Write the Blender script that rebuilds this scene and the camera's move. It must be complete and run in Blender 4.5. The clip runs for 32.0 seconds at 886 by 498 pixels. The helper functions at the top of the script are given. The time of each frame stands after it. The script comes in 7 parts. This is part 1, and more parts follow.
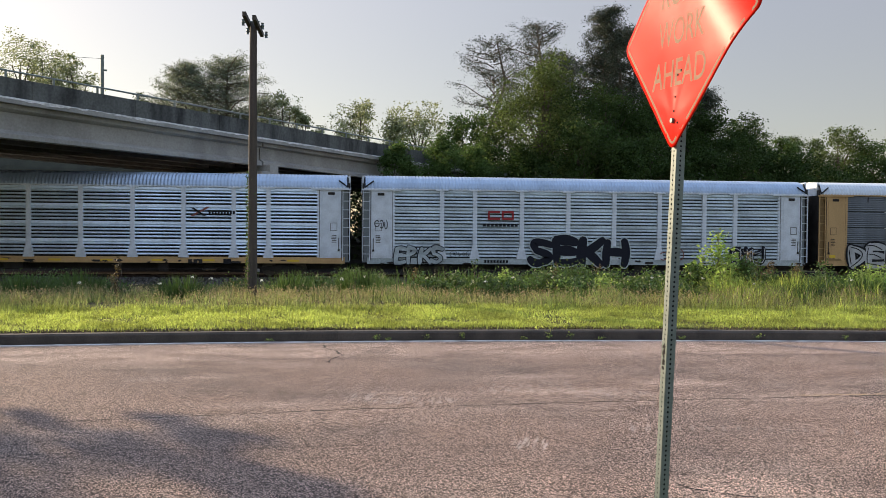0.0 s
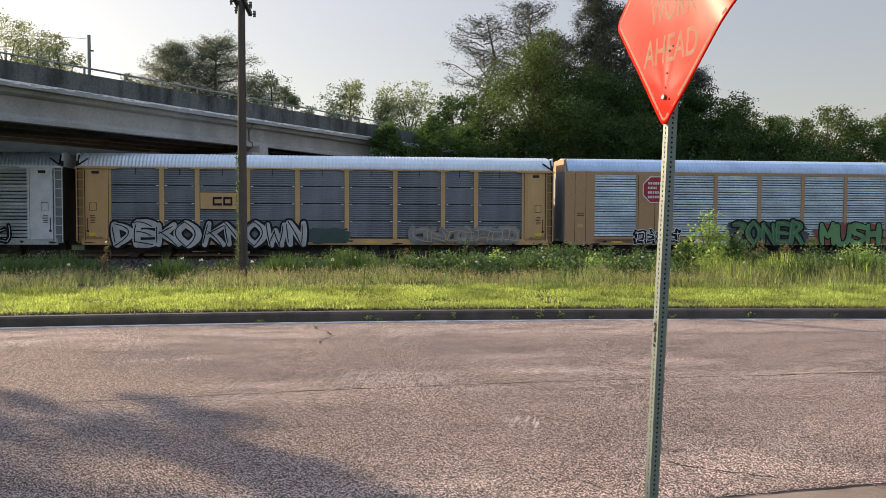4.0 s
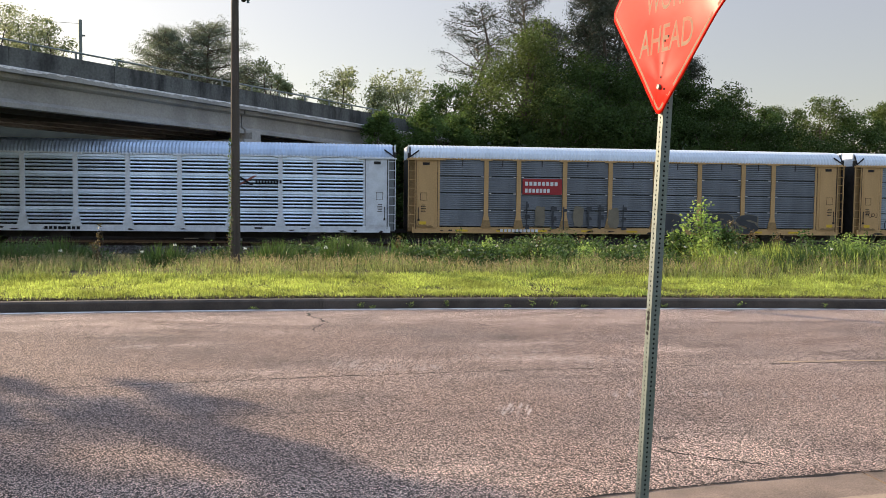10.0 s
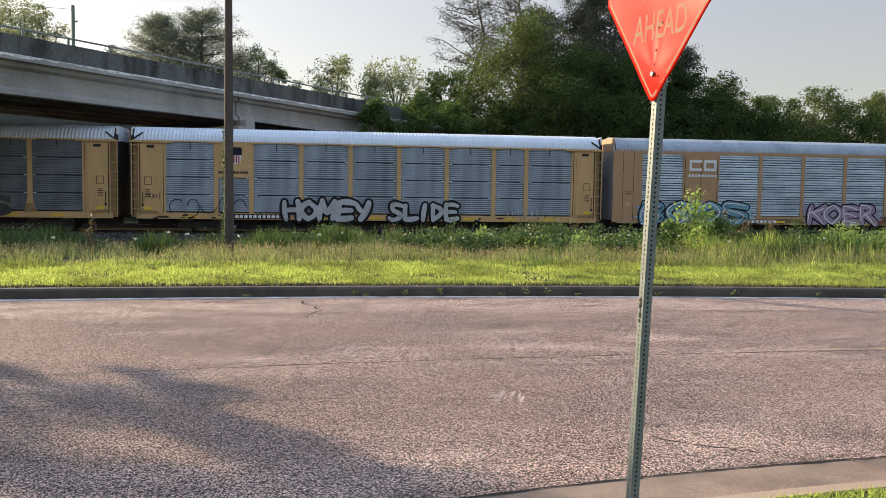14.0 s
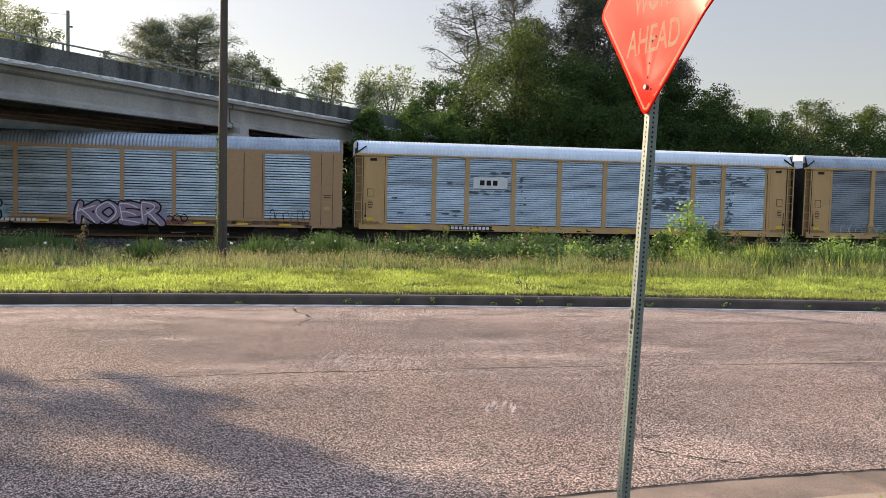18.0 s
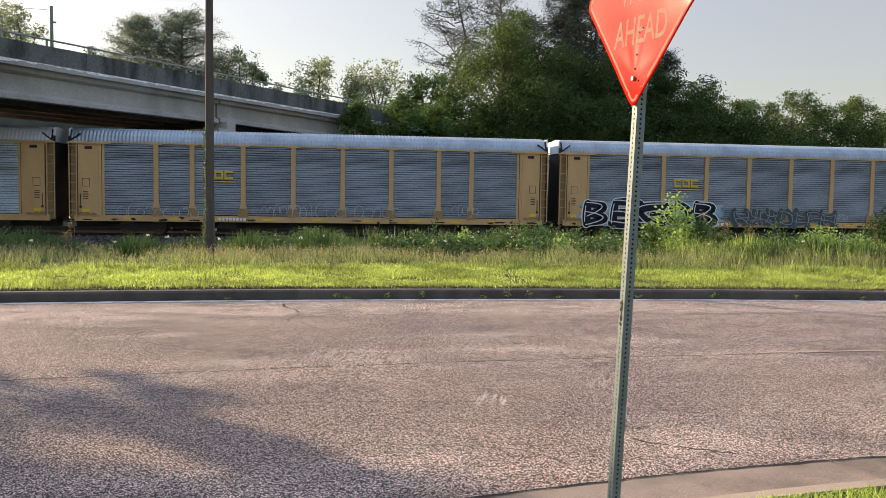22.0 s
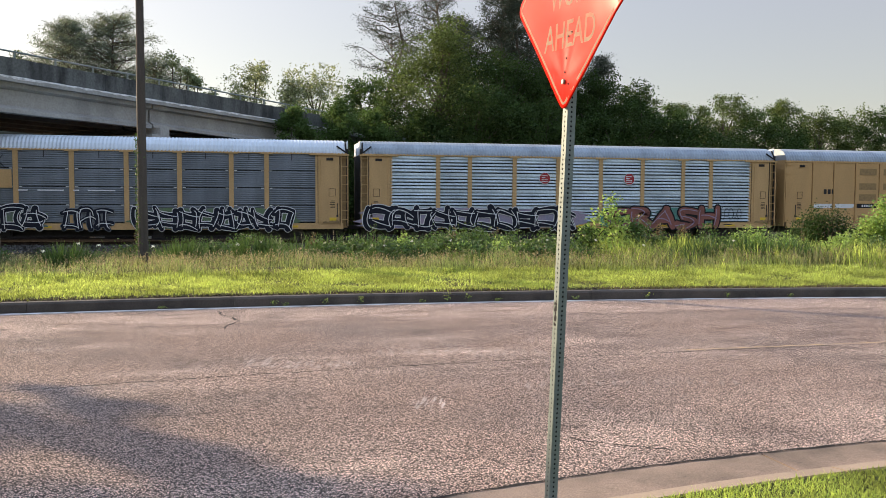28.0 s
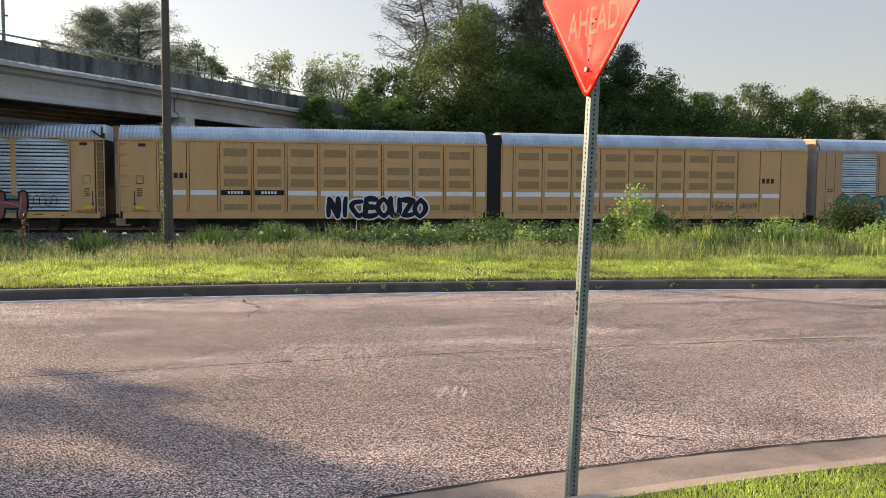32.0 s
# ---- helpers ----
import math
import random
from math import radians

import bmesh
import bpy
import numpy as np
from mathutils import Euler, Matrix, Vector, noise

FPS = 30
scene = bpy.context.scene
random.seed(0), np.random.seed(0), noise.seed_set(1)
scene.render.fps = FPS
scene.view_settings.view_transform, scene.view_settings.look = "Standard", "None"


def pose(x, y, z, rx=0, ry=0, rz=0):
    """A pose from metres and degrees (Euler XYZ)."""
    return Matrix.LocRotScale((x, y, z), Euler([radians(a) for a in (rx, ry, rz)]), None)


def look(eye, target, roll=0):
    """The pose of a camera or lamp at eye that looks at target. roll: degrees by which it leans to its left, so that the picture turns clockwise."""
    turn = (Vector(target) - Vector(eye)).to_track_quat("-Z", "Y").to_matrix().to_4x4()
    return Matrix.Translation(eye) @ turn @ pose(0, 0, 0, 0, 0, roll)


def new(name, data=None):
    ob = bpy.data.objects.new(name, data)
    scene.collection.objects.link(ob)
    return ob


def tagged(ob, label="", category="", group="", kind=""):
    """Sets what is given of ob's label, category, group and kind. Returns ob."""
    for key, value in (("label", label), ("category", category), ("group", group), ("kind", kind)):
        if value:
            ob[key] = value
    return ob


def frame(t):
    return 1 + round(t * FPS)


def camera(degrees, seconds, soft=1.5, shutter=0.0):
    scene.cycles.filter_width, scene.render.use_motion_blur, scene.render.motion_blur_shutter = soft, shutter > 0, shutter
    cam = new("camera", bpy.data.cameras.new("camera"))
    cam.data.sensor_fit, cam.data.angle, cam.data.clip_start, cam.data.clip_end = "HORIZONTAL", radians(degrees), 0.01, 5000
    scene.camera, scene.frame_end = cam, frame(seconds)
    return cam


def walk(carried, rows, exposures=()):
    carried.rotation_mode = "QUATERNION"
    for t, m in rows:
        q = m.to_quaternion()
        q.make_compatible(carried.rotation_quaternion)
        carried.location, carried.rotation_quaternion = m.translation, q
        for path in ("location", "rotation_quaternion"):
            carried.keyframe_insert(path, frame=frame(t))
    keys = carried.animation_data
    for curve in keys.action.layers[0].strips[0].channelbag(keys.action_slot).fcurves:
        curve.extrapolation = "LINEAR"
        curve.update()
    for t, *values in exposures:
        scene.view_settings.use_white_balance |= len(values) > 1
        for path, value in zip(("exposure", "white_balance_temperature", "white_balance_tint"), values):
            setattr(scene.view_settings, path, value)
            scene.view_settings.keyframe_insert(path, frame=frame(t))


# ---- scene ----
# World: x runs along the track, y away from the road's near side, z up; the road surface is z = 0.
cam = camera(54.63, 32.0, soft=0.7)
PATH = [
    (0.0, 0.000, 0.000, 1.800, 88.86, -0.50, -6.12),
    (0.5, -0.005, -0.002, 1.794, 88.73, -0.63, -6.24),
    (1.0, -0.009, 0.004, 1.788, 88.44, -0.67, -6.05),
    (1.5, -0.005, 0.025, 1.790, 88.15, -0.58, -5.72),
    (2.0, -0.007, 0.020, 1.788, 87.91, -0.48, -5.54),
    (2.5, -0.005, 0.022, 1.783, 87.73, -0.34, -5.55),
    (3.0, 0.001, 0.024, 1.786, 87.67, -0.22, -5.84),
    (3.5, 0.003, 0.026, 1.787, 87.63, -0.18, -6.30),
    (5.5, -0.011, 0.002, 1.786, 87.33, -0.70, -7.43),
    (6.0, -0.014, 0.005, 1.786, 87.19, -0.81, -7.34),
    (6.5, -0.012, 0.015, 1.784, 87.06, -0.86, -7.25),
    (7.0, -0.017, 0.003, 1.782, 86.97, -0.82, -7.16),
    (7.5, -0.014, 0.009, 1.782, 86.87, -0.77, -7.12),
    (8.0, -0.012, 0.018, 1.783, 86.81, -0.76, -7.13),
    (8.5, -0.012, 0.015, 1.783, 86.78, -0.72, -7.16),
    (9.0, -0.016, 0.013, 1.782, 86.78, -0.71, -7.18),
    (9.5, -0.018, 0.008, 1.782, 86.79, -0.68, -7.22),
    (10.0, -0.017, -0.002, 1.784, 86.81, -0.63, -7.23),
    (10.5, -0.013, 0.009, 1.783, 86.79, -0.65, -7.32),
    (11.0, -0.012, 0.002, 1.781, 86.73, -0.68, -7.38),
    (11.5, -0.012, -0.007, 1.779, 86.61, -0.74, -7.39),
    (12.0, -0.006, -0.009, 1.775, 86.47, -0.80, -7.35),
    (12.5, -0.002, -0.005, 1.777, 86.36, -0.75, -7.32),
    (13.0, -0.004, 0.000, 1.778, 86.23, -0.75, -7.32),
    (13.5, -0.005, 0.006, 1.774, 86.13, -0.81, -7.41),
    (14.0, -0.006, 0.005, 1.776, 86.04, -0.83, -7.59),
    (14.5, 0.002, 0.010, 1.783, 86.05, -0.84, -7.86),
    (16.5, -0.004, 0.004, 1.782, 86.63, -1.25, -8.52),
    (17.0, -0.013, -0.010, 1.779, 86.73, -1.41, -8.39),
    (17.5, -0.019, -0.031, 1.781, 86.74, -1.48, -8.21),
    (18.0, -0.009, -0.010, 1.781, 86.65, -1.41, -8.03),
    (18.5, -0.014, -0.011, 1.780, 86.49, -1.34, -7.92),
    (19.0, -0.008, -0.007, 1.779, 86.27, -1.20, -7.92),
    (19.5, -0.009, -0.004, 1.777, 86.07, -1.10, -8.02),
    (20.0, -0.003, 0.010, 1.775, 85.96, -0.94, -8.25),
    (20.5, 0.002, 0.011, 1.778, 85.95, -0.83, -8.44),
    (21.0, -0.003, 0.003, 1.779, 86.04, -0.83, -8.62),
    (21.5, -0.005, 0.005, 1.779, 86.17, -0.86, -8.75),
    (22.0, -0.008, 0.002, 1.780, 86.24, -0.89, -8.81),
    (22.5, -0.008, 0.001, 1.779, 86.22, -0.94, -8.84),
    (23.0, -0.008, 0.003, 1.778, 86.16, -0.96, -8.87),
    (23.5, -0.003, 0.012, 1.777, 86.10, -0.98, -8.87),
    (24.0, -0.005, 0.006, 1.779, 86.06, -1.01, -8.91),
    (24.5, -0.005, 0.008, 1.777, 86.03, -1.01, -9.02),
    (25.0, -0.004, -0.004, 1.780, 86.03, -0.96, -9.35),
    (25.5, -0.003, -0.002, 1.778, 86.09, -0.91, -10.05),
    (27.5, 0.031, 0.002, 1.779, 86.63, -0.31, -12.93),
    (28.0, 0.023, -0.004, 1.775, 86.57, -0.29, -12.82),
    (28.5, 0.026, -0.008, 1.776, 86.39, -0.21, -12.28),
    (29.0, 0.021, -0.023, 1.771, 86.24, -0.17, -11.64),
    (29.5, 0.032, -0.018, 1.766, 86.11, -0.08, -11.15),
    (30.0, 0.044, -0.022, 1.771, 86.07, -0.02, -11.03),
    (30.5, 0.051, -0.014, 1.772, 86.04, -0.01, -11.14),
    (31.0, 0.042, -0.015, 1.772, 85.94, -0.14, -11.33),
    (31.5, 0.037, -0.012, 1.768, 85.88, -0.32, -11.41),
    (32.0, 0.032, -0.001, 1.770, 85.86, -0.44, -11.27),
]
walk(cam, [(r[0], pose(*r[1:])) for r in PATH], [(0, 0.62), (3, 0.68), (6, 0.76), (12, 0.82), (20, 0.88), (32, 0.90)])

# ---- light ----
SUN_AZ, SUN_EL = -46.5, 20.0
world = bpy.data.worlds.new("sky")
scene.world = world
world.use_nodes = True
wn = world.node_tree
sky = wn.nodes.new("ShaderNodeTexSky")
sky.sky_type, sky.sun_disc = "NISHITA", False
sky.sun_elevation, sky.sun_rotation = radians(SUN_EL), radians(SUN_AZ)
sky.air_density, sky.dust_density, sky.ozone_density = 1.0, 0.8, 1.2
# thin high cloud: a pale veil over the clear sky, brighter overhead than at the horizon
way = wn.nodes.new("ShaderNodeTexCoord")
parts_of = wn.nodes.new("ShaderNodeSeparateXYZ")
wn.links.new(way.outputs["Generated"], parts_of.inputs[0])
veil = wn.nodes.new("ShaderNodeMix")
veil.data_type = "RGBA"
climb = wn.nodes.new("ShaderNodeMath")
climb.operation, climb.use_clamp = "POWER", True
climb.inputs[1].default_value = 2.0
wn.links.new(parts_of.outputs[2], climb.inputs[0])
wn.links.new(climb.outputs[0], veil.inputs[0])
low, high = [x for x in veil.inputs if x.type == "RGBA"]
low.default_value, high.default_value = (2.85, 2.05, 1.45, 1), (8.6, 11.8, 17.4, 1)
# the veil glows towards the sun
face = wn.nodes.new("ShaderNodeVectorMath")
face.operation = "DOT_PRODUCT"
face.inputs[1].default_value = (math.sin(radians(SUN_AZ)) * math.cos(radians(SUN_EL)), math.cos(radians(SUN_AZ)) * math.cos(radians(SUN_EL)), math.sin(radians(SUN_EL)))
wn.links.new(way.outputs["Generated"], face.inputs[0])
near_sun = wn.nodes.new("ShaderNodeMath")
near_sun.operation, near_sun.use_clamp = "MAXIMUM", True
near_sun.inputs[1].default_value = 0.0
wn.links.new(face.outputs["Value"], near_sun.inputs[0])
glow_pow = wn.nodes.new("ShaderNodeMath")
glow_pow.operation = "POWER"
glow_pow.inputs[1].default_value = 3.0
wn.links.new(near_sun.outputs[0], glow_pow.inputs[0])
glow = wn.nodes.new("ShaderNodeMix")
glow.data_type = "RGBA"
wn.links.new(glow_pow.outputs[0], glow.inputs[0])
dim, lit = [x for x in glow.inputs if x.type == "RGBA"]
dim.default_value, lit.default_value = (0, 0, 0, 1), (3.9, 2.85, 1.6, 1)
glow_sum = wn.nodes.new("ShaderNodeMix")
glow_sum.data_type, glow_sum.blend_type = "RGBA", "ADD"
glow_sum.inputs[0].default_value = 1.0
gin = [x for x in glow_sum.inputs if x.type == "RGBA"]
wn.links.new([x for x in veil.outputs if x.type == "RGBA"][0], gin[0])
wn.links.new([x for x in glow.outputs if x.type == "RGBA"][0], gin[1])
haze = wn.nodes.new("ShaderNodeMix")
haze.data_type, haze.blend_type = "RGBA", "ADD"
haze.inputs[0].default_value = 1.0
col_in = [x for x in haze.inputs if x.type == "RGBA"]
wn.links.new(sky.outputs[0], col_in[0])
wn.links.new([x for x in glow_sum.outputs if x.type == "RGBA"][0], col_in[1])
wn.links.new([x for x in haze.outputs if x.type == "RGBA"][0], wn.nodes["Background"].inputs[0])
wn.nodes["Background"].inputs[1].default_value = 0.054
sun_data = bpy.data.lights.new("sun", "SUN")
sun_data.energy, sun_data.angle, sun_data.color = 5.0, radians(0.6), (1.0, 0.78, 0.53)
sun = new("sun", sun_data)
TO_SUN = Vector((math.sin(radians(SUN_AZ)) * math.cos(radians(SUN_EL)), math.cos(radians(SUN_AZ)) * math.cos(radians(SUN_EL)), math.sin(radians(SUN_EL))))
sun.matrix_basis = look(TO_SUN * 200, (0, 0, 0))


# ---- materials ----
def material(name, base, rough=0.7, metal=0.0, vary=0.25, scale=2.0, fine=30.0, bump=0.15, other=None, streak=None, island=0.0, obj_var=0.0, trans=0.0, spec=0.5, bump_dist=0.01, dust=None, speckle=0):
    """Principled surface with two scales of noise in its colour and a fine bump; streak stretches the coarse noise."""
    m = bpy.data.materials.new(name)
    m.use_nodes = True
    n, l = m.node_tree.nodes, m.node_tree.links
    b = n["Principled BSDF"]
    tc = n.new("ShaderNodeTexCoord")
    mp = n.new("ShaderNodeMapping")
    l.new(tc.outputs["Object"], mp.inputs[0])
    if streak:
        mp.inputs["Scale"].default_value = streak
    n1 = n.new("ShaderNodeTexNoise")
    n1.inputs["Scale"].default_value, n1.inputs["Detail"].default_value = scale, 5
    l.new(mp.outputs[0], n1.inputs["Vector"])
    n2 = n.new("ShaderNodeTexNoise")
    n2.inputs["Scale"].default_value, n2.inputs["Detail"].default_value = fine, 3
    l.new(tc.outputs["Object"], n2.inputs["Vector"])
    mix = n.new("ShaderNodeMix")
    mix.data_type = "RGBA"
    a, c = [x for x in mix.inputs if x.type == "RGBA"]
    a.default_value = (*base, 1)
    oth = other or [x * 0.55 for x in base]
    c.default_value = (*oth, 1)
    ramp = n.new("ShaderNodeMapRange")
    ramp.inputs[1].default_value, ramp.inputs[2].default_value = 0.42, 0.68
    ramp.inputs[4].default_value = min(1.0, vary * 2)
    l.new(n1.outputs["Fac"], ramp.inputs[0])
    l.new(ramp.outputs[0], mix.inputs[0])
    hsv = n.new("ShaderNodeHueSaturation")
    col = [x for x in mix.outputs if x.type == "RGBA"][0]
    if dust:
        at = n.new("ShaderNodeAttribute")
        at.attribute_name = "dust"
        n3 = n.new("ShaderNodeTexNoise")
        n3.inputs["Scale"].default_value, n3.inputs["Detail"].default_value = 2.5, 6
        st = n.new("ShaderNodeMapping")
        st.inputs["Scale"].default_value = (0.35, 1, 1)
        l.new(tc.outputs["Object"], st.inputs[0])
        l.new(st.outputs[0], n3.inputs["Vector"])
        dm = n.new("ShaderNodeMath")
        dm.operation = "MULTIPLY"
        dr = n.new("ShaderNodeMapRange")
        dr.inputs[1].default_value, dr.inputs[2].default_value = 0.3, 0.6
        l.new(n3.outputs["Fac"], dr.inputs[0])
        l.new(at.outputs["Fac"], dm.inputs[0])
        l.new(dr.outputs[0], dm.inputs[1])
        mix2 = n.new("ShaderNodeMix")
        mix2.data_type = "RGBA"
        a2, c2 = [x for x in mix2.inputs if x.type == "RGBA"]
        l.new(dm.outputs[0], mix2.inputs[0])
        l.new(col, a2)
        c2.default_value = (*dust, 1)
        col = [x for x in mix2.outputs if x.type == "RGBA"][0]
    l.new(col, hsv.inputs["Color"])
    val = n.new("ShaderNodeMapRange")
    val.inputs[3].default_value, val.inputs[4].default_value = 1 - vary * 0.8, 1 + vary * 0.8
    l.new(n2.outputs["Fac"], val.inputs[0])
    last = val.outputs[0]
    if speckle:
        vo = n.new("ShaderNodeTexVoronoi")
        vo.inputs["Scale"].default_value = speckle
        l.new(tc.outputs["Object"], vo.inputs["Vector"])
        sp = n.new("ShaderNodeSeparateColor")
        l.new(vo.outputs["Color"], sp.inputs[0])
        sr = n.new("ShaderNodeMapRange")
        sr.inputs[3].default_value, sr.inputs[4].default_value = 0.50, 1.55
        l.new(sp.outputs[0], sr.inputs[0])
        sm = n.new("ShaderNodeMath")
        sm.operation = "MULTIPLY"
        l.new(last, sm.inputs[0])
        l.new(sr.outputs[0], sm.inputs[1])
        pit = n.new("ShaderNodeMapRange")
        pit.inputs[1].default_value, pit.inputs[2].default_value = 0.30, 0.62
        pit.inputs[3].default_value, pit.inputs[4].default_value = 1.3, 0.10
        l.new(vo.outputs["Distance"], pit.inputs[0])
        pm_ = n.new("ShaderNodeMath")
        pm_.operation = "MULTIPLY"
        l.new(sm.outputs[0], pm_.inputs[0])
        l.new(pit.outputs[0], pm_.inputs[1])
        last = pm_.outputs[0]
    if island or obj_var:
        src = n.new("ShaderNodeNewGeometry").outputs["Random Per Island"] if island else n.new("ShaderNodeObjectInfo").outputs["Random"]
        amt = island or obj_var
        mr = n.new("ShaderNodeMapRange")
        mr.inputs[3].default_value, mr.inputs[4].default_value = 1 - amt, 1 + amt
        l.new(src, mr.inputs[0])
        mul = n.new("ShaderNodeMath")
        mul.operation = "MULTIPLY"
        l.new(last, mul.inputs[0])
        l.new(mr.outputs[0], mul.inputs[1])
        last = mul.outputs[0]
    l.new(last, hsv.inputs["Value"])
    l.new(hsv.outputs[0], b.inputs["Base Color"])
    b.inputs["Roughness"].default_value, b.inputs["Metallic"].default_value = rough, metal
    b.inputs["Specular IOR Level"].default_value = spec
    if bump:
        bp = n.new("ShaderNodeBump")
        bp.inputs["Strength"].default_value, bp.inputs["Distance"].default_value = bump, bump_dist
        l.new(pit.outputs[0] if speckle else n2.outputs["Fac"], bp.inputs["Height"])
        l.new(bp.outputs[0], b.inputs["Normal"])
    if trans:
        out = n["Material Output"]
        tr = n.new("ShaderNodeBsdfTranslucent")
        l.new(hsv.outputs[0], tr.inputs[0])
        ms = n.new("ShaderNodeMixShader")
        ms.inputs[0].default_value = trans
        l.new(b.outputs[0], ms.inputs[1])
        l.new(tr.outputs[0], ms.inputs[2])
        l.new(ms.outputs[0], out.inputs[0])
    return m


def paint(name, c, rough=0.6):
    return material(name, c, rough, vary=0.12, scale=3, fine=40, bump=0.05, spec=0.2)


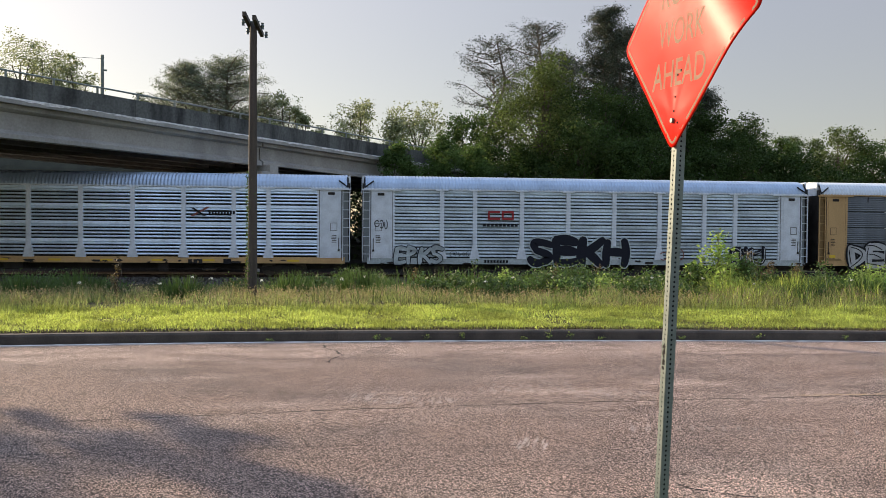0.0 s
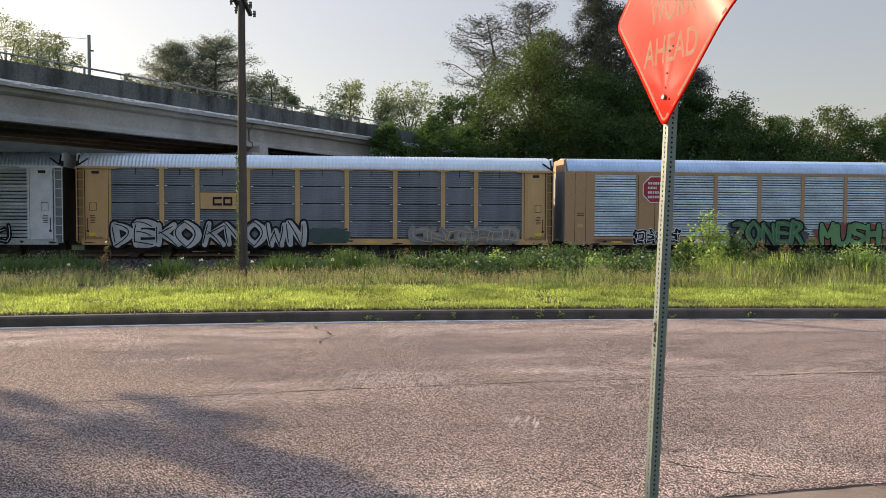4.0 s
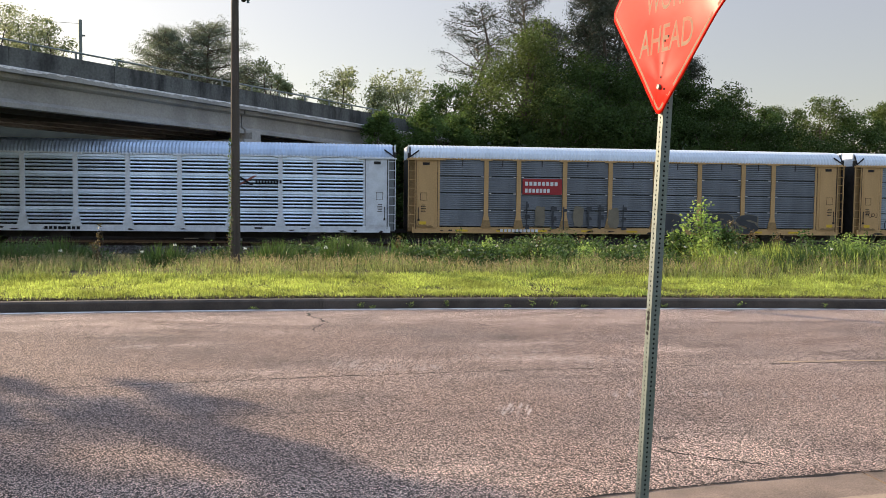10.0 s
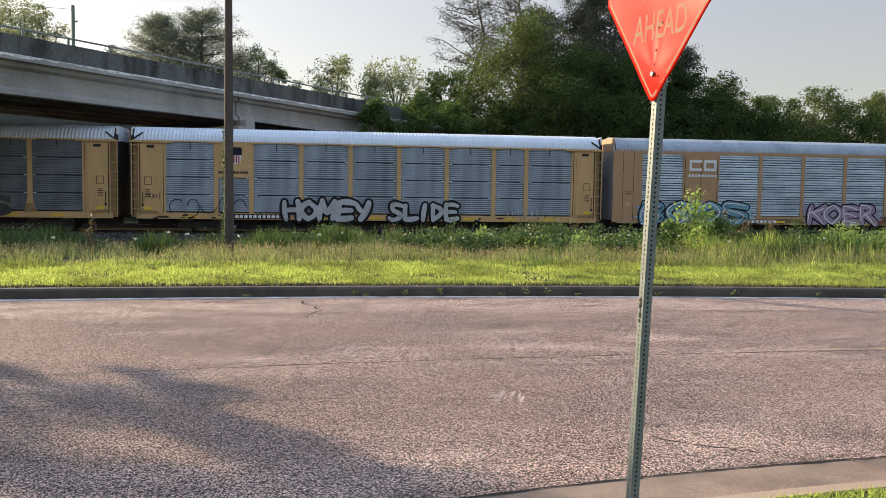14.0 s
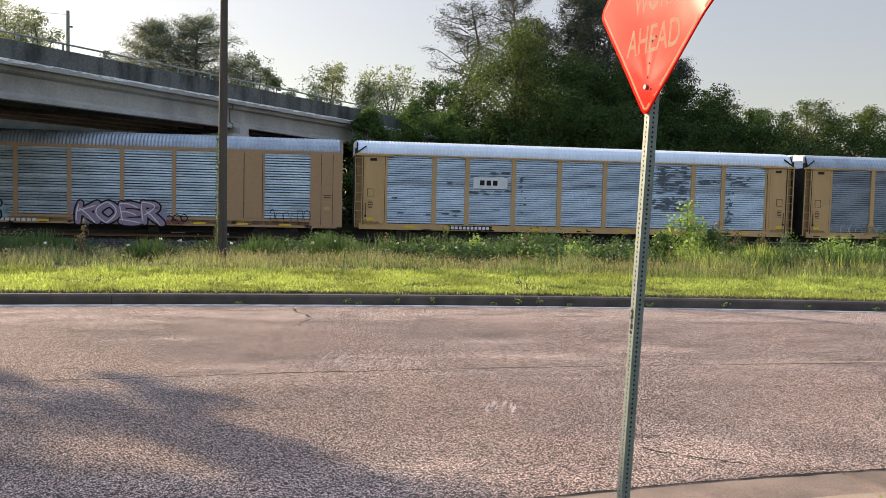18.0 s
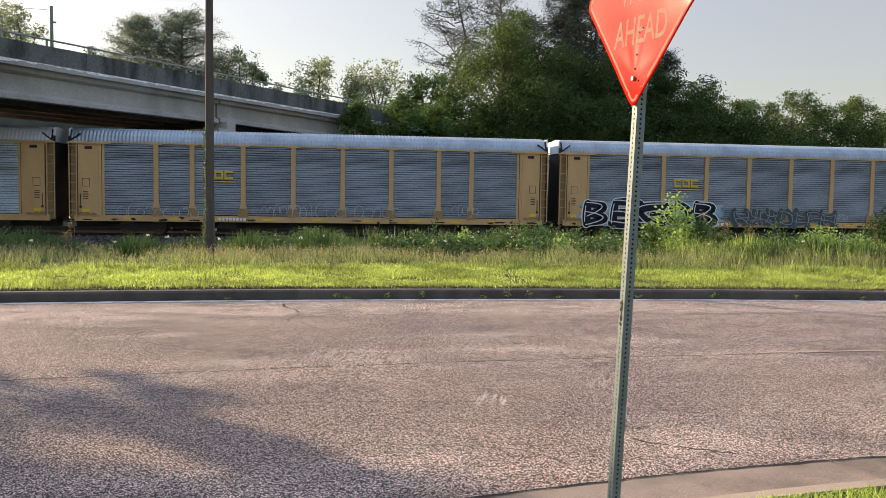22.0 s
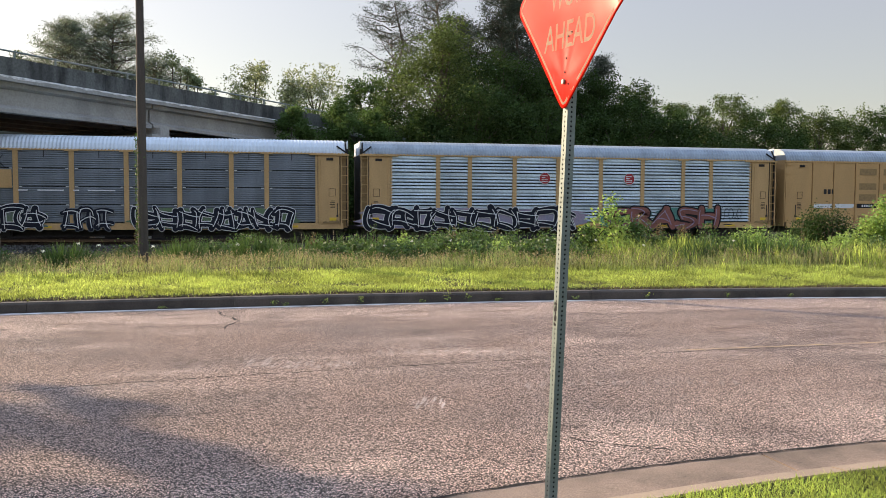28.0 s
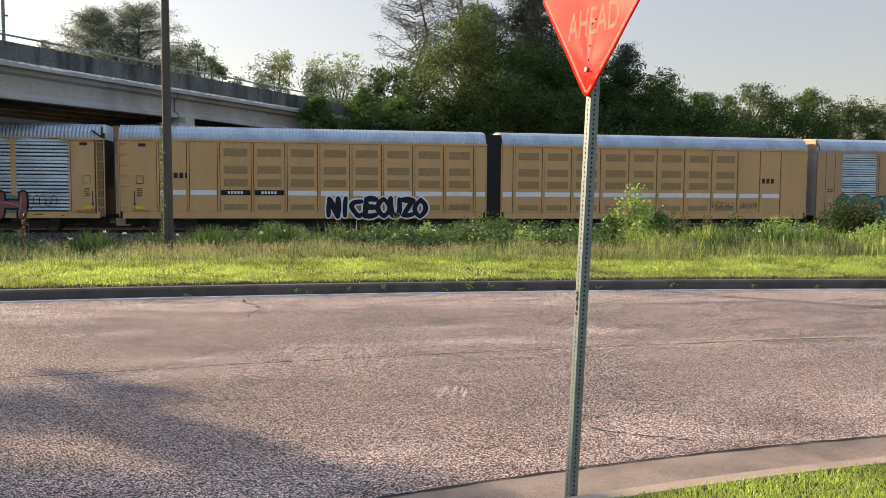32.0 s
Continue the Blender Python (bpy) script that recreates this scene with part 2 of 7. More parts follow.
M = {
    "asphalt": material("worn_asphalt", (0.52, 0.368, 0.305), 0.9, vary=0.75, scale=0.5, fine=42, bump=1.0, other=(0.335, 0.262, 0.238), bump_dist=0.012, speckle=88, dust=(0.84, 0.63, 0.53), spec=0.25),
    "concrete": material("grey_concrete", (0.265, 0.190, 0.138), 0.9, vary=0.95, scale=1.8, fine=110, bump=0.6, other=(0.11, 0.080, 0.058)),
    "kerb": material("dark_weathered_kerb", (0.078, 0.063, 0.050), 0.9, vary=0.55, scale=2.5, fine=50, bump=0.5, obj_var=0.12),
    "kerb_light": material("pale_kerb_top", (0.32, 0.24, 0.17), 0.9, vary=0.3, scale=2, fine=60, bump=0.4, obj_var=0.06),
    "crack": paint("crack_filler", (0.03, 0.027, 0.025), 0.95),
    "line": material("worn_line_paint", (0.62, 0.60, 0.57), 0.8, vary=0.5, scale=4, fine=50, bump=0.3, other=(0.2, 0.17, 0.155)),
    "old_yellow": material("faded_yellow_line", (0.50, 0.345, 0.20), 0.9, vary=0.7, scale=5, fine=60, bump=0.4, other=(0.40, 0.285, 0.22)),
    "scuff": material("pale_scuff", (0.52, 0.42, 0.37), 0.95, vary=0.6, scale=14, fine=80, bump=0.3, other=(0.36, 0.29, 0.25)),
    "soil": material("grassy_soil", (0.075, 0.082, 0.03), 0.95, spec=0.05, vary=0.5, scale=0.8, fine=12, bump=0.6, other=(0.06, 0.045, 0.03)),
    # earth of the added bank, with shade put into its dark colour
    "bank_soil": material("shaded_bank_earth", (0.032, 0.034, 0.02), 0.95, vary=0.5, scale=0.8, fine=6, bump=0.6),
    "ballast": material("grey_ballast", (0.10, 0.095, 0.09), 0.95, spec=0.1, island=0.5, vary=0.6, scale=6, fine=14, bump=1.0, other=(0.12, 0.11, 0.1), bump_dist=0.06),
    "mown": material("mown_grass", (0.42, 0.505, 0.112), 0.6, vary=0.55, scale=0.9, fine=3, bump=0, island=0.55, trans=0.68, other=(0.20, 0.24, 0.05)),
    "tall": material("tall_grass", (0.25, 0.31, 0.095), 0.6, vary=0.45, scale=0.6, fine=3, bump=0, island=0.6, trans=0.55, other=(0.25, 0.235, 0.10)),
    "seed": material("seed_heads", (0.38, 0.31, 0.17), 0.8, vary=0.3, scale=0.7, fine=3, bump=0, island=0.3, trans=0.4),
    "weed": material("weed_leaf", (0.085, 0.145, 0.034), 0.55, vary=0.3, scale=1, fine=4, bump=0, island=0.4, trans=0.4),
    "bright_leaf": material("bright_leaf", (0.29, 0.41, 0.10), 0.5, vary=0.3, scale=1, fine=4, bump=0, island=0.35, trans=0.6),
    "rust_leaf": material("reddish_leaf", (0.16, 0.12, 0.05), 0.5, vary=0.3, scale=1, fine=4, bump=0, island=0.35, trans=0.4),
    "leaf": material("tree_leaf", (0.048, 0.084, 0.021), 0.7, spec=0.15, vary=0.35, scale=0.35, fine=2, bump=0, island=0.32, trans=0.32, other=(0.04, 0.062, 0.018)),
    # tree leaf with sunlight put into its colour
    "leaf_sunlit": material("sunlit_tree_leaf", (0.092, 0.150, 0.040), 0.7, spec=0.2, vary=0.3, scale=0.35, fine=2, bump=0, island=0.35, trans=0.5),
    # scrub leaf with the shade of the woods put into its colour
    "leaf_shaded": material("shaded_scrub_leaf", (0.034, 0.055, 0.017), 0.6, vary=0.35, scale=0.35, fine=2, bump=0, island=0.45, trans=0.3),
    # tree leaf paled in its colour for backlit haze
    "leaf_hazed": material("hazed_tree_leaf", (0.26, 0.295, 0.15), 0.7, spec=0.25, vary=0.3, scale=0.35, fine=2, bump=0, island=0.4, trans=0.65),
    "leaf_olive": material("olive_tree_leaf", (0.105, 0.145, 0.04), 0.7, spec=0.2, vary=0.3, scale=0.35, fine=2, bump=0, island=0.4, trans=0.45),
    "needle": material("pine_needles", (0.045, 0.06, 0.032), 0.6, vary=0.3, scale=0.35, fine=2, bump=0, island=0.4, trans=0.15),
    # pine needles paled in their colour for distance haze
    "needle_hazed": material("hazed_pine_needles", (0.17, 0.20, 0.135), 0.7, spec=0.2, vary=0.3, scale=0.35, fine=2, bump=0, island=0.25, trans=0.6),
    "bark": material("bark", (0.10, 0.08, 0.06), 0.9, vary=0.4, scale=3, fine=25, bump=0.6, streak=(1, 1, 0.25)),
    "pole_wood": material("weathered_pole_wood", (0.088, 0.072, 0.060), 0.9, vary=0.45, scale=6, fine=40, bump=0.6, streak=(1, 1, 0.08)),
    "glass_ins": material("insulator_glass", (0.10, 0.13, 0.12), 0.2, vary=0.1),
    "galv": material("galvanised_steel", (0.19, 0.225, 0.21), 0.5, 0.3, vary=0.2, scale=14, fine=60, bump=0.05),
    # oily dirt and the shade below the train share this near-black colour
    "bed": material("oily_shaded_track_bed", (0.026, 0.023, 0.021), 1.0, spec=0.0, vary=0.5, scale=4, fine=14, bump=1.0, bump_dist=0.05),
    # near-black that stands for the shade inside holes
    "hole": paint("hole_shade", (0.012, 0.012, 0.012), 0.9),
    "sign_face": material("orange_retroreflective_sheet", (0.66, 0.012, 0.004), 0.32, vary=0.12, scale=2.2, fine=6, bump=0.03, other=(0.80, 0.05, 0.015), spec=0.04, bump_dist=0.02),
    "sign_text": material("faded_sign_letters", (0.29, 0.195, 0.138), 0.6, spec=0.06, vary=0.4, scale=5, fine=30, bump=0.03, other=(0.38, 0.115, 0.072)),
    "bridge": material("stained_bridge_concrete", (0.38, 0.37, 0.345), 0.9, vary=0.35, scale=0.5, fine=8, bump=0.2, streak=(1, 1, 0.35)),
    "parapet": material("dark_stained_parapet", (0.125, 0.130, 0.122), 0.95, vary=0.75, scale=1.1, fine=8, bump=0.3, streak=(1, 1, 0.25), other=(0.03, 0.03, 0.03)),
    "deck_edge": material("pale_deck_edge", (0.82, 0.81, 0.79), 0.9, vary=0.4, scale=3.5, fine=14, bump=0.2, other=(0.34, 0.33, 0.31)),
    # bridge concrete again, with the shade below the deck put into its colour
    "soffit": material("shaded_bridge_soffit", (0.11, 0.098, 0.092), 0.95, vary=0.4, scale=0.6, fine=8, bump=0.2),
    "rusty_steel": material("rusty_brown_steel", (0.23, 0.135, 0.10), 0.75, vary=0.4, scale=1.2, fine=16, bump=0.1, streak=(3, 3, 0.35), other=(0.11, 0.06, 0.045)),
    "rail_steel": material("rusty_rail", (0.06, 0.042, 0.034), 0.8, 0.2, spec=0.1, vary=0.4, scale=3, fine=30, bump=0.2),
    "thatch": material("dead_thatch", (0.085, 0.06, 0.036), 0.9, vary=0.4, scale=2, fine=6, bump=0, island=0.5),
    "tie": material("creosoted_tie", (0.06, 0.05, 0.042), 0.9, vary=0.4, scale=4, fine=30, bump=0.4),
    "under": material("grimy_underframe", (0.035, 0.030, 0.027), 0.75, 0.2, vary=0.5, scale=2, fine=20, bump=0.2),
    "wheel": material("worn_wheel_steel", (0.10, 0.085, 0.075), 0.5, 0.7, vary=0.3, scale=5, fine=30, bump=0.1),
    # near-black colour that stands for the unlit inside of the cars
    "inside": paint("interior_shade", (0.03, 0.03, 0.03), 0.9),
    "silver": material("galvanised_rack_sheet", (0.74, 0.86, 0.97), 0.38, 0.35, vary=0.22, scale=0.9, fine=9, bump=0.05, streak=(1, 1, 0.2), obj_var=0.08),
    "silver_dull": material("dull_rack_sheet", (0.50, 0.575, 0.605), 0.5, 0.4, vary=0.45, scale=1.3, fine=9, bump=0.05, streak=(0.25, 1, 0.9), obj_var=0.1),
    "silver_blue": material("streaked_rack_sheet", (0.48, 0.57, 0.64), 0.5, 0.4, vary=0.5, scale=1.6, fine=9, bump=0.05, streak=(0.16, 1, 1.5), obj_var=0.08),
    "grey_sheet": material("grey_steel_sheet", (0.168, 0.184, 0.20), 0.55, 0.35, vary=0.3, scale=1.2, fine=9, bump=0.05, streak=(1, 1, 0.2), obj_var=0.1),
    "grey_dark": material("faded_black_spray_paint", (0.045, 0.05, 0.058), 0.6, vary=0.35, scale=1.5, fine=12, bump=0.02),
    "grey_light": material("blue_grey_steel_sheet", (0.26, 0.30, 0.325), 0.5, 0.4, vary=0.3, scale=1.6, fine=9, bump=0.05, streak=(1, 1, 0.1), obj_var=0.1),
    "grey_dirty": material("sooty_steel_sheet", (0.25, 0.28, 0.305), 0.6, 0.3, vary=0.5, scale=1.6, fine=9, bump=0.05, streak=(0.2, 1, 1.2), obj_var=0.1),
    "white_frame": material("white_rack_post", (0.72, 0.77, 0.83), 0.55, 0.1, vary=0.2, scale=2, fine=12, bump=0.05),
    "yellow": material("faded_yellow_paint", (0.55, 0.345, 0.15), 0.55, vary=0.25, scale=1.2, fine=12, bump=0.05, streak=(1, 1, 0.3), other=(0.40, 0.25, 0.10)),
    "orange": material("tan_orange_paint", (0.41, 0.252, 0.132), 0.6, vary=0.25, scale=1.0, fine=12, bump=0.05, streak=(1, 1, 0.3), other=(0.38, 0.22, 0.10)),
    "yellow_plain": material("weathered_yellow_paint", (0.54, 0.325, 0.132), 0.6, vary=0.22, scale=0.9, fine=12, bump=0.05, streak=(1, 1, 0.3), other=(0.40, 0.25, 0.10)),
    "vent": material("dark_vent_mesh", (0.32, 0.205, 0.085), 0.7, vary=0.25, scale=8, fine=30, bump=0.3),
    "roof_white": material("white_rack_roof", (0.60, 0.65, 0.70), 0.45, 0.1, vary=0.12, scale=0.7, fine=8, bump=0.03),
    "roof_blue": material("bluish_galvanised_roof", (0.40, 0.49, 0.62), 0.45, 0.4, vary=0.2, scale=0.8, fine=8, bump=0.03),
    "roof_grey": material("dull_galvanised_roof", (0.31, 0.345, 0.38), 0.5, 0.45, vary=0.3, scale=0.8, fine=8, bump=0.03),
    "black": paint("black_paint", (0.015, 0.015, 0.018)),
    "navy": paint("navy_spray_paint", (0.012, 0.014, 0.024)),
    "white": paint("white_paint", (0.72, 0.72, 0.72)),
    "silver_spray": material("silver_spray_paint", (0.47, 0.49, 0.53), 0.4, 0.4, vary=0.3, scale=1.5, fine=12, bump=0.02),
    "red": paint("faded_red_paint", (0.36, 0.045, 0.05)),
    "logo_yellow": paint("yellow_logo_paint", (0.62, 0.42, 0.05)),
    "green_spray": material("green_spray_paint", (0.065, 0.165, 0.08), 0.5, vary=0.4, scale=1.2, fine=10, bump=0.02, other=(0.03, 0.10, 0.07)),
    "lime_spray": material("light_green_spray_paint", (0.12, 0.28, 0.115), 0.5, vary=0.3, scale=1.2, fine=10, bump=0.02),
    "cyan_spray": material("cyan_spray_paint", (0.14, 0.31, 0.38), 0.5, vary=0.4, scale=0.8, fine=10, bump=0.02, other=(0.05, 0.16, 0.30)),
    "pink_spray": material("pink_spray_paint", (0.30, 0.21, 0.30), 0.5, vary=0.4, scale=0.9, fine=10, bump=0.02, other=(0.28, 0.25, 0.34)),
    "rust_spray": material("red_brown_spray_paint", (0.24, 0.080, 0.062), 0.5, vary=0.35, scale=1.0, fine=10, bump=0.02),
    "beige_spray": material("faded_beige_spray_paint", (0.27, 0.235, 0.175), 0.6, vary=0.3, scale=1.5, fine=12, bump=0.02),
    "tan_spray": material("faded_tan_spray_paint", (0.20, 0.175, 0.125), 0.6, vary=0.3, scale=1.5, fine=12, bump=0.02),
    "teal_spray": material("dark_teal_spray_paint", (0.03, 0.065, 0.06), 0.5, vary=0.4, scale=1.2, fine=10, bump=0.02, other=(0.06, 0.08, 0.09)),
    "ice_spray": material("pale_ice_blue_spray_paint", (0.30, 0.44, 0.50), 0.5, vary=0.5, scale=2.2, fine=10, bump=0.02, other=(0.10, 0.20, 0.25)),
    "mint_spray": material("mint_green_spray_paint", (0.06, 0.22, 0.18), 0.5, vary=0.5, scale=1.6, fine=10, bump=0.02, other=(0.10, 0.16, 0.16)),
    "leafgreen_spray": material("leaf_green_spray_paint", (0.11, 0.17, 0.08), 0.6, vary=0.5, scale=1.6, fine=10, bump=0.02, other=(0.12, 0.14, 0.14)),
    "lilac_spray": material("faded_lilac_spray_paint", (0.26, 0.25, 0.34), 0.6, vary=0.5, scale=1.6, fine=10, bump=0.02, other=(0.34, 0.26, 0.32)),
    "reflector": paint("yellow_reflective_tape", (0.72, 0.48, 0.05), 0.4),
    "purple_spray": paint("dark_purple_spray_paint", (0.10, 0.05, 0.09)),
    "petal": paint("white_petal", (0.75, 0.75, 0.65)),
    "scrape": material("bare_dark_metal", (0.085, 0.11, 0.14), 0.6, 0.2, vary=0.4, scale=3, fine=20, bump=0.1, other=(0.12, 0.15, 0.19)),
    "rubber": paint("grey_rubber_door_seal", (0.38, 0.38, 0.38)),
}


# ---- mesh tools ----
class Geo:
    """Collects vertices and faces of one part."""

    def __init__(self):
        self.v, self.f, self.slots = [], [], set()

    def face(self, *pts):
        i = len(self.v)
        self.v.extend(pts)
        self.f.append(tuple(range(i, i + len(pts))))

    def box(self, x0, x1, y0, y1, z0, z1, ch=0.0):
        """A box with its four upright edges chamfered by ch."""
        i = len(self.v)
        if ch:
            ring = [(x0 + ch, y0), (x1 - ch, y0), (x1, y0 + ch), (x1, y1 - ch), (x1 - ch, y1), (x0 + ch, y1), (x0, y1 - ch), (x0, y0 + ch)]
        else:
            ring = [(x0, y0), (x1, y0), (x1, y1), (x0, y1)]
        n = len(ring)
        self.v += [(x, y, z0) for x, y in ring] + [(x, y, z1) for x, y in ring]
        self.f += [tuple(i + k for k in range(n - 1, -1, -1)), tuple(i + n + k for k in range(n))]
        self.f += [(i + k, i + (k + 1) % n, i + n + (k + 1) % n, i + n + k) for k in range(n)]
        return self

    def prism(self, pts, y0, y1):
        """An outline in x, z drawn out from y0 to y1."""
        i, n = len(self.v), len(pts)
        self.v += [(x, y0, z) for x, z in pts] + [(x, y1, z) for x, z in pts]
        self.f += [tuple(i + k for k in range(n)), tuple(i + n + k for k in range(n - 1, -1, -1))]
        self.f += [(i + (k + 1) % n, i + k, i + n + k, i + n + (k + 1) % n) for k in range(n)]
        return self

    def sweep(self, path, section, closed=True):
        """A section (side, up) carried along a path of points with their side directions."""
        i, n = len(self.v), len(section)
        for (p, s) in path:
            self.v += [(p[0] + s[0] * a, p[1] + s[1] * a, p[2] + b) for a, b in section]
        m = n if closed else n - 1
        for k in range(len(path) - 1):
            self.f += [(i + k * n + j, i + k * n + (j + 1) % n, i + (k + 1) * n + (j + 1) % n, i + (k + 1) * n + j) for j in range(m)]
        if closed:
            self.f += [tuple(i + j for j in range(n - 1, -1, -1)), tuple(i + (len(path) - 1) * n + j for j in range(n))]
        return self

    def tube(self, a, b, ra, rb, n=8, caps=True):
        """A tapered round bar from a to b."""
        a, b = Vector(a), Vector(b)
        d = (b - a).normalized()
        s = d.orthogonal().normalized()
        t = d.cross(s)
        i = len(self.v)
        for p, r in ((a, ra), (b, rb)):
            for k in range(n):
                w = 2 * math.pi * k / n
                self.v.append(tuple(p + s * (r * math.cos(w)) + t * (r * math.sin(w))))
        self.f += [(i + k, i + (k + 1) % n, i + n + (k + 1) % n, i + n + k) for k in range(n)]
        if caps:
            self.f += [tuple(i + k for k in range(n - 1, -1, -1)), tuple(i + n + k for k in range(n))]
        return self

    def mesh(self, name="mesh"):
        me = bpy.data.meshes.new(name)
        me.from_pydata(self.v, [], self.f)
        me.update()
        return me


def fast_mesh(name, verts, size):
    """A mesh of separate faces of `size` corners each from an array of corners."""
    verts = np.asarray(verts, dtype=np.float32).reshape(-1, 3)
    n = len(verts)
    me = bpy.data.meshes.new(name)
    me.vertices.add(n)
    me.vertices.foreach_set("co", verts.ravel())
    me.loops.add(n)
    me.loops.foreach_set("vertex_index", np.arange(n, dtype=np.int32))
    me.polygons.add(n // size)
    me.polygons.foreach_set("loop_start", np.arange(0, n, size, dtype=np.int32))
    me.update(calc_edges=True)
    return me


def part(name, geo, mat, parent=None, label="", smooth=False):
    """Links a mesh as one object, under its thing or part where one is given."""
    me = geo.mesh(name) if isinstance(geo, Geo) else geo
    if not me.materials:
        me.materials.append(M[mat] if isinstance(mat, str) else mat)
    if smooth:
        me.polygons.foreach_set("use_smooth", [True] * len(me.polygons))
    ob = new(name, me)
    ob.parent = parent
    if label:
        tagged(ob, label)
    return ob


def thing(name, m, label, category, group="", kind=""):
    ob = new(name)
    ob.matrix_basis = m
    return tagged(ob, label, category, group, kind)


def text_mesh(body, width, height, offset=0.0, shear=0.0, depth=0.004):
    """Letters of the built-in font as a mesh, in x and z, set to a width and a height from the lower left corner."""
    cu = bpy.data.curves.new("letters", "FONT")
    cu.body, cu.offset, cu.shear, cu.extrude, cu.resolution_u = body, offset, shear, 0.0, 3
    ob = bpy.data.objects.new("letters", cu)
    me = bpy.data.meshes.new_from_object(ob)
    co = np.empty(len(me.vertices) * 3, dtype=np.float32)
    me.vertices.foreach_get("co", co)
    co = co.reshape(-1, 3)
    lo, hi = co.min(0), co.max(0)
    x = (co[:, 0] - lo[0]) / max(1e-6, hi[0] - lo[0]) * width
    z = (co[:, 1] - lo[1]) / max(1e-6, hi[1] - lo[1]) * height
    me.vertices.foreach_set("co", np.stack([x, np.zeros_like(x), z], 1).astype(np.float32).ravel())
    me.materials.clear()
    me.update()
    bpy.data.objects.remove(ob)
    bpy.data.curves.remove(cu)
    return me


# ---- ground, road, kerbs ----
def far_kerb(x):
    d = abs(x - 1.64)
    return 14.13 - 0.00687 * d * d if d < 30 else 14.13 - 6.183 - 0.412 * (d - 30)


def near_edge(x):
    d = x - 5.53
    if d < 0:
        return 5.36 - 0.02566 * d * d if d > -8 else 5.36 - 1.642 - 0.41 * (-8 - d)
    return 5.36 - 0.0035 * d * d


TRACK_Y, RAIL_Z = 52.73, -0.90


def ground_z(x, y):
    """Height of the land: lawn, road bed, verge, fall to the track, rise beyond."""
    e, k = near_edge(x), far_kerb(x)
    if y < e:
        return 0.105 - 0.03 * min(3.0, max(0.0, e - y - 0.7))
    if y < k:
        return 0.0
    d = y - k
    if d < 5:
        return 0.13 + 0.012 * d
    if d < 27:
        return 0.19 - 1.36 * ((d - 5) / 22) ** 1.2
    if d < 55:
        return -1.17
    return -1.17 + min(1.5, (d - 55) * 0.06)


def sheet_z(x, y):
    """The ground sheet lies under the road and its kerbs."""
    return -0.12 if near_edge(x) - 1.5 < y < far_kerb(x) + 1.2 else ground_z(x, y) - 0.01


def build_ground():
    xs = np.concatenate([np.linspace(-900, -80, 14), np.linspace(-70, 80, 151), np.linspace(90, 900, 14)])
    ys = np.concatenate([np.linspace(-400, -20, 8), np.linspace(-16, 64, 161), np.linspace(70, 140, 15), np.linspace(160, 1500, 12)])
    g = Geo()
    g.v = [(x, y, sheet_z(x, y) + (0.0 if -1 < y < 17 else 0.03 * noise.noise((x * 0.7, y * 0.7, 0)))) for y in ys for x in xs]
    nx = len(xs)
    g.f = [(j * nx + i, j * nx + i + 1, (j + 1) * nx + i + 1, (j + 1) * nx + i) for j in range(len(ys) - 1) for i in range(nx - 1)]
    tagged(part("ground", g, "soil"), "grassy ground that falls gently from the road to the railway", "ground", kind="structure")


ROAD_X = np.concatenate([np.linspace(-44, -9, 60)[:-1], np.linspace(-9, 12, 176)[:-1], np.linspace(12, 60, 80)])


def road_points(fn, off, z, x0=-44, x1=60, n=209, xs=None):
    out = []
    for x in np.linspace(x0, x1, n) if xs is None else xs:
        s = (fn(x + 0.05) - fn(x - 0.05)) / 0.1
        q = 1 / math.sqrt(1 + s * s)
        out.append(((x - s * q * off, fn(x) + q * off, z), (-s * q, q)))
    return out


# pale scuffed places in the asphalt: middle, half lengths and strength
SPOTS = (
    (-1.67, 10.7, 0.5, 0.16, 0.5), (-0.6, 8.95, 0.9, 0.16, 0.6), (0.6, 9.4, 0.8, 0.22, 0.7), (1.99, 10.4, 0.8, 0.25, 0.9), (2.45, 9.55, 0.7, 0.22, 1.0),
    (4.03, 10.0, 0.7, 0.25, 0.7), (4.2, 9.2, 1.2, 0.15, 0.5), (0.0, 11.6, 2.6, 0.25, 0.3), (5.6, 9.85, 1.2, 0.2, 0.35),
)


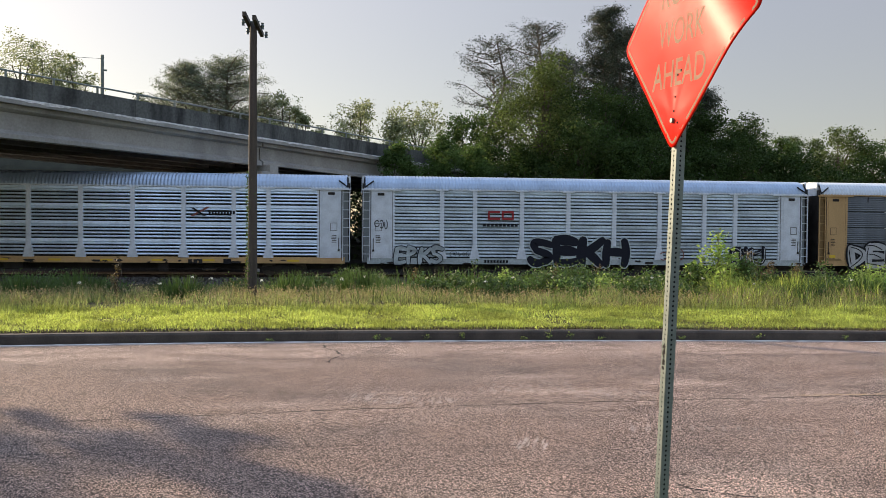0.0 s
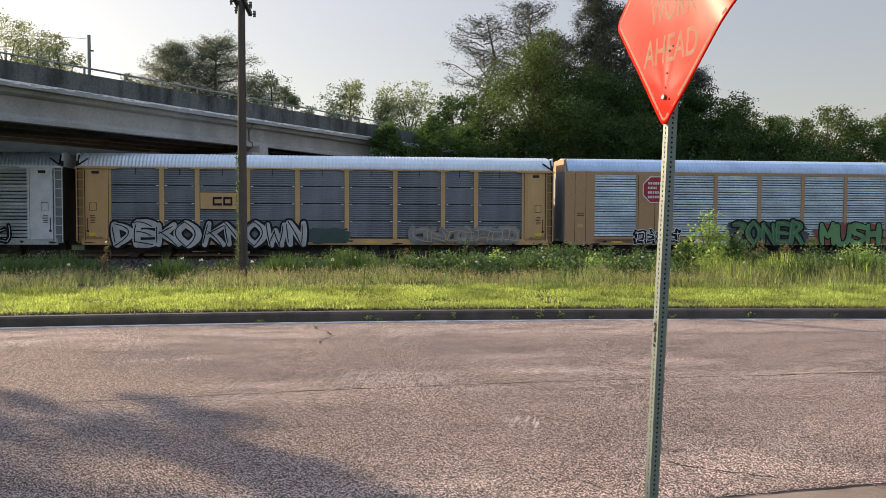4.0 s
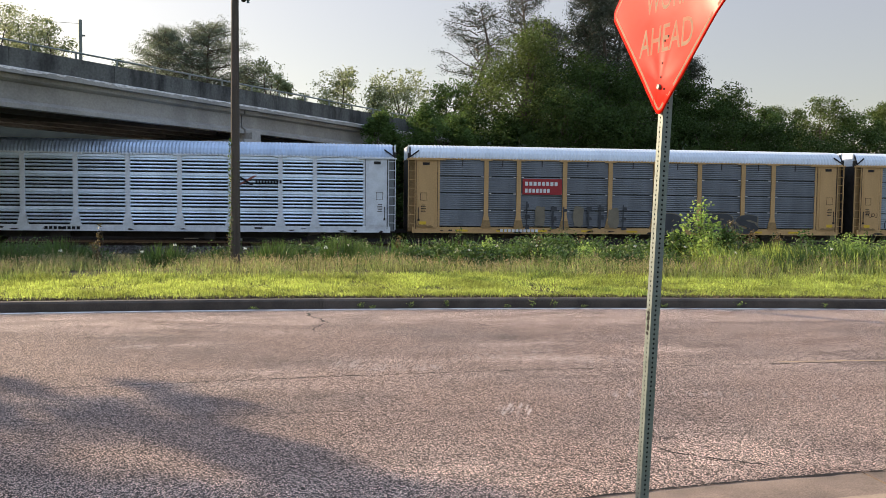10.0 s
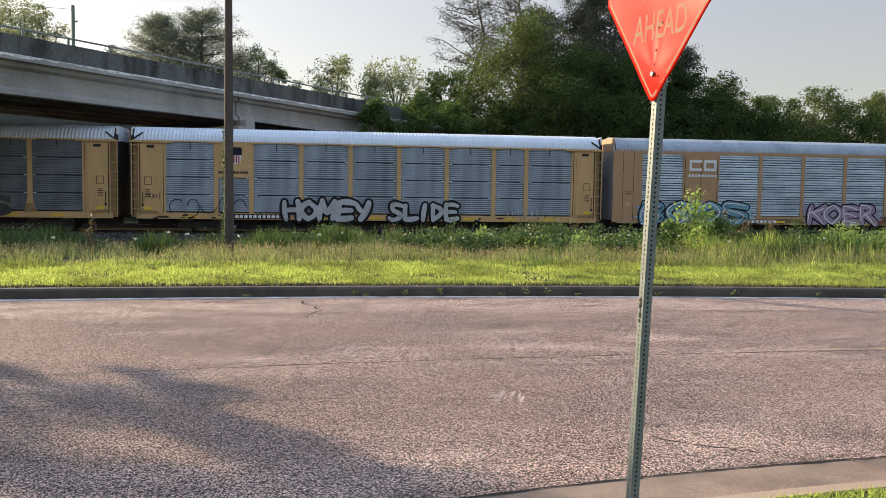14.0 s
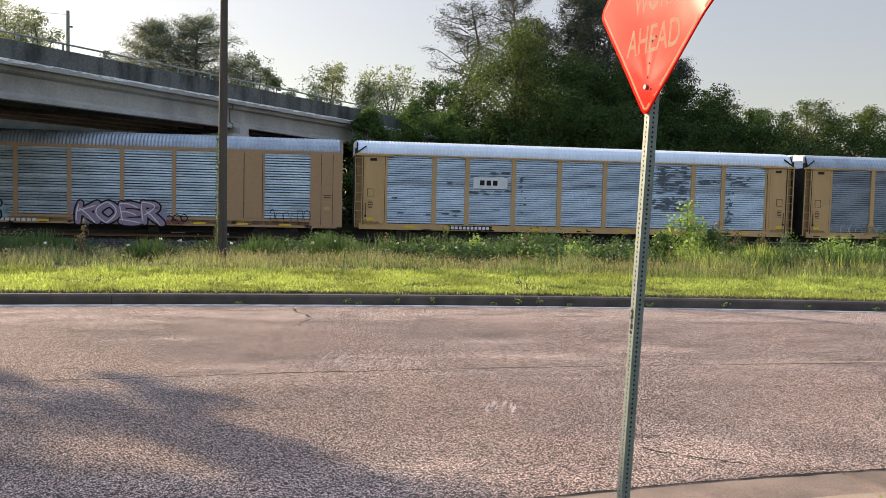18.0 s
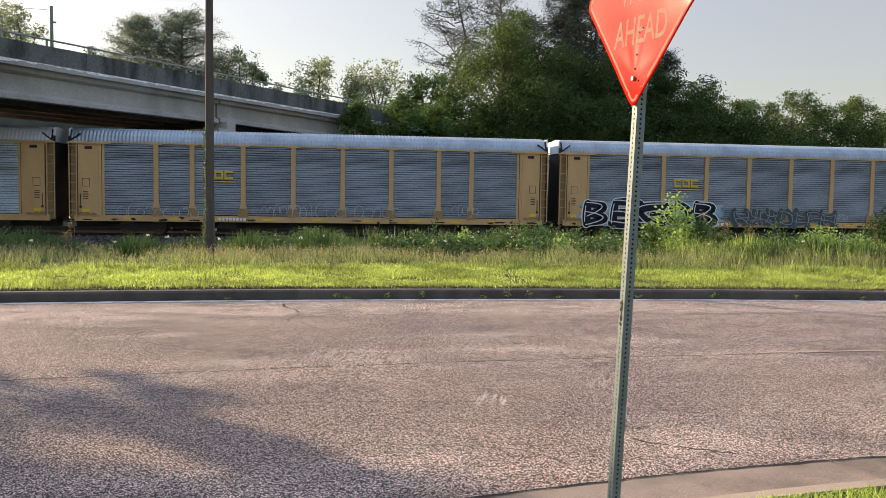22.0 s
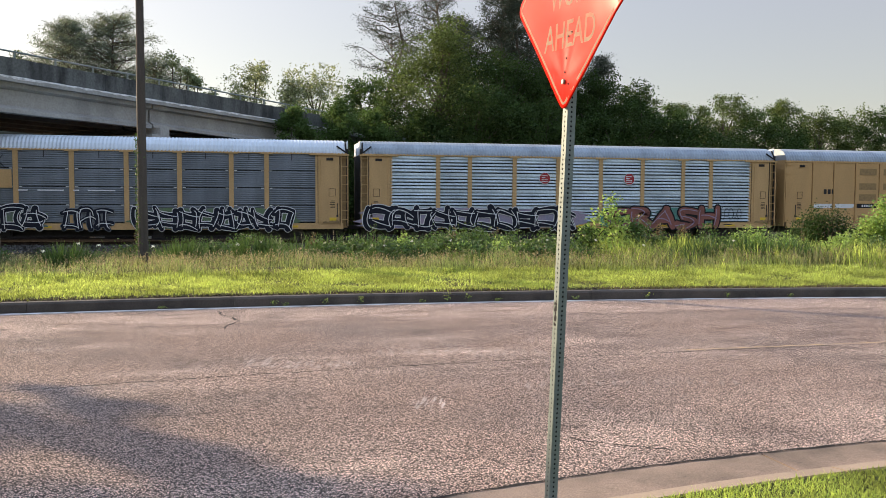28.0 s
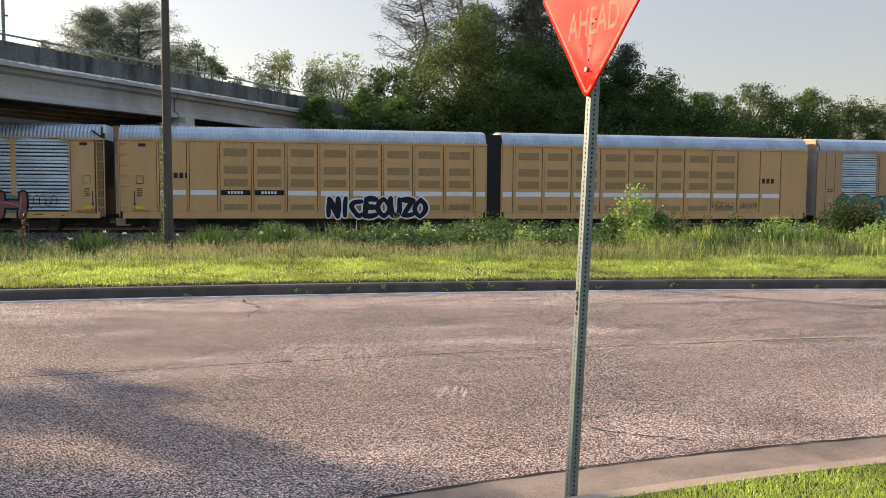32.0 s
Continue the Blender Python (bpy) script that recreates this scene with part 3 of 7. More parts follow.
def build_road():
    g = Geo()
    a, b = road_points(near_edge, 0, 0, xs=ROAD_X), road_points(far_kerb, 0, 0, xs=ROAD_X)
    rows = 80
    dust = []
    for (p, _), (r, _) in zip(a, b):
        for k in range(rows + 1):
            t = k / rows
            g.v.append((p[0] * (1 - t) + r[0] * t, p[1] * (1 - t) + r[1] * t, 0.0))
            w = t * 9.0
            px, py = g.v[-1][:2]
            spots = sum(s * math.exp(-((px - cx) / rx) ** 2 - ((py - cy) / ry) ** 2) for cx, cy, rx, ry, s in SPOTS)
            # the last term makes the road steadily paler towards larger x
            dust.append(spots + 1.25 * math.exp(-((w - 8.0) / 0.85) ** 2) + 0.7 * math.exp(-((w - 0.5) / 0.75) ** 2) + 0.35 * math.exp(-((w - 3.6) / 0.5) ** 2) + 0.12 + 0.30 * min(1.0, max(0.0, (px - 0.5) / 5.0)))
    n = rows + 1
    g.f = [(i * n + k, (i + 1) * n + k, (i + 1) * n + k + 1, i * n + k + 1) for i in range(len(a) - 1) for k in range(rows)]
    road = tagged(part("road", g, "asphalt"), "worn reddish grey asphalt road with cracks and scuffs", "road", kind="structure")
    at = road.data.attributes.new("dust", "FLOAT", "POINT")
    at.data.foreach_set("value", dust)
    line = Geo().sweep(road_points(far_kerb, -0.10, 0.0), [(-0.07, 0.004), (0.07, 0.004), (0.07, -0.02), (-0.07, -0.02)])
    tagged(part("edge_line", line, "line"), "worn white line at the foot of the kerb", "road marking", kind="structure")
    verge = Geo()
    for fn, offs, sg in ((far_kerb, (0.17, 0.6, 1.2, 2.4), 1), (near_edge, (0.79, 1.1, 1.7, 2.7), -1)):
        pts = [road_points(fn, sg * q, 0) for q in offs]
        for A, B in zip(pts[:-1], pts[1:]):
            for i in range(len(A) - 1):
                quad = [A[i][0], A[i + 1][0], B[i + 1][0], B[i][0]]
                verge.face(*[(p[0], p[1], ground_z(p[0], p[1]) + 0.004) for p in (quad if sg > 0 else quad[::-1])])
    tagged(part("verge_soil", verge, "soil"), "grassy soil behind the kerbs", "verge", kind="structure")
    return road


def build_kerbs():
    """Kerb stones of concrete cast in lengths, each length a piece of its own."""
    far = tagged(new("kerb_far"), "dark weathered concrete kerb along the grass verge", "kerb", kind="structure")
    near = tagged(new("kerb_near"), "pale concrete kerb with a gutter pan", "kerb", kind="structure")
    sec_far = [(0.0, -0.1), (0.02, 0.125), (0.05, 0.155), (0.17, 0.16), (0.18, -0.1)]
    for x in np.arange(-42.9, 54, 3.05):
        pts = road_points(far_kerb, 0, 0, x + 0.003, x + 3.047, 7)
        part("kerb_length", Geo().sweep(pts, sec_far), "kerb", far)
    sec_gut = [(0.0, -0.05), (0.0, 0.002), (-0.55, -0.012), (-0.59, -0.05)]
    sec_top = [(-0.552, -0.05), (-0.552, -0.01), (-0.60, 0.05), (-0.65, 0.105), (-0.79, 0.12), (-0.81, -0.05)]
    for x in np.arange(-42.25, 54, 3.05):
        pts = road_points(near_edge, 0, 0, x + 0.008, x + 3.042, 13)
        part("gutter_length", Geo().sweep(pts, sec_gut), "concrete", near)
        part("kerb_length", Geo().sweep(pts, sec_top), "kerb_light", near)


build_ground()
build_road()
build_kerbs()


# ---- railway ----
def build_track():
    g = Geo()
    g.sweep([((x, TRACK_Y, 0), (0, 1)) for x in np.linspace(-160, 190, 71)], [(-5.6, -1.28), (-2.1, -1.02), (-2.1, -1.5), (-5.6, -1.55)])
    # the darkened bed runs on far behind the rails to keep that view dark
    bed = Geo().sweep([((x, TRACK_Y, 0), (0, 1)) for x in np.linspace(-160, 190, 71)], [(-2.1, -1.02), (-1.8, -1.0), (1.8, -1.0), (17.0, -1.12), (17.0, -1.5), (-2.1, -1.5)])
    tagged(part("track_bed", bed, "bed"), "oily stone bed between and behind the rails, darkened for shade", "ballast", kind="structure")
    tagged(part("ballast", g, "ballast"), "grey crushed stone ballast under the track", "ballast", kind="structure")
    track = tagged(new("railway_track"), "rusty railway track on dark wooden ties", "railway track", kind="structure")
    for s in (-1, 1):
        y = TRACK_Y + s * 0.7525
        r = Geo().sweep([((-160, y, RAIL_Z), (0, 1)), ((190, y, RAIL_Z), (0, 1))], [(-0.075, -0.17), (-0.075, -0.155), (-0.012, -0.13), (-0.012, -0.045), (-0.036, -0.03), (-0.036, 0.0), (0.036, 0.0), (0.036, -0.03), (0.012, -0.045), (0.012, -0.13), (0.075, -0.155), (0.075, -0.17)])
        part("rail", r, "rail_steel", track)
    tie = Geo().box(-0.115, 0.115, -1.3, 1.3, -0.30, -0.168, 0.02).mesh("tie")
    tie.materials.append(M["tie"])
    for k in range(130):
        ob = new("tie", tie)
        ob.parent, ob.location = track, (-26 + k * 0.53, TRACK_Y, RAIL_Z)


build_track()


# ---- cracks, scuffs and seedlings on the road ----
def ribbon(pts, width, z, rnd, jitter=0.03, sub=8):
    """A thin wandering strip along a line of points, of uneven width."""
    g = Geo()
    path = []
    for (a, b), (c, d) in zip(pts[:-1], pts[1:]):
        for k in range(sub):
            t = k / sub
            path.append((a + (c - a) * t + rnd.uniform(-jitter, jitter), b + (d - b) * t + rnd.uniform(-jitter, jitter)))
    path.append(pts[-1])
    left, right = [], []
    for k, (x, y) in enumerate(path):
        x0, y0 = path[max(0, k - 1)]
        x1, y1 = path[min(len(path) - 1, k + 1)]
        l = math.hypot(x1 - x0, y1 - y0) or 1
        w = width * rnd.uniform(0.35, 1.0) * (0.25 if k in (0, len(path) - 1) else 1)
        left.append((x - (y1 - y0) / l * w / 2, y + (x1 - x0) / l * w / 2, z))
        right.append((x + (y1 - y0) / l * w / 2, y - (x1 - x0) / l * w / 2, z))
    for k in range(len(path) - 1):
        g.face(right[k], right[k + 1], left[k + 1], left[k])
    return g


def build_road_marks():
    rnd = random.Random(4)
    cracks = [
        ([(-9, 7.2), (-3.05, 8.24), (-1.6, 8.45), (0.03, 8.67), (2.0, 8.85), (4.2, 8.98), (6.3, 9.06), (12, 8.9)], 0.032, 0.02, 30),
        ([(-0.42, 13.6), (-0.36, 13.2), (-0.18, 12.8), (-0.12, 12.5), (-0.26, 12.1), (-0.30, 11.7)], 0.05, 0.03, 4),
        ([(-3.5, 6.9), (-1.8, 7.2), (-0.9, 7.15), (0.3, 7.2), (1.6, 7.1)], 0.013, 0.02, 12),
        ([(2.35, 5.85), (2.62, 5.65), (2.95, 5.45)], 0.03, 0.02, 5),
        ([(1.3, 7.9), (1.7, 7.4), (2.05, 7.0), (2.35, 6.85)], 0.012, 0.02, 6),
        ([(-3.9, 12.0), (-2.8, 12.4), (-2.0, 12.5)], 0.02, 0.04, 8),
    ]
    seam = [(p[0], p[1]) for p, _ in road_points(near_edge, 0.0, 0.0, -12, 22, 120)]
    tagged(part("gutter_seam", ribbon(seam, 0.034, 0.006, rnd, 0.006, 3), "crack"), "dark open seam between asphalt and gutter", "seam", kind="structure")
    for pts, w, j, sub in cracks:
        tagged(part("road_crack", ribbon(pts, w, 0.002, rnd, j, sub), "crack"), "thin dark crack in the asphalt", "crack", kind="structure")

    tagged(part("centre_line", ribbon([(5.0, 9.12), (8.0, 9.14), (12.0, 9.0), (16.0, 8.7)], 0.06, 0.0016, rnd, 0.012, 40), "old_yellow"), "faded yellow line along the road crack", "road marking", kind="structure")

    def streaks(x, y, w, d, n, length, slant, width, label):
        g = Geo()
        for k in range(n):
            a, b = x + rnd.uniform(-0.5, 0.5) * w, y + rnd.uniform(-0.5, 0.5) * d
            l = length * rnd.uniform(0.4, 1.0)
            r = ribbon([(a, b), (a + slant * l, b + l)], width, 0.0012 + 0.0002 * (k % 5), rnd, 0.01, 3)
            i = len(g.v)
            g.v += r.v
            g.f += [tuple(i + q for q in f) for f in r.f]
        tagged(part("scuff_mark", g, "scuff"), label, "scuff", kind="stuff")

    streaks(0.12, 9.15, 0.40, 0.35, 15, 0.38, 0.25, 0.018, "pale slanting scratches in the asphalt")
    streaks(0.75, 9.05, 0.8, 0.35, 60, 0.14, 0.2, 0.02, "pale rough scuffed patch in the asphalt")
    streaks(2.05, 9.75, 1.2, 0.55, 90, 0.12, 0.1, 0.025, "pale worn patch in the asphalt")
    streaks(2.9, 9.35, 0.9, 0.4, 50, 0.12, 0.1, 0.025, "pale worn patch in the asphalt")
    streaks(1.50, 7.05, 0.26, 0.3, 14, 0.30, 0.35, 0.02, "pale slanting scratches in the asphalt")
    streaks(-1.4, 8.35, 1.2, 0.15, 50, 0.08, 0.1, 0.02, "pale dust along the crack")
    streaks(-2.4, 10.5, 0.5, 0.25, 24, 0.1, 0.1, 0.03, "pale worn spot in the asphalt")
    for k in range(15):
        x = 2.55 + k * 0.145
        streaks(x, 7.55 + 0.01 * k - 0.0022 * k * k, 0.03, 0.10, 5, 0.24 * (1.3 if k < 3 else 0.9), 0.42, 0.009, "pale tread print in the asphalt")


build_road_marks()


def build_seedlings():
    """Small weeds rooted in the joint at the foot of the far kerb."""
    rnd = np.random.RandomState(8)
    for x, h in ((0.43, 0.10), (0.62, 0.06), (1.25, 0.11), (1.85, 0.14), (2.9, 0.07), (3.3, 0.16), (3.68, 0.15), (4.2, 0.06), (5.6, 0.08), (6.9, 0.12), (8.4, 0.10), (9.6, 0.08), (-1.3, 0.05)):
        y = far_kerb(x) - 0.03
        t = thing("kerb_seedling", pose(x, y, 0.0), "small yellowish weed rooted at the foot of the kerb", "weed", "weeds along the kerb")
        g = Geo()
        for k in range(4):
            g.tube((0, 0, -0.01), (rnd.normal(0, 0.03), rnd.normal(0, 0.02), h * rnd.uniform(0.7, 1.0)), 0.003, 0.0015, 5)
        part("stalk", g, "weed", t)
        c = np.stack([rnd.normal(0, 0.035, 26), rnd.normal(0, 0.02, 26), h * rnd.uniform(0.3, 1.0, 26)], 1)
        part("leaves", leaf_quads(c, 0.014, rnd, 0.3), "mown", t)


# ---- bridge ----
def build_bridge():
    """A skew concrete road bridge: its near edge runs from (-16.9, 46) over the track to (2.1, 67)."""
    u, w = Vector((0.667, 0.745, -0.0264)), Vector((-0.745, 0.667, 0.0))
    o = Vector((-16.9, 46.0, 8.33))
    br = thing("road_bridge", Matrix.Identity(4), "stained grey concrete road bridge with a dark parapet and metal handrail", "bridge")

    def bar(name, s0, s1, w0, w1, z0, z1, mat, parent=br, label="", seg=2):
        path = [(o + u * s, (w.x, w.y)) for s in np.linspace(s0, s1, seg)]
        return part(name, Geo().sweep(path, [(w0, z0), (w0, z1), (w1, z1), (w1, z0)]), mat, parent, label)

    S0, S1, W = -42.0, 44.0, 12.0
    joints = [-42.0, -18.4, 16.7, 44.0]
    for s in np.arange(S0, S1, 6.1):
        bar("parapet_panel", s + 0.015, s + 6.085, 0.02, 0.30, 0.0, 1.08, "parapet")
        bar("parapet_panel", s + 0.015, s + 6.085, W - 0.3, W - 0.02, 0.0, 1.08, "parapet")
    path = [(o + u * s, (w.x, w.y)) for s in np.linspace(S0, S1, 120)]
    edge = Geo().sweep(path, [(-0.14, -0.22), (-0.14, 0.05), (0.02, 0.10), (0.30, 0.10), (0.30, -0.22)])
    part("deck_slab", edge, "bridge", br)
    # the flaking lip: a thin ragged band along the slab's edge
    lip, steps = Geo(), 430
    for k in range(steps + 1):
        s = S0 + (S1 - S0) * k / steps
        q = o + u * s
        rag = 0.10 + 0.13 * noise.noise((s * 0.35, 1, 0)) + 0.10 * noise.noise((s * 1.6, 4, 0)) + 0.05 * noise.noise((s * 4.0, 9, 0))
        top = 0.10 - 0.03 * max(0.0, noise.noise((s * 1.3, 7, 0)))
        for wo, zz in ((-0.146, top - max(0.015, rag) - 0.02), (-0.146, top - 0.04), (0.02, top + 0.006)):
            lip.v.append((q.x + w.x * wo, q.y + w.y * wo, q.z + zz))
    lip.f = [(3 * k + j, 3 * k + j + 3, 3 * k + j + 4, 3 * k + j + 1) for k in range(steps) for j in (0, 1)]
    part("deck_edge", lip, "deck_edge", br, "pale flaking lip of the concrete deck")
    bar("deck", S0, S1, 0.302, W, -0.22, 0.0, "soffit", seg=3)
    for a, b in zip(joints[:-1], joints[1:]):
        for k, wo in enumerate((0.55, 3.3, 6.0, 8.7, 11.4)):
            sec = [(wo - 0.36, -1.98), (wo - 0.36, -1.74), (wo - 0.02, -1.52), (wo - 0.02, -0.62), (wo - 0.34, -0.46), (wo - 0.34, -0.215), (wo + 0.34, -0.215), (wo + 0.34, -0.46), (wo + 0.10, -0.62), (wo + 0.10, -1.52), (wo + 0.30, -1.70), (wo + 0.30, -1.98)]
            g = Geo().sweep([(o + u * (a + 0.06), (w.x, w.y)), (o + u * (b - 0.06), (w.x, w.y))], sec)
            # straight girders under a deck that is cambered: their depth below it changes along the span
            for i, (x, y, z) in enumerate(g.v):
                s = ((x - o.x) * 0.667 + (y - o.y) * 0.745)
                off = z - (o.z + u.z * s)
                if off < -0.5:
                    f = 0.83 if a > 10 else min(1.12, 1.03 - 0.0115 * (s - 3.0))
                    g.v[i] = (x, y, o.z + u.z * s - 0.215 + (off + 0.215) * f)
            # inner girders take the darker, shade-coloured copy of the concrete
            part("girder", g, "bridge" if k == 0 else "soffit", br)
    for s in (-18.4, 16.9):
        bar("pier_cap", s - 0.75, s + 0.75, -0.35, W - 0.2, -2.95, -2.16, "bridge")
        bar("bearing_block", s - 0.05, s + 0.70, -0.34, 1.2, -2.158, -1.69, "bridge")
        for wo in (1.4, 5.9, 10.4):
            p = o + u * s + w * wo
            part("pier_column", Geo().tube((p.x, p.y, -1.8), (p.x, p.y, p.z - 2.94), 0.48, 0.48, 18), "bridge", br)
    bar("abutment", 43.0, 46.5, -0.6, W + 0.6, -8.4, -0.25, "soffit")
    # handrail
    for wo in (0.16,):
        for s in np.arange(S0 + 0.6, S1, 2.55):
            p = o + u * s + w * wo
            g = Geo().box(-0.05, 0.05, -0.05, 0.05, 1.06, 1.50, 0.01)
            g.v = [(p.x + x * u.x + y * w.x, p.y + x * u.y + y * w.y, p.z + z) for x, y, z in g.v]
            part("rail_post", g, "galv", br)
        for z in (1.44,):
            a, b = o + u * S0 + w * wo, o + u * S1 + w * wo
            part("handrail", Geo().tube((a.x, a.y, a.z + z), (b.x, b.y, b.z + z), 0.05, 0.05, 8), "galv", br)


build_bridge()


# ---- road sign ----
def build_sign():
    u, v = Vector((0.1445, -0.9894, -0.0172)), Vector((0.0547, -0.0094, 0.9985))
    u = (u - v * u.dot(v)).normalized()
    v.normalize()
    n = u.cross(v)
    tip = Vector((1.670, 4.344, 2.227))
    # the post leans a little less than its plate
    pv = Vector((0.0367, 0.0, 0.9993))
    foot = Vector((1.628, 4.36, 0.06))
    base = foot + pv * 2.2
    def axes(a, b, c, at):
        return Matrix(((a.x, b.x, c.x, at.x), (a.y, b.y, c.y, at.y), (a.z, b.z, c.z, at.z), (0, 0, 0, 1)))

    pu = (u - pv * u.dot(pv)).normalized()
    m = axes(pu, pv.cross(pu), pv, foot)
    H = (base - foot).length
    post = thing("sign_post", m, "leaning galvanised square steel post full of holes", "post")
    # square tube with real holes: each face is a strip of frames round dark hole insets
    h, pitch = 0.0255, 0.0254
    count = int((H + 1.25) / pitch)
    g, hg = Geo(), Geo()
    for axis in range(4):
        c, s = [(1, 0), (0, 1), (-1, 0), (0, -1)][axis]
        for k in range(count):
            z0 = -0.25 + k * pitch
            zc = z0 + pitch / 2
            outer = [(-h, z0), (h, z0), (h, z0 + pitch), (-h, z0 + pitch)]
            ring = [(0.0064 * math.cos(math.pi * (q + 0.5) / 4 + math.pi), zc + 0.0064 * math.sin(math.pi * (q + 0.5) / 4 + math.pi)) for q in range(8)]
            pl = lambda a, z, d=0.0: (c * (h - d) - s * a, s * (h - d) + c * a, z)
            o8 = [(-h, z0), (-0.003, z0), (0.003, z0), (h, z0), (h, z0 + pitch), (0.003, z0 + pitch), (-0.003, z0 + pitch), (-h, z0 + pitch)]
            r8 = [ring[0], ring[1], ring[2], ring[3], ring[4], ring[5], ring[6], ring[7]]
            for q in range(8):
                g.face(pl(*o8[q]), pl(*o8[(q + 1) % 8]), pl(*r8[(q + 1) % 8]), pl(*r8[q]))
            # plate just behind the hole, coloured as the shade inside the tube
            hg.face(*[pl(a, z, 0.003) for a, z in r8])
    part("tube", g, "galv", post)
    tagged(part("hole_backing", hg, "hole", post, "near-black plates behind the post's holes, standing for the shade inside"), kind="stuff")
    mk = Geo()
    rnd = random.Random(3)
    for k in range(14):
        zz = 1.05 + k * 0.009 + rnd.uniform(-0.01, 0.01)
        mk.box(-0.0262 - 0.001, -0.0262, rnd.uniform(-0.02, 0.0), rnd.uniform(0.004, 0.02), zz, zz + 0.012)
        mk.box(rnd.uniform(-0.02, -0.004), rnd.uniform(0.0, 0.015), -0.0266, -0.0256, zz - 0.02, zz - 0.008)
    part("sticker_remnant", mk, "black", post, "torn black sticker remnant")
    # plate, in its own space: x to its right, z up, y away from the reader
    a, r = 0.646, 0.06
    sign = thing("road_work_sign", axes(u, -n, v, tip), "faded orange diamond road work warning sign on a steel post", "road sign")

    def diamond(s, rr):
        pts = []
        for k, (cx, cz) in enumerate(((0, a - s), (s, a), (0, a + s), (-s, a))):
            ang = math.radians(-90 + 90 * k)
            ctr = (cx - math.cos(ang) * rr * math.sqrt(2), cz - math.sin(ang) * rr * math.sqrt(2))
            for j in range(-3, 4):
                w = ang + math.radians(15 * j)
                pts.append((ctr[0] + rr * math.cos(w), ctr[1] + rr * math.sin(w)))
        return pts

    def bend(x, z):
        """The plate is dented round its lower bolt, wavy, and bent back towards its upper right corner."""
        dent = -0.007 * math.exp(-(x ** 2 + (z - 0.17) ** 2) * 70)
        rays = 0.0008 * math.sin(9 * math.atan2(x, z - 0.17) + 1.0) * math.exp(-((math.hypot(x, z - 0.17) - 0.16) / 0.12) ** 2)
        wave = 0.0035 * noise.noise((x * 3.5, z * 3.5, 2.0))
        curl = 0.62 * max(0.0, 0.75 * x + 0.66 * (z - 0.62) - 0.20) ** 2
        return dent + rays + wave + curl

    def plate(s, rr, off, mat, nm, label="", inner=None):
        pts = diamond(s, rr)
        bm = bmesh.new()
        if inner is None:
            steps = 26
            fine = []
            for p, q in zip(pts, pts[1:] + pts[:1]):
                div = 22 if math.dist(p, q) > 0.2 else 1
                fine += [(p[0] + (q[0] - p[0]) * j / div, p[1] + (q[1] - p[1]) * j / div) for j in range(div)]
            pts = fine
            rings = []
            for k in range(steps, 0, -1):
                q = k / steps
                rings.append([bm.verts.new((x * q, 0, a + (z - a) * q)) for x, z in pts])
            c = bm.verts.new((0, 0, a))
            for A, B in zip(rings[:-1], rings[1:]):
                for i in range(len(pts)):
                    bm.faces.new((A[i], A[(i + 1) % len(pts)], B[(i + 1) % len(pts)], B[i]))
            for i in range(len(pts)):
                bm.faces.new((rings[-1][i], rings[-1][(i + 1) % len(pts)], c))
        else:
            sub = 10
            P, Q = pts, diamond(inner, max(0.01, rr - (s - inner)))
            n2 = len(P)
            for i in range(n2):
                p0, p1, q0, q1 = P[i], P[(i + 1) % n2], Q[i], Q[(i + 1) % n2]
                div = sub if math.dist(p0, p1) > 0.2 else 1
                for j in range(div):
                    f = lambda A, B, t: (A[0] + (B[0] - A[0]) * t, 0, A[1] + (B[1] - A[1]) * t)
                    bm.faces.new([bm.verts.new(x) for x in (f(p0, p1, j / div), f(p0, p1, (j + 1) / div), f(q0, q1, (j + 1) / div), f(q0, q1, j / div))])
        for vt in bm.verts:
            vt.co.y = bend(vt.co.x, vt.co.z) + off
        me = bpy.data.meshes.new(nm)
        bm.to_mesh(me)
        bm.free()
        ob = part(nm, me, mat, sign, label, smooth=True)
        return ob

    back = plate(a, r, 0.0, "sign_face", "plate", "orange reflective sheet on an aluminium plate")
    so = back.modifiers.new("thick", "SOLIDIFY")
    so.thickness, so.offset = 0.003, 0.0
    plate(a - 0.028, r - 0.02, -0.0021, "sign_text", "border", "faded border line", inner=a - 0.050)
    for body, wid, hgt, zc in (("ROAD", 0.44, 0.145, a + 0.212), ("WORK", 0.46, 0.145, a - 0.004), ("AHEAD", 0.54, 0.145, a - 0.224)):
        me = text_mesh(body, wid, hgt, 0.008)
        bm = bmesh.new()
        bm.from_mesh(me)
        for vt in bm.verts:
            x, z = vt.co.x - wid / 2, vt.co.z + zc - hgt / 2
            vt.co = (x, bend(x, z) - 0.0021, z)
        bm.to_mesh(me)
        bm.free()
        part("word", me, "sign_text", sign, "faded letters " + body)
    bolts = ((0.0, 0.165, 0.016), (0.0, 1.10, 0.014))
    for bx, bz, br_ in bolts:
        part("bolt", Geo().tube((bx, bend(bx, bz) - 0.014, bz), (bx, bend(bx, bz) + 0.01, bz), br_ * 0.8, br_, 10), "galv", sign, "shiny bolt head")
    for bx, bz in ((-0.004, 0.29), (0.0, 0.215), (0.045, 0.150), (0.0, 0.405), (0.032, 0.425), (0.01, 0.82)):
        part("bolt_hole", Geo().tube((bx, bend(bx, bz) - 0.0048, bz), (bx, bend(bx, bz) + 0.002, bz), 0.0052, 0.0052, 8), "hole", sign)


build_sign()


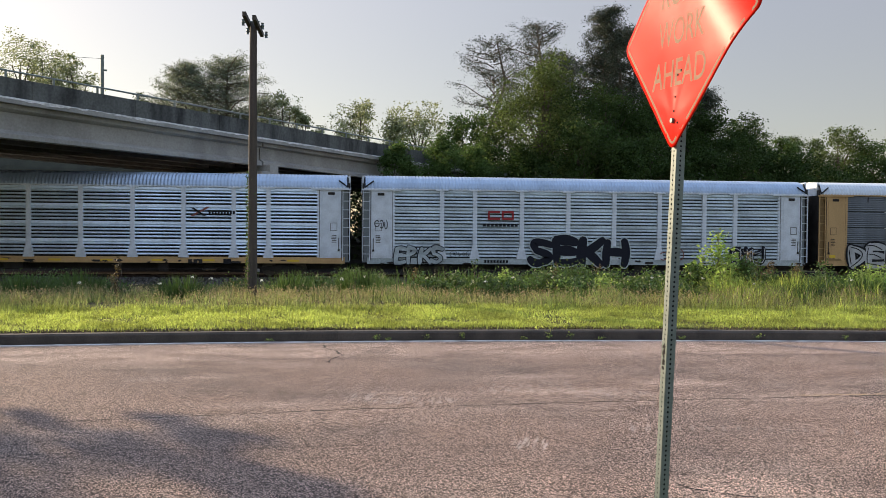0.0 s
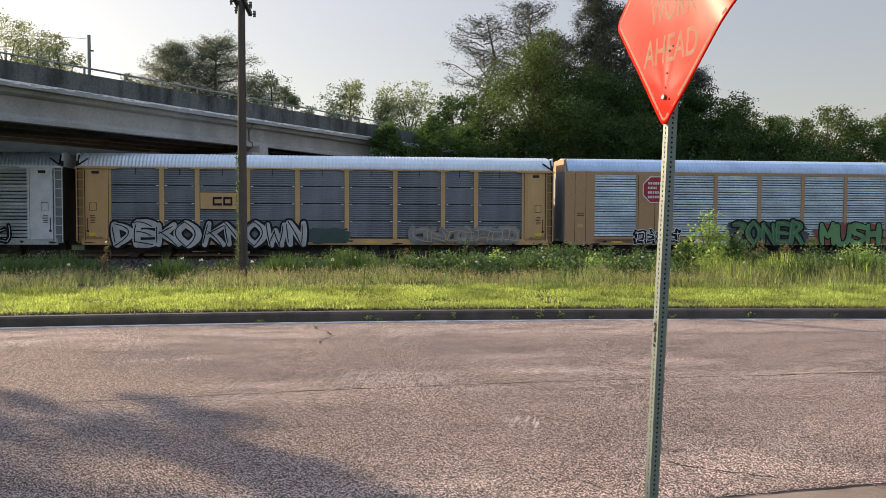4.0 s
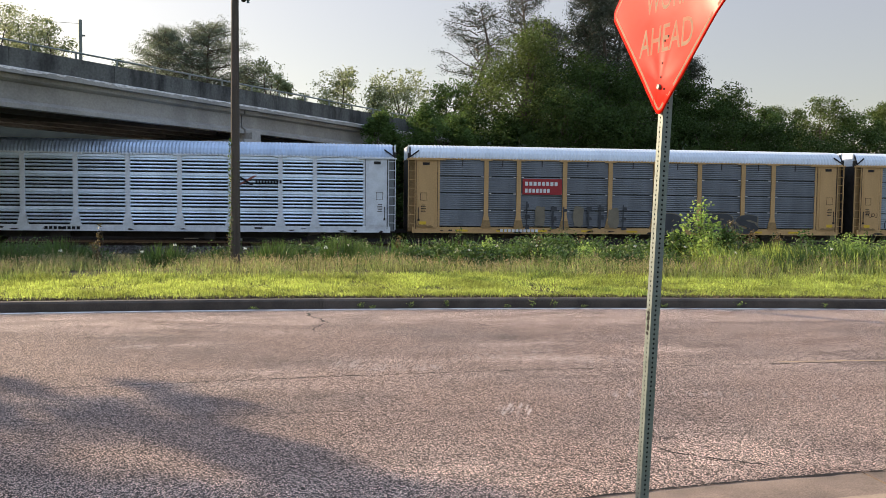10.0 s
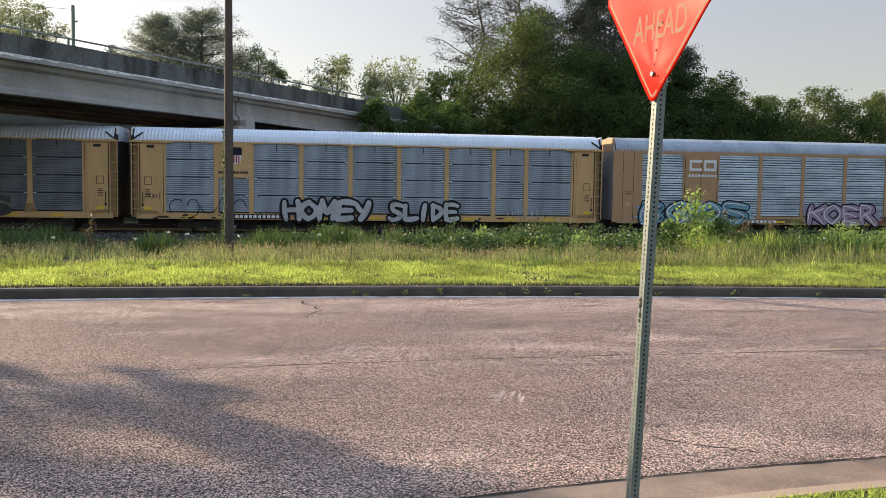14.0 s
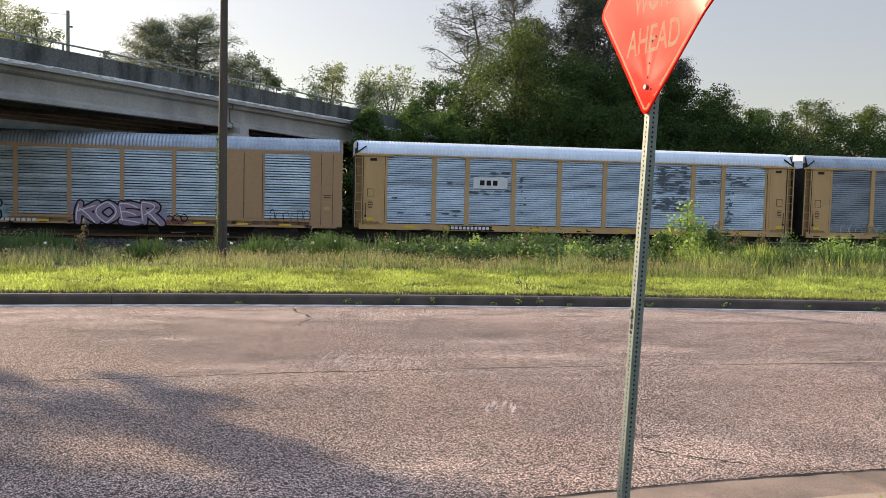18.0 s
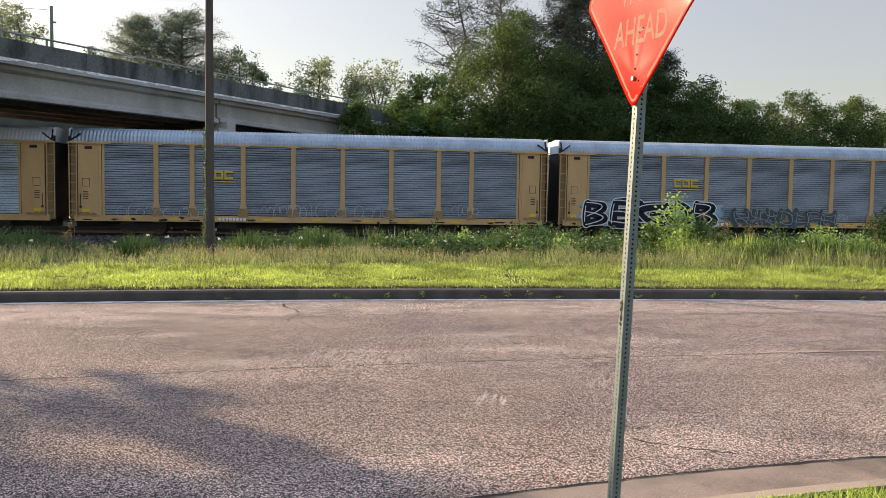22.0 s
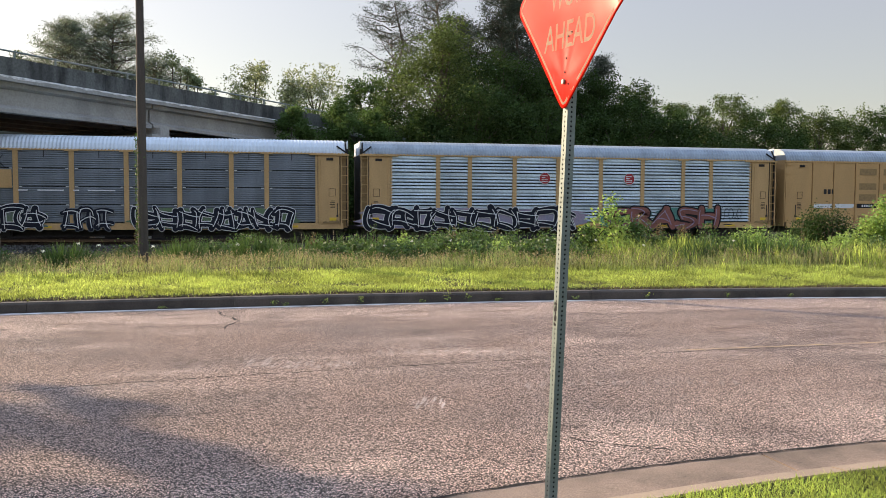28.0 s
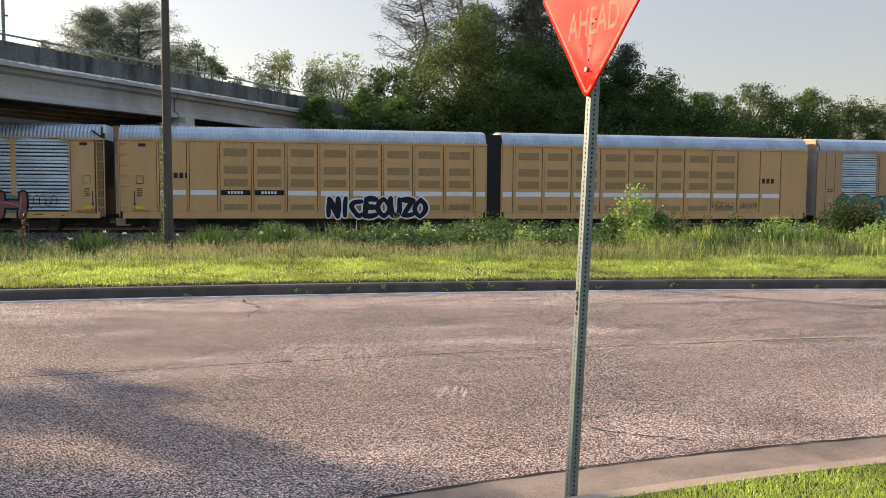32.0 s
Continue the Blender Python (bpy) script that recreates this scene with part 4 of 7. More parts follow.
# ---- poles ----
def build_pole():
    x, y, z0, z1 = -2.50, 22.3, -0.15, 7.10
    pole = thing("utility_pole", pose(x, y, 0), "weathered wooden telegraph pole with two crossarms and ivy, in tall grass", "utility pole")
    g = Geo()
    n, prev = 14, None
    for k in range(13):
        t = k / 12
        z, r = z0 + (z1 - z0) * t, 0.125 - 0.035 * t
        ring = []
        for j in range(n):
            w = 2 * math.pi * j / n
            rr = r * (1 + 0.06 * noise.noise((math.cos(w) * 2, math.sin(w) * 2, z * 0.6)))
            ring.append(len(g.v))
            g.v.append((rr * math.cos(w), rr * math.sin(w), z))
        if prev:
            g.f += [(prev[j], prev[(j + 1) % n], ring[(j + 1) % n], ring[j]) for j in range(n)]
        prev = ring
    g.f.append(tuple(prev))
    part("shaft", g, "pole_wood", pole, smooth=True)
    for sx, zc in ((-0.12, 7.06), (0.12, 6.98)):
        arm = part("crossarm", Geo().box(sx - 0.045, sx + 0.045, -0.95, 0.95, zc - 0.055, zc + 0.055, 0.012), "pole_wood", pole)
        out = -1 if sx < 0 else 1
        for yy in (-0.12, 0.85):
            q = Geo().tube((sx, yy, zc - 0.02), (sx + out * 0.13, yy, zc - 0.02), 0.012, 0.012, 6)
            for k in range(2):
                z = zc - 0.09 + k * 0.085
                q.tube((sx + out * 0.12, yy, z), (sx + out * 0.12, yy, z + 0.035), 0.042, 0.030, 10).tube((sx + out * 0.12, yy, z + 0.035), (sx + out * 0.12, yy, z + 0.07), 0.030, 0.042, 10)
            part("insulator", q, "glass_ins", arm)
    part("spacer_bolt", Geo().tube((-0.2, -0.3, 7.03), (0.2, -0.3, 7.03), 0.012, 0.012, 6), "galv", pole)
    rnd = np.random.RandomState(5)
    N = 620
    zz = 0.1 + 3.2 * rnd.rand(N) ** 1.3
    ang = math.pi + rnd.normal(0, 0.7, N)
    rad = 0.125 + 0.045 * rnd.rand(N)
    c = np.stack([rad * np.cos(ang), rad * np.sin(ang), zz], 1)
    part("ivy", leaf_quads(c, 0.026, rnd), "weed", pole, "green ivy climbing the shaft")


def leaf_quads(c, size, rnd, flat=0.0, aspect=0.6):
    """Leaf blades (folded-looking rhombs) at points c, turned at random; size may be an array."""
    n = len(c)
    size = np.broadcast_to(np.asarray(size, float), (n,))[:, None] * (0.7 + 0.6 * rnd.rand(n, 1))
    d = rnd.normal(size=(n, 3))
    d[:, 2] *= 1 - flat
    d /= np.linalg.norm(d, axis=1, keepdims=True) + 1e-9
    e = np.cross(d, rnd.normal(size=(n, 3)))
    e /= np.linalg.norm(e, axis=1, keepdims=True) + 1e-9
    v = np.stack([c - d * size, c + e * size * aspect, c + d * size, c - e * size * aspect], 1)
    return fast_mesh("leaves", v, 4)


build_pole()
fp = thing("distant_pole", pose(-30.05, 108, 0), "thin wooden pole standing beyond the bridge", "utility pole")
# wooden shaft in the paler steel colour, in place of distance haze
part("shaft", Geo().tube((0, 0, -1), (0, 0, 22.85), 0.26, 0.20, 10), "galv", fp)
part("wire", Geo().tube((0, 0, 22.4), (-14, 0, 22.9), 0.025, 0.025, 5).tube((-14, 0, 22.9), (-40, 2, 25.0), 0.025, 0.025, 5), "galv", fp)
part("bracket", Geo().box(0.2, 0.55, -0.05, 0.05, 20.9, 21.1, 0.02), "galv", fp)


# ---- trees ----
def limb(g, a, b, ra, rb, rnd, bends=3):
    pts = [np.array(a, float) + (np.array(b, float) - np.array(a, float)) * t for t in np.linspace(0, 1, bends + 1)]
    L = np.linalg.norm(np.array(b, float) - np.array(a, float))
    for k in range(1, bends):
        pts[k] = pts[k] + rnd.normal(0, 0.04 * L, 3)
    for k in range(bends):
        g.tube(pts[k], pts[k + 1], ra + (rb - ra) * k / bends, ra + (rb - ra) * (k + 1) / bends, 6, False)


def broad_tree(name, x, y, z, height, radius, mat, seed, label, leaf=0.17, lobes=14, dens=1.0, low=0.25, group="", boughs=()):
    """A tapered trunk with limbs and a crown of leaf clumps gathered in uneven lobes."""
    rnd = np.random.RandomState(seed)
    t = thing(name, pose(x, y, z), label, "tree", group)
    g = Geo()
    limb(g, (0, 0, -0.3), (rnd.normal(0, 0.3), rnd.normal(0, 0.3), height * 0.7), 0.022 * height, 0.008 * height, rnd, 4)
    cl = []
    lobes = int(lobes * 1.5)
    for k in range(lobes):
        hh = low + (1 - low) * (k + 0.5) / lobes
        mid = low + 0.38 * (1 - low)
        prof = math.sqrt(max(0.06, 1 - ((hh - mid) / (1.03 - mid)) ** 2)) if hh > mid else 0.72 + 0.28 * (hh - low) / (mid - low)
        w = rnd.rand() * 2 * math.pi + k * 2.4
        d = radius * prof * (0.30 + 0.62 * rnd.rand())
        c = np.array([d * math.cos(w), d * math.sin(w), height * hh * 0.95])
        s = radius * (0.20 + 0.22 * rnd.rand()) * (0.6 + 0.4 * prof)
        limb(g, (0, 0, height * (0.12 + 0.55 * hh)), c * np.array([0.85, 0.85, 0.97]), 0.006 * height, 0.002 * height, rnd, 3)
        nc = int(12 * dens) + 2
        q = rnd.normal(size=(nc, 3))
        q /= np.linalg.norm(q, axis=1, keepdims=True)
        q *= (0.45 + 0.75 * rnd.rand(nc, 1)) * s
        q[:, 2] *= 0.8
        cl.append(c + q)
        if rnd.rand() < 0.5:
            up = c + np.array([rnd.normal(0, 0.3), rnd.normal(0, 0.3), s * (0.8 + 0.7 * rnd.rand())])
            cl.append(np.stack([c + (up - c) * t for t in (0.55, 0.8, 1.0)]))
    cl = np.concatenate(cl)
    if height > 10:
        # the foot of the wood is thinner: little grows in its shade
        cl = cl[(cl[:, 2] > 6.0) | (rnd.rand(len(cl)) < 0.35)]
    per = 38
    spread = radius * 0.07 + 0.13
    pts = np.repeat(cl, per, 0) + np.clip(rnd.normal(0, 1, (len(cl) * per, 3)), -1.7, 1.7) * spread * (0.5 + 0.8 * np.repeat(rnd.rand(len(cl), 1), per, 0)) * np.array([1, 1, 0.62])
    extra = []
    for bx, by, bz, br in boughs:
        c = np.array([bx - x, by - y, bz - z])
        limb(g, (0, 0, c[2] * 0.62), c, 0.006 * height, 0.0015 * height, rnd, 4)
        n = int(1400 * br * br) + 12
        extra.append(c + rnd.normal(0, 0.52, (n, 3)) * br)
    pts = np.concatenate([pts] + extra)
    part("trunk", g, "bark", t)
    part("crown", leaf_quads(pts, leaf * 1.12, rnd, 0.35), mat, t)
    return t


def pine_tree(name, x, y, z, height, radius, seed, label, bare=0.35, dens=1.0, round_top=False, mat="needle", per=44):
    """A pine: straight trunk, bare below, with upswept boughs that end in tufts of needles."""
    rnd = np.random.RandomState(seed)
    t = thing(name, pose(x, y, z), label, "tree", "pines")
    g = Geo()
    limb(g, (0, 0, -0.3), (rnd.normal(0, 0.4), rnd.normal(0, 0.4), height), 0.016 * height, 0.003 * height, rnd, 5)
    tufts = []
    for k in range(int(34 * dens)):
        hh = bare + (1 - bare) * (k + rnd.rand()) / (34 * dens)
        q = (hh - bare) / (1 - bare)
        L = radius * (math.sqrt(max(0.04, 1 - (1.7 * q - 0.75) ** 2)) if round_top else 1.05 - q ** 1.2 * 0.9) * (0.5 + 0.55 * rnd.rand())
        w = rnd.rand() * 6.283
        a = np.array([0, 0, height * hh])
        b = a + np.array([L * math.cos(w), L * math.sin(w), L * (0.15 + 0.35 * rnd.rand())])
        limb(g, a, b, 0.0032 * height, 0.0009 * height, rnd, 3)
        for s in np.linspace(0.35, 1.0, 8):
            side = rnd.normal(0, 0.16 * L * (1.1 - s) + 0.28, 3) * np.array([1, 1, 0.6])
            end = a + (b - a) * s + side
            g.tube(a + (b - a) * (s - 0.12), end, 0.0008 * height, 0.0004 * height, 3, False)
            tufts.append(end)
    tufts = np.array(tufts)
    pts = np.repeat(tufts, per, 0) + np.clip(rnd.normal(0, 0.38, (len(tufts) * per, 3)), -0.75, 0.75) * np.array([1, 1, 0.6])
    part("trunk", g, "bark", t)
    part("crown", leaf_quads(pts, 0.125, rnd, 0.1, 0.24), mat, t)
    return t


LEFT_GROUP, WOOD = "trees beyond the bridge", "trees behind the railway"
PALE = "broadleaf tree with a loose airy crown"
DARK = "dark green broadleaf tree with a dense crown"
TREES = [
    (-33.2, 98, 22.0, 5.2, "leaf_hazed", 0.10, 22, 0.6, PALE, LEFT_GROUP),
    (-36.0, 100, 23.1, 7.2, "leaf_hazed", 0.10, 24, 0.6, PALE, LEFT_GROUP),
    (-30.0, 96, 20.8, 4.1, "leaf_hazed", 0.10, 18, 0.6, PALE, LEFT_GROUP),
    (-7.4, 98, 17.3, 3.6, "leaf_hazed", 0.10, 18, 0.6, PALE, LEFT_GROUP),
    (-4.4, 94, 15.0, 2.5, "leaf_hazed", 0.10, 13, 0.6, PALE, LEFT_GROUP),
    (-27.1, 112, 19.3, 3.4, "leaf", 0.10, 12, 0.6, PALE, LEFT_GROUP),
    (0.7, 95, 16.3, 4.3, "leaf_hazed", 0.10, 19, 0.75, PALE, WOOD),
    (3.6, 90, 14.1, 3.0, "leaf_hazed", 0.10, 15, 0.75, PALE, WOOD),
    (6.9, 88, 14.6, 5.4, "leaf_hazed", 0.10, 22, 0.75, PALE, WOOD),
    (11.3, 84, 13.7, 3.8, "leaf_sunlit", 0.10, 19, 1.1, DARK, WOOD),
    (5.0, 80, 9.6, 4.3, "leaf_sunlit", 0.10, 18, 1.1, DARK, WOOD),
    (12.9, 78, 10.2, 3.8, "leaf_sunlit", 0.10, 15, 1.1, DARK, WOOD),
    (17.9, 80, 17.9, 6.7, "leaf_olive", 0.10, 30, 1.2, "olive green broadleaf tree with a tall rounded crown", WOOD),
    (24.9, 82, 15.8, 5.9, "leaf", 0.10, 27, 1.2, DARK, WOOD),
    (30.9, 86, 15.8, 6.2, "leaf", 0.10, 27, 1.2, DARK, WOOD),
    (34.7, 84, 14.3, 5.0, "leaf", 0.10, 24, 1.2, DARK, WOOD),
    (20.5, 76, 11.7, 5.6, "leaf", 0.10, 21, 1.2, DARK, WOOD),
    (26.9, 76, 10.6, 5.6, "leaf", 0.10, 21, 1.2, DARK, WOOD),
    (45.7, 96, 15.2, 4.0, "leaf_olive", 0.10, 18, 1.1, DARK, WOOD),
    (47.7, 92, 12.8, 4.0, "leaf_sunlit", 0.10, 18, 1.1, DARK, WOOD),
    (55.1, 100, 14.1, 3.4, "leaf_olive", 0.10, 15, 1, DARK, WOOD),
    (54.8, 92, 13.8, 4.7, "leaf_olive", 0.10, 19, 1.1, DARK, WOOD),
    (58.0, 90, 12.2, 4.0, "leaf_sunlit", 0.10, 18, 1.1, DARK, WOOD),
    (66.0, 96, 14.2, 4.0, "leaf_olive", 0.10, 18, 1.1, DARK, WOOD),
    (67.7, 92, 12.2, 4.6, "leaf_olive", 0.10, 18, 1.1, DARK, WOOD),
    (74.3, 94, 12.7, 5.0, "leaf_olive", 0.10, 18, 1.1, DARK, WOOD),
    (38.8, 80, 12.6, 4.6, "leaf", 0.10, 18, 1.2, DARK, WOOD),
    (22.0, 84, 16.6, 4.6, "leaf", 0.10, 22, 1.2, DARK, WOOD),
    (8.6, 78, 8.6, 4.0, "leaf_sunlit", 0.10, 16, 1.2, DARK, WOOD),
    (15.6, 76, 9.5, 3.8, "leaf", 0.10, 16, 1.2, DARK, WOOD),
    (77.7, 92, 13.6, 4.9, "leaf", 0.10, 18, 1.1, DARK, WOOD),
    (3.2, 66, 8.7, 2.1, "leaf_sunlit", 0.09, 14, 1.2, PALE, WOOD),
    (7.6, 69, 9.6, 2.5, "leaf_sunlit", 0.09, 15, 1.2, PALE, WOOD),
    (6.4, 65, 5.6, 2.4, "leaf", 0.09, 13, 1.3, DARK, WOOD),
    (10.8, 73, 9.4, 2.9, "leaf_sunlit", 0.09, 16, 1.2, DARK, WOOD),
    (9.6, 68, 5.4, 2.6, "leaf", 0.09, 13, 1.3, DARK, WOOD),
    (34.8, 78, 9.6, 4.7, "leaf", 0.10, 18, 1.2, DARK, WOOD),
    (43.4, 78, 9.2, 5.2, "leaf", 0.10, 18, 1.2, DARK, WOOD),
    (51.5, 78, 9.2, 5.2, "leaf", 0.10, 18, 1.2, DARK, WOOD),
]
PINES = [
    (-19.6, 106, 21.4, 8.5, 0.45, 3.4, False, "needle_hazed", 46),
    (-14.6, 104, 21.6, 5.6, 0.45, 3.4, True, "needle_hazed", 46),
    (-9.8, 107, 17.4, 4.4, 0.30, 2.5, True, "needle_hazed", 46),
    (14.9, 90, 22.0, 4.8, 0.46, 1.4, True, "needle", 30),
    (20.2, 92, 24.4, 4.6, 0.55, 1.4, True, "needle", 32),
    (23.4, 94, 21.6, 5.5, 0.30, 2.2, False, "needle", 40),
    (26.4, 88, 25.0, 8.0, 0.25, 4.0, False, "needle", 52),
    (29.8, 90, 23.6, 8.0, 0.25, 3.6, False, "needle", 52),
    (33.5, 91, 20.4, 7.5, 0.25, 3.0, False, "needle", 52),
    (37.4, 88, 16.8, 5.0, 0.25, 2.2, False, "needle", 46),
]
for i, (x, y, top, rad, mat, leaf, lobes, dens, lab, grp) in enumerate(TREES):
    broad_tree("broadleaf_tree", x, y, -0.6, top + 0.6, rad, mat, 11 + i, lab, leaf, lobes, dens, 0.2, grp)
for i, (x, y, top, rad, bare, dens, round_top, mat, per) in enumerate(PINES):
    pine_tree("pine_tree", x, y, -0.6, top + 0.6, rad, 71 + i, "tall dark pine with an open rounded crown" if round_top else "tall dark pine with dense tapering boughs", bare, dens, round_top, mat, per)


def build_understory():
    """The scrub at the foot of the woods, too tangled to count."""
    rnd = np.random.RandomState(9)
    cs = []
    for k in range(900):
        x = rnd.uniform(-85, 95)
        left = x < 1
        y = rnd.uniform(84, 100) if left else rnd.uniform(70, 86)
        h = rnd.uniform(2.5, 7.5) * (1.0 if not left else 1.15 if x > -9 else 1.55)
        n = 90
        c = np.array([x, y, -0.6]) + rnd.normal(0, 1, (n, 3)) * np.array([1.6, 1.2, 0.4]) + np.stack([np.zeros(n), np.zeros(n), rnd.rand(n) ** 0.8 * h], 1)
        cs.append(c)
    tagged(part("scrub", leaf_quads(np.concatenate(cs), 0.20, rnd, 0.3), "leaf_shaded"), "tangled scrub along the edge of the woods, coloured for shade", "scrub", kind="stuff")


build_understory()


def build_bank():
    """A wooded earth bank added beyond the bridge to close the bright view below it."""
    g = Geo()
    xs, ys = np.linspace(-110, 3, 58), np.linspace(70, 110, 21)
    for y in ys:
        for x in xs:
            t = max(0.0, 1 - (max(0.0, abs(y - 88) - 6) / 11.0) ** 2) * min(1.0, max(0.0, (3 - x) / 9))
            g.v.append((x, y, -1.3 + (8.2 + 3.5 * min(1.0, max(0.0, (-6 - x) / 9))) * t + 0.4 * noise.noise((x * 0.3, y * 0.3, 5))))
    n = len(xs)
    g.f = [(j * n + i, j * n + i + 1, (j + 1) * n + i + 1, (j + 1) * n + i) for j in range(len(ys) - 1) for i in range(n - 1)]
    tagged(part("earth_bank", g, "bank_soil"), "earth bank added as a dark backing beyond the railway bridge", "bank", kind="structure")


build_bank()

# the tree whose shadow falls on the road stands on the verge outside the view: its crown is open, with boughs
# given by distance along the sun's way, distance across it, and size
VERGE_BOUGHS = (
    (-8.0, 4.12, 0.17), (-6.1, 4.00, 0.38), (-7.0, 4.85, 0.17), (-6.1, 4.62, 0.20), (-5.9, 4.90, 0.12), (-5.07, 4.15, 0.11), (-4.6, 4.15, 0.24),
    (-4.1, 3.90, 0.32), (-3.3, 3.85, 0.36), (-2.5, 3.80, 0.36), (-7.1, 3.40, 0.32), (-5.0, 2.75, 0.32), (-6.6, 2.90, 0.26), (-3.9, 3.20, 0.28),
    (-2.0, 3.30, 0.34), (-3.0, 2.95, 0.30), (-1.6, 4.10, 0.30),
)


def verge_tree(x, y):
    away, side = Vector((0.7254, -0.6884)), Vector((0.6884, 0.7254))
    run = 1 / math.tan(radians(SUN_EL))
    foot = Vector((x, y))
    boughs = []
    for along, across, size in VERGE_BOUGHS:
        h = (along - foot.dot(away)) / run
        p = away * (along - h * run) + side * across
        boughs.append((p.x, p.y, h, size))
    broad_tree("broadleaf_tree", x, y, 0.1, 9.2, 1.7, "leaf", 203, "broadleaf tree on the verge beside the road", 0.09, 7, 1.0, 0.35, boughs=boughs)


verge_tree(-17.4, 17.6)


# ---- stones ----
rs = np.random.RandomState(77)
stones = np.stack([rs.uniform(-22, 24, 16000), TRACK_Y - 2.0 - 4.2 * rs.rand(16000), np.zeros(16000)], 1)
stones[:, 2] = -1.26 + (stones[:, 1] - TRACK_Y + 5.6) / 3.5 * 0.26 + 0.03
stones = stones[stones[:, 1] < TRACK_Y - 2.0]
tagged(part("ballast_stones", leaf_quads(stones, 0.085, rs, 0.4, 0.8), "ballast"), "loose grey crushed stones beside the track", "stones", kind="stuff")


# ---- grass and weeds ----
def blades(name, pts, height, width, mat, rnd, lean=0.35, label="", cat="grass"):
    """Grass blades as bent three-sided strips."""
    n = len(pts)
    h = height * (0.55 + 0.75 * rnd.rand(n))
    w = rnd.rand(n) * 6.283
    s = np.stack([np.cos(w), np.sin(w), np.zeros(n)], 1) * (width * (0.7 + 0.6 * rnd.rand(n)))[:, None]
    v = rnd.rand(n) * 6.283
    l = np.stack([np.cos(v), np.sin(v), np.zeros(n)], 1) * (h * lean * rnd.rand(n))[:, None]
    up = np.array([0, 0, 1.0])
    mid = pts + up * (h * 0.6)[:, None] + l * 0.4
    tip = pts + up * h[:, None] + l
    quad = np.stack([pts - s, pts + s, mid + s * 0.7, mid - s * 0.7], 1)
    quad2 = np.stack([mid - s * 0.7, mid + s * 0.7, tip + s * 0.12, tip - s * 0.12], 1)
    me = fast_mesh(name, np.concatenate([quad.reshape(-1, 3), quad2.reshape(-1, 3)]), 4)
    return tagged(part(name, me, mat), label, cat, kind="stuff"), tip


def scatter(rnd, n, x0, x1, d0, d1, base=far_kerb, sign=1):
    x = rnd.uniform(x0, x1, n)
    d = rnd.uniform(d0, d1, n)
    y = np.array([base(a) for a in x]) + sign * d
    z = np.array([ground_z(a, b) for a, b in zip(x, y)])
    return np.stack([x, y, z], 1)


rg = np.random.RandomState(21)
pm = scatter(rg, 165000, -11, 18, 0.20, 4.2)
fm = np.array([noise.noise((a * 0.9, b * 1.3, 7)) for a, b, _ in pm])
fc = np.array([noise.noise((a * 2.6, b * 3.4, 17)) for a, b, _ in pm])
front = np.array([b - far_kerb(a) for a, b, _ in pm])
stay = rg.rand(len(pm)) < np.clip(0.75 + 0.8 * fm + 0.5 * fc, 0.32, 1) * np.clip(front * 1.6 - 0.25, 0, 1)
rise = (0.075 + 0.05 * np.clip(fc + fm, -0.8, 1.2) + 0.022 * np.clip(front - 2.2, 0, 2))[stay]
blades("mown_grass", pm[stay], rise * 0.85, 0.0058, "mown", rg, 1.1, "bright yellow-green short grass on the verge")
blades("dead_grass", scatter(rg, 14000, -14, 21, 0.12, 0.5), 0.05, 0.007, "thatch", rg, 1.6, "brown dead grass along the back of the kerb")
far_weeds = np.stack([rg.uniform(-32, 52, 9000), rg.uniform(69, 77, 9000), np.full(9000, -1.15)], 1)
blades("far_weeds", far_weeds, 0.8, 0.022, "leaf", rg, 0.5, "rank weeds behind the railway")
# thin flowering grass in a ragged band, taller and greener towards the track in patches
p = scatter(rg, 90000, -14, 22, 3.4, 10.5)
field = np.array([noise.noise((a * 0.35, b * 0.5, 3)) for a, b, _ in p])
tuft = np.array([noise.noise((a * 1.1, b * 0.9, 13)) for a, b, _ in p])
reach = np.array([b - far_kerb(a) for a, b, _ in p])
west = np.clip((p[:, 0] + 3.0) / 3.5, 0, 1)
east = np.clip((p[:, 0] - 3.0) / 6.0, 0, 1)
band = np.clip(1.6 - np.abs(reach - 5.0 - 1.0 * (1 - west)) / (1.4 + 1.1 * (1 - west)), 0, 1)
dense = band * np.clip(0.55 + 1.0 * field + 0.7 * tuft, 0.08, 1) + (1 - band) * np.clip(field * 1.8 + 0.5 * tuft + 0.2 * west, 0.0, 1) * (0.25 + 0.75 * west)
dense *= np.where(p[:, 0] > 2.0, np.clip(1.35 - (reach - 5.6) / 1.2, 0.12, 1), 1.0)
stay = rg.rand(len(p)) < dense * 0.9
tall = (0.30 + 0.22 * np.clip(field + 0.8 * tuft, -0.6, 1) + 0.10 * east + 0.06 * (1 - west))[stay]
ob, tips = blades("tall_grass", p[stay], tall * (0.62 + 0.06 * np.clip((p[stay][:, 0] - 1) / 5, 0, 1)), 0.0062, "tall", rg, 0.75, "tall uncut grass gone to seed beside the track")
k = rg.rand(len(tips)) < 0.26
hp = np.repeat(tips[k], 5, 0) + rg.normal(0, 0.014, (k.sum() * 5, 3)) * np.array([1, 1, 3.5])
tagged(part("seed_heads", leaf_quads(hp, 0.020, rg, -1.0, 0.35), "seed"), "tan seed heads above the tall grass", "grass", kind="stuff")
lush = scatter(rg, 9000, 7.5, 16.0, 4.0, 7.8)
lf = np.array([noise.noise((a * 0.8, b * 0.8, 33)) for a, b, _ in lush])
lush_on = rg.rand(len(lush)) < np.clip(0.1 + 2.2 * lf, 0.0, 1)
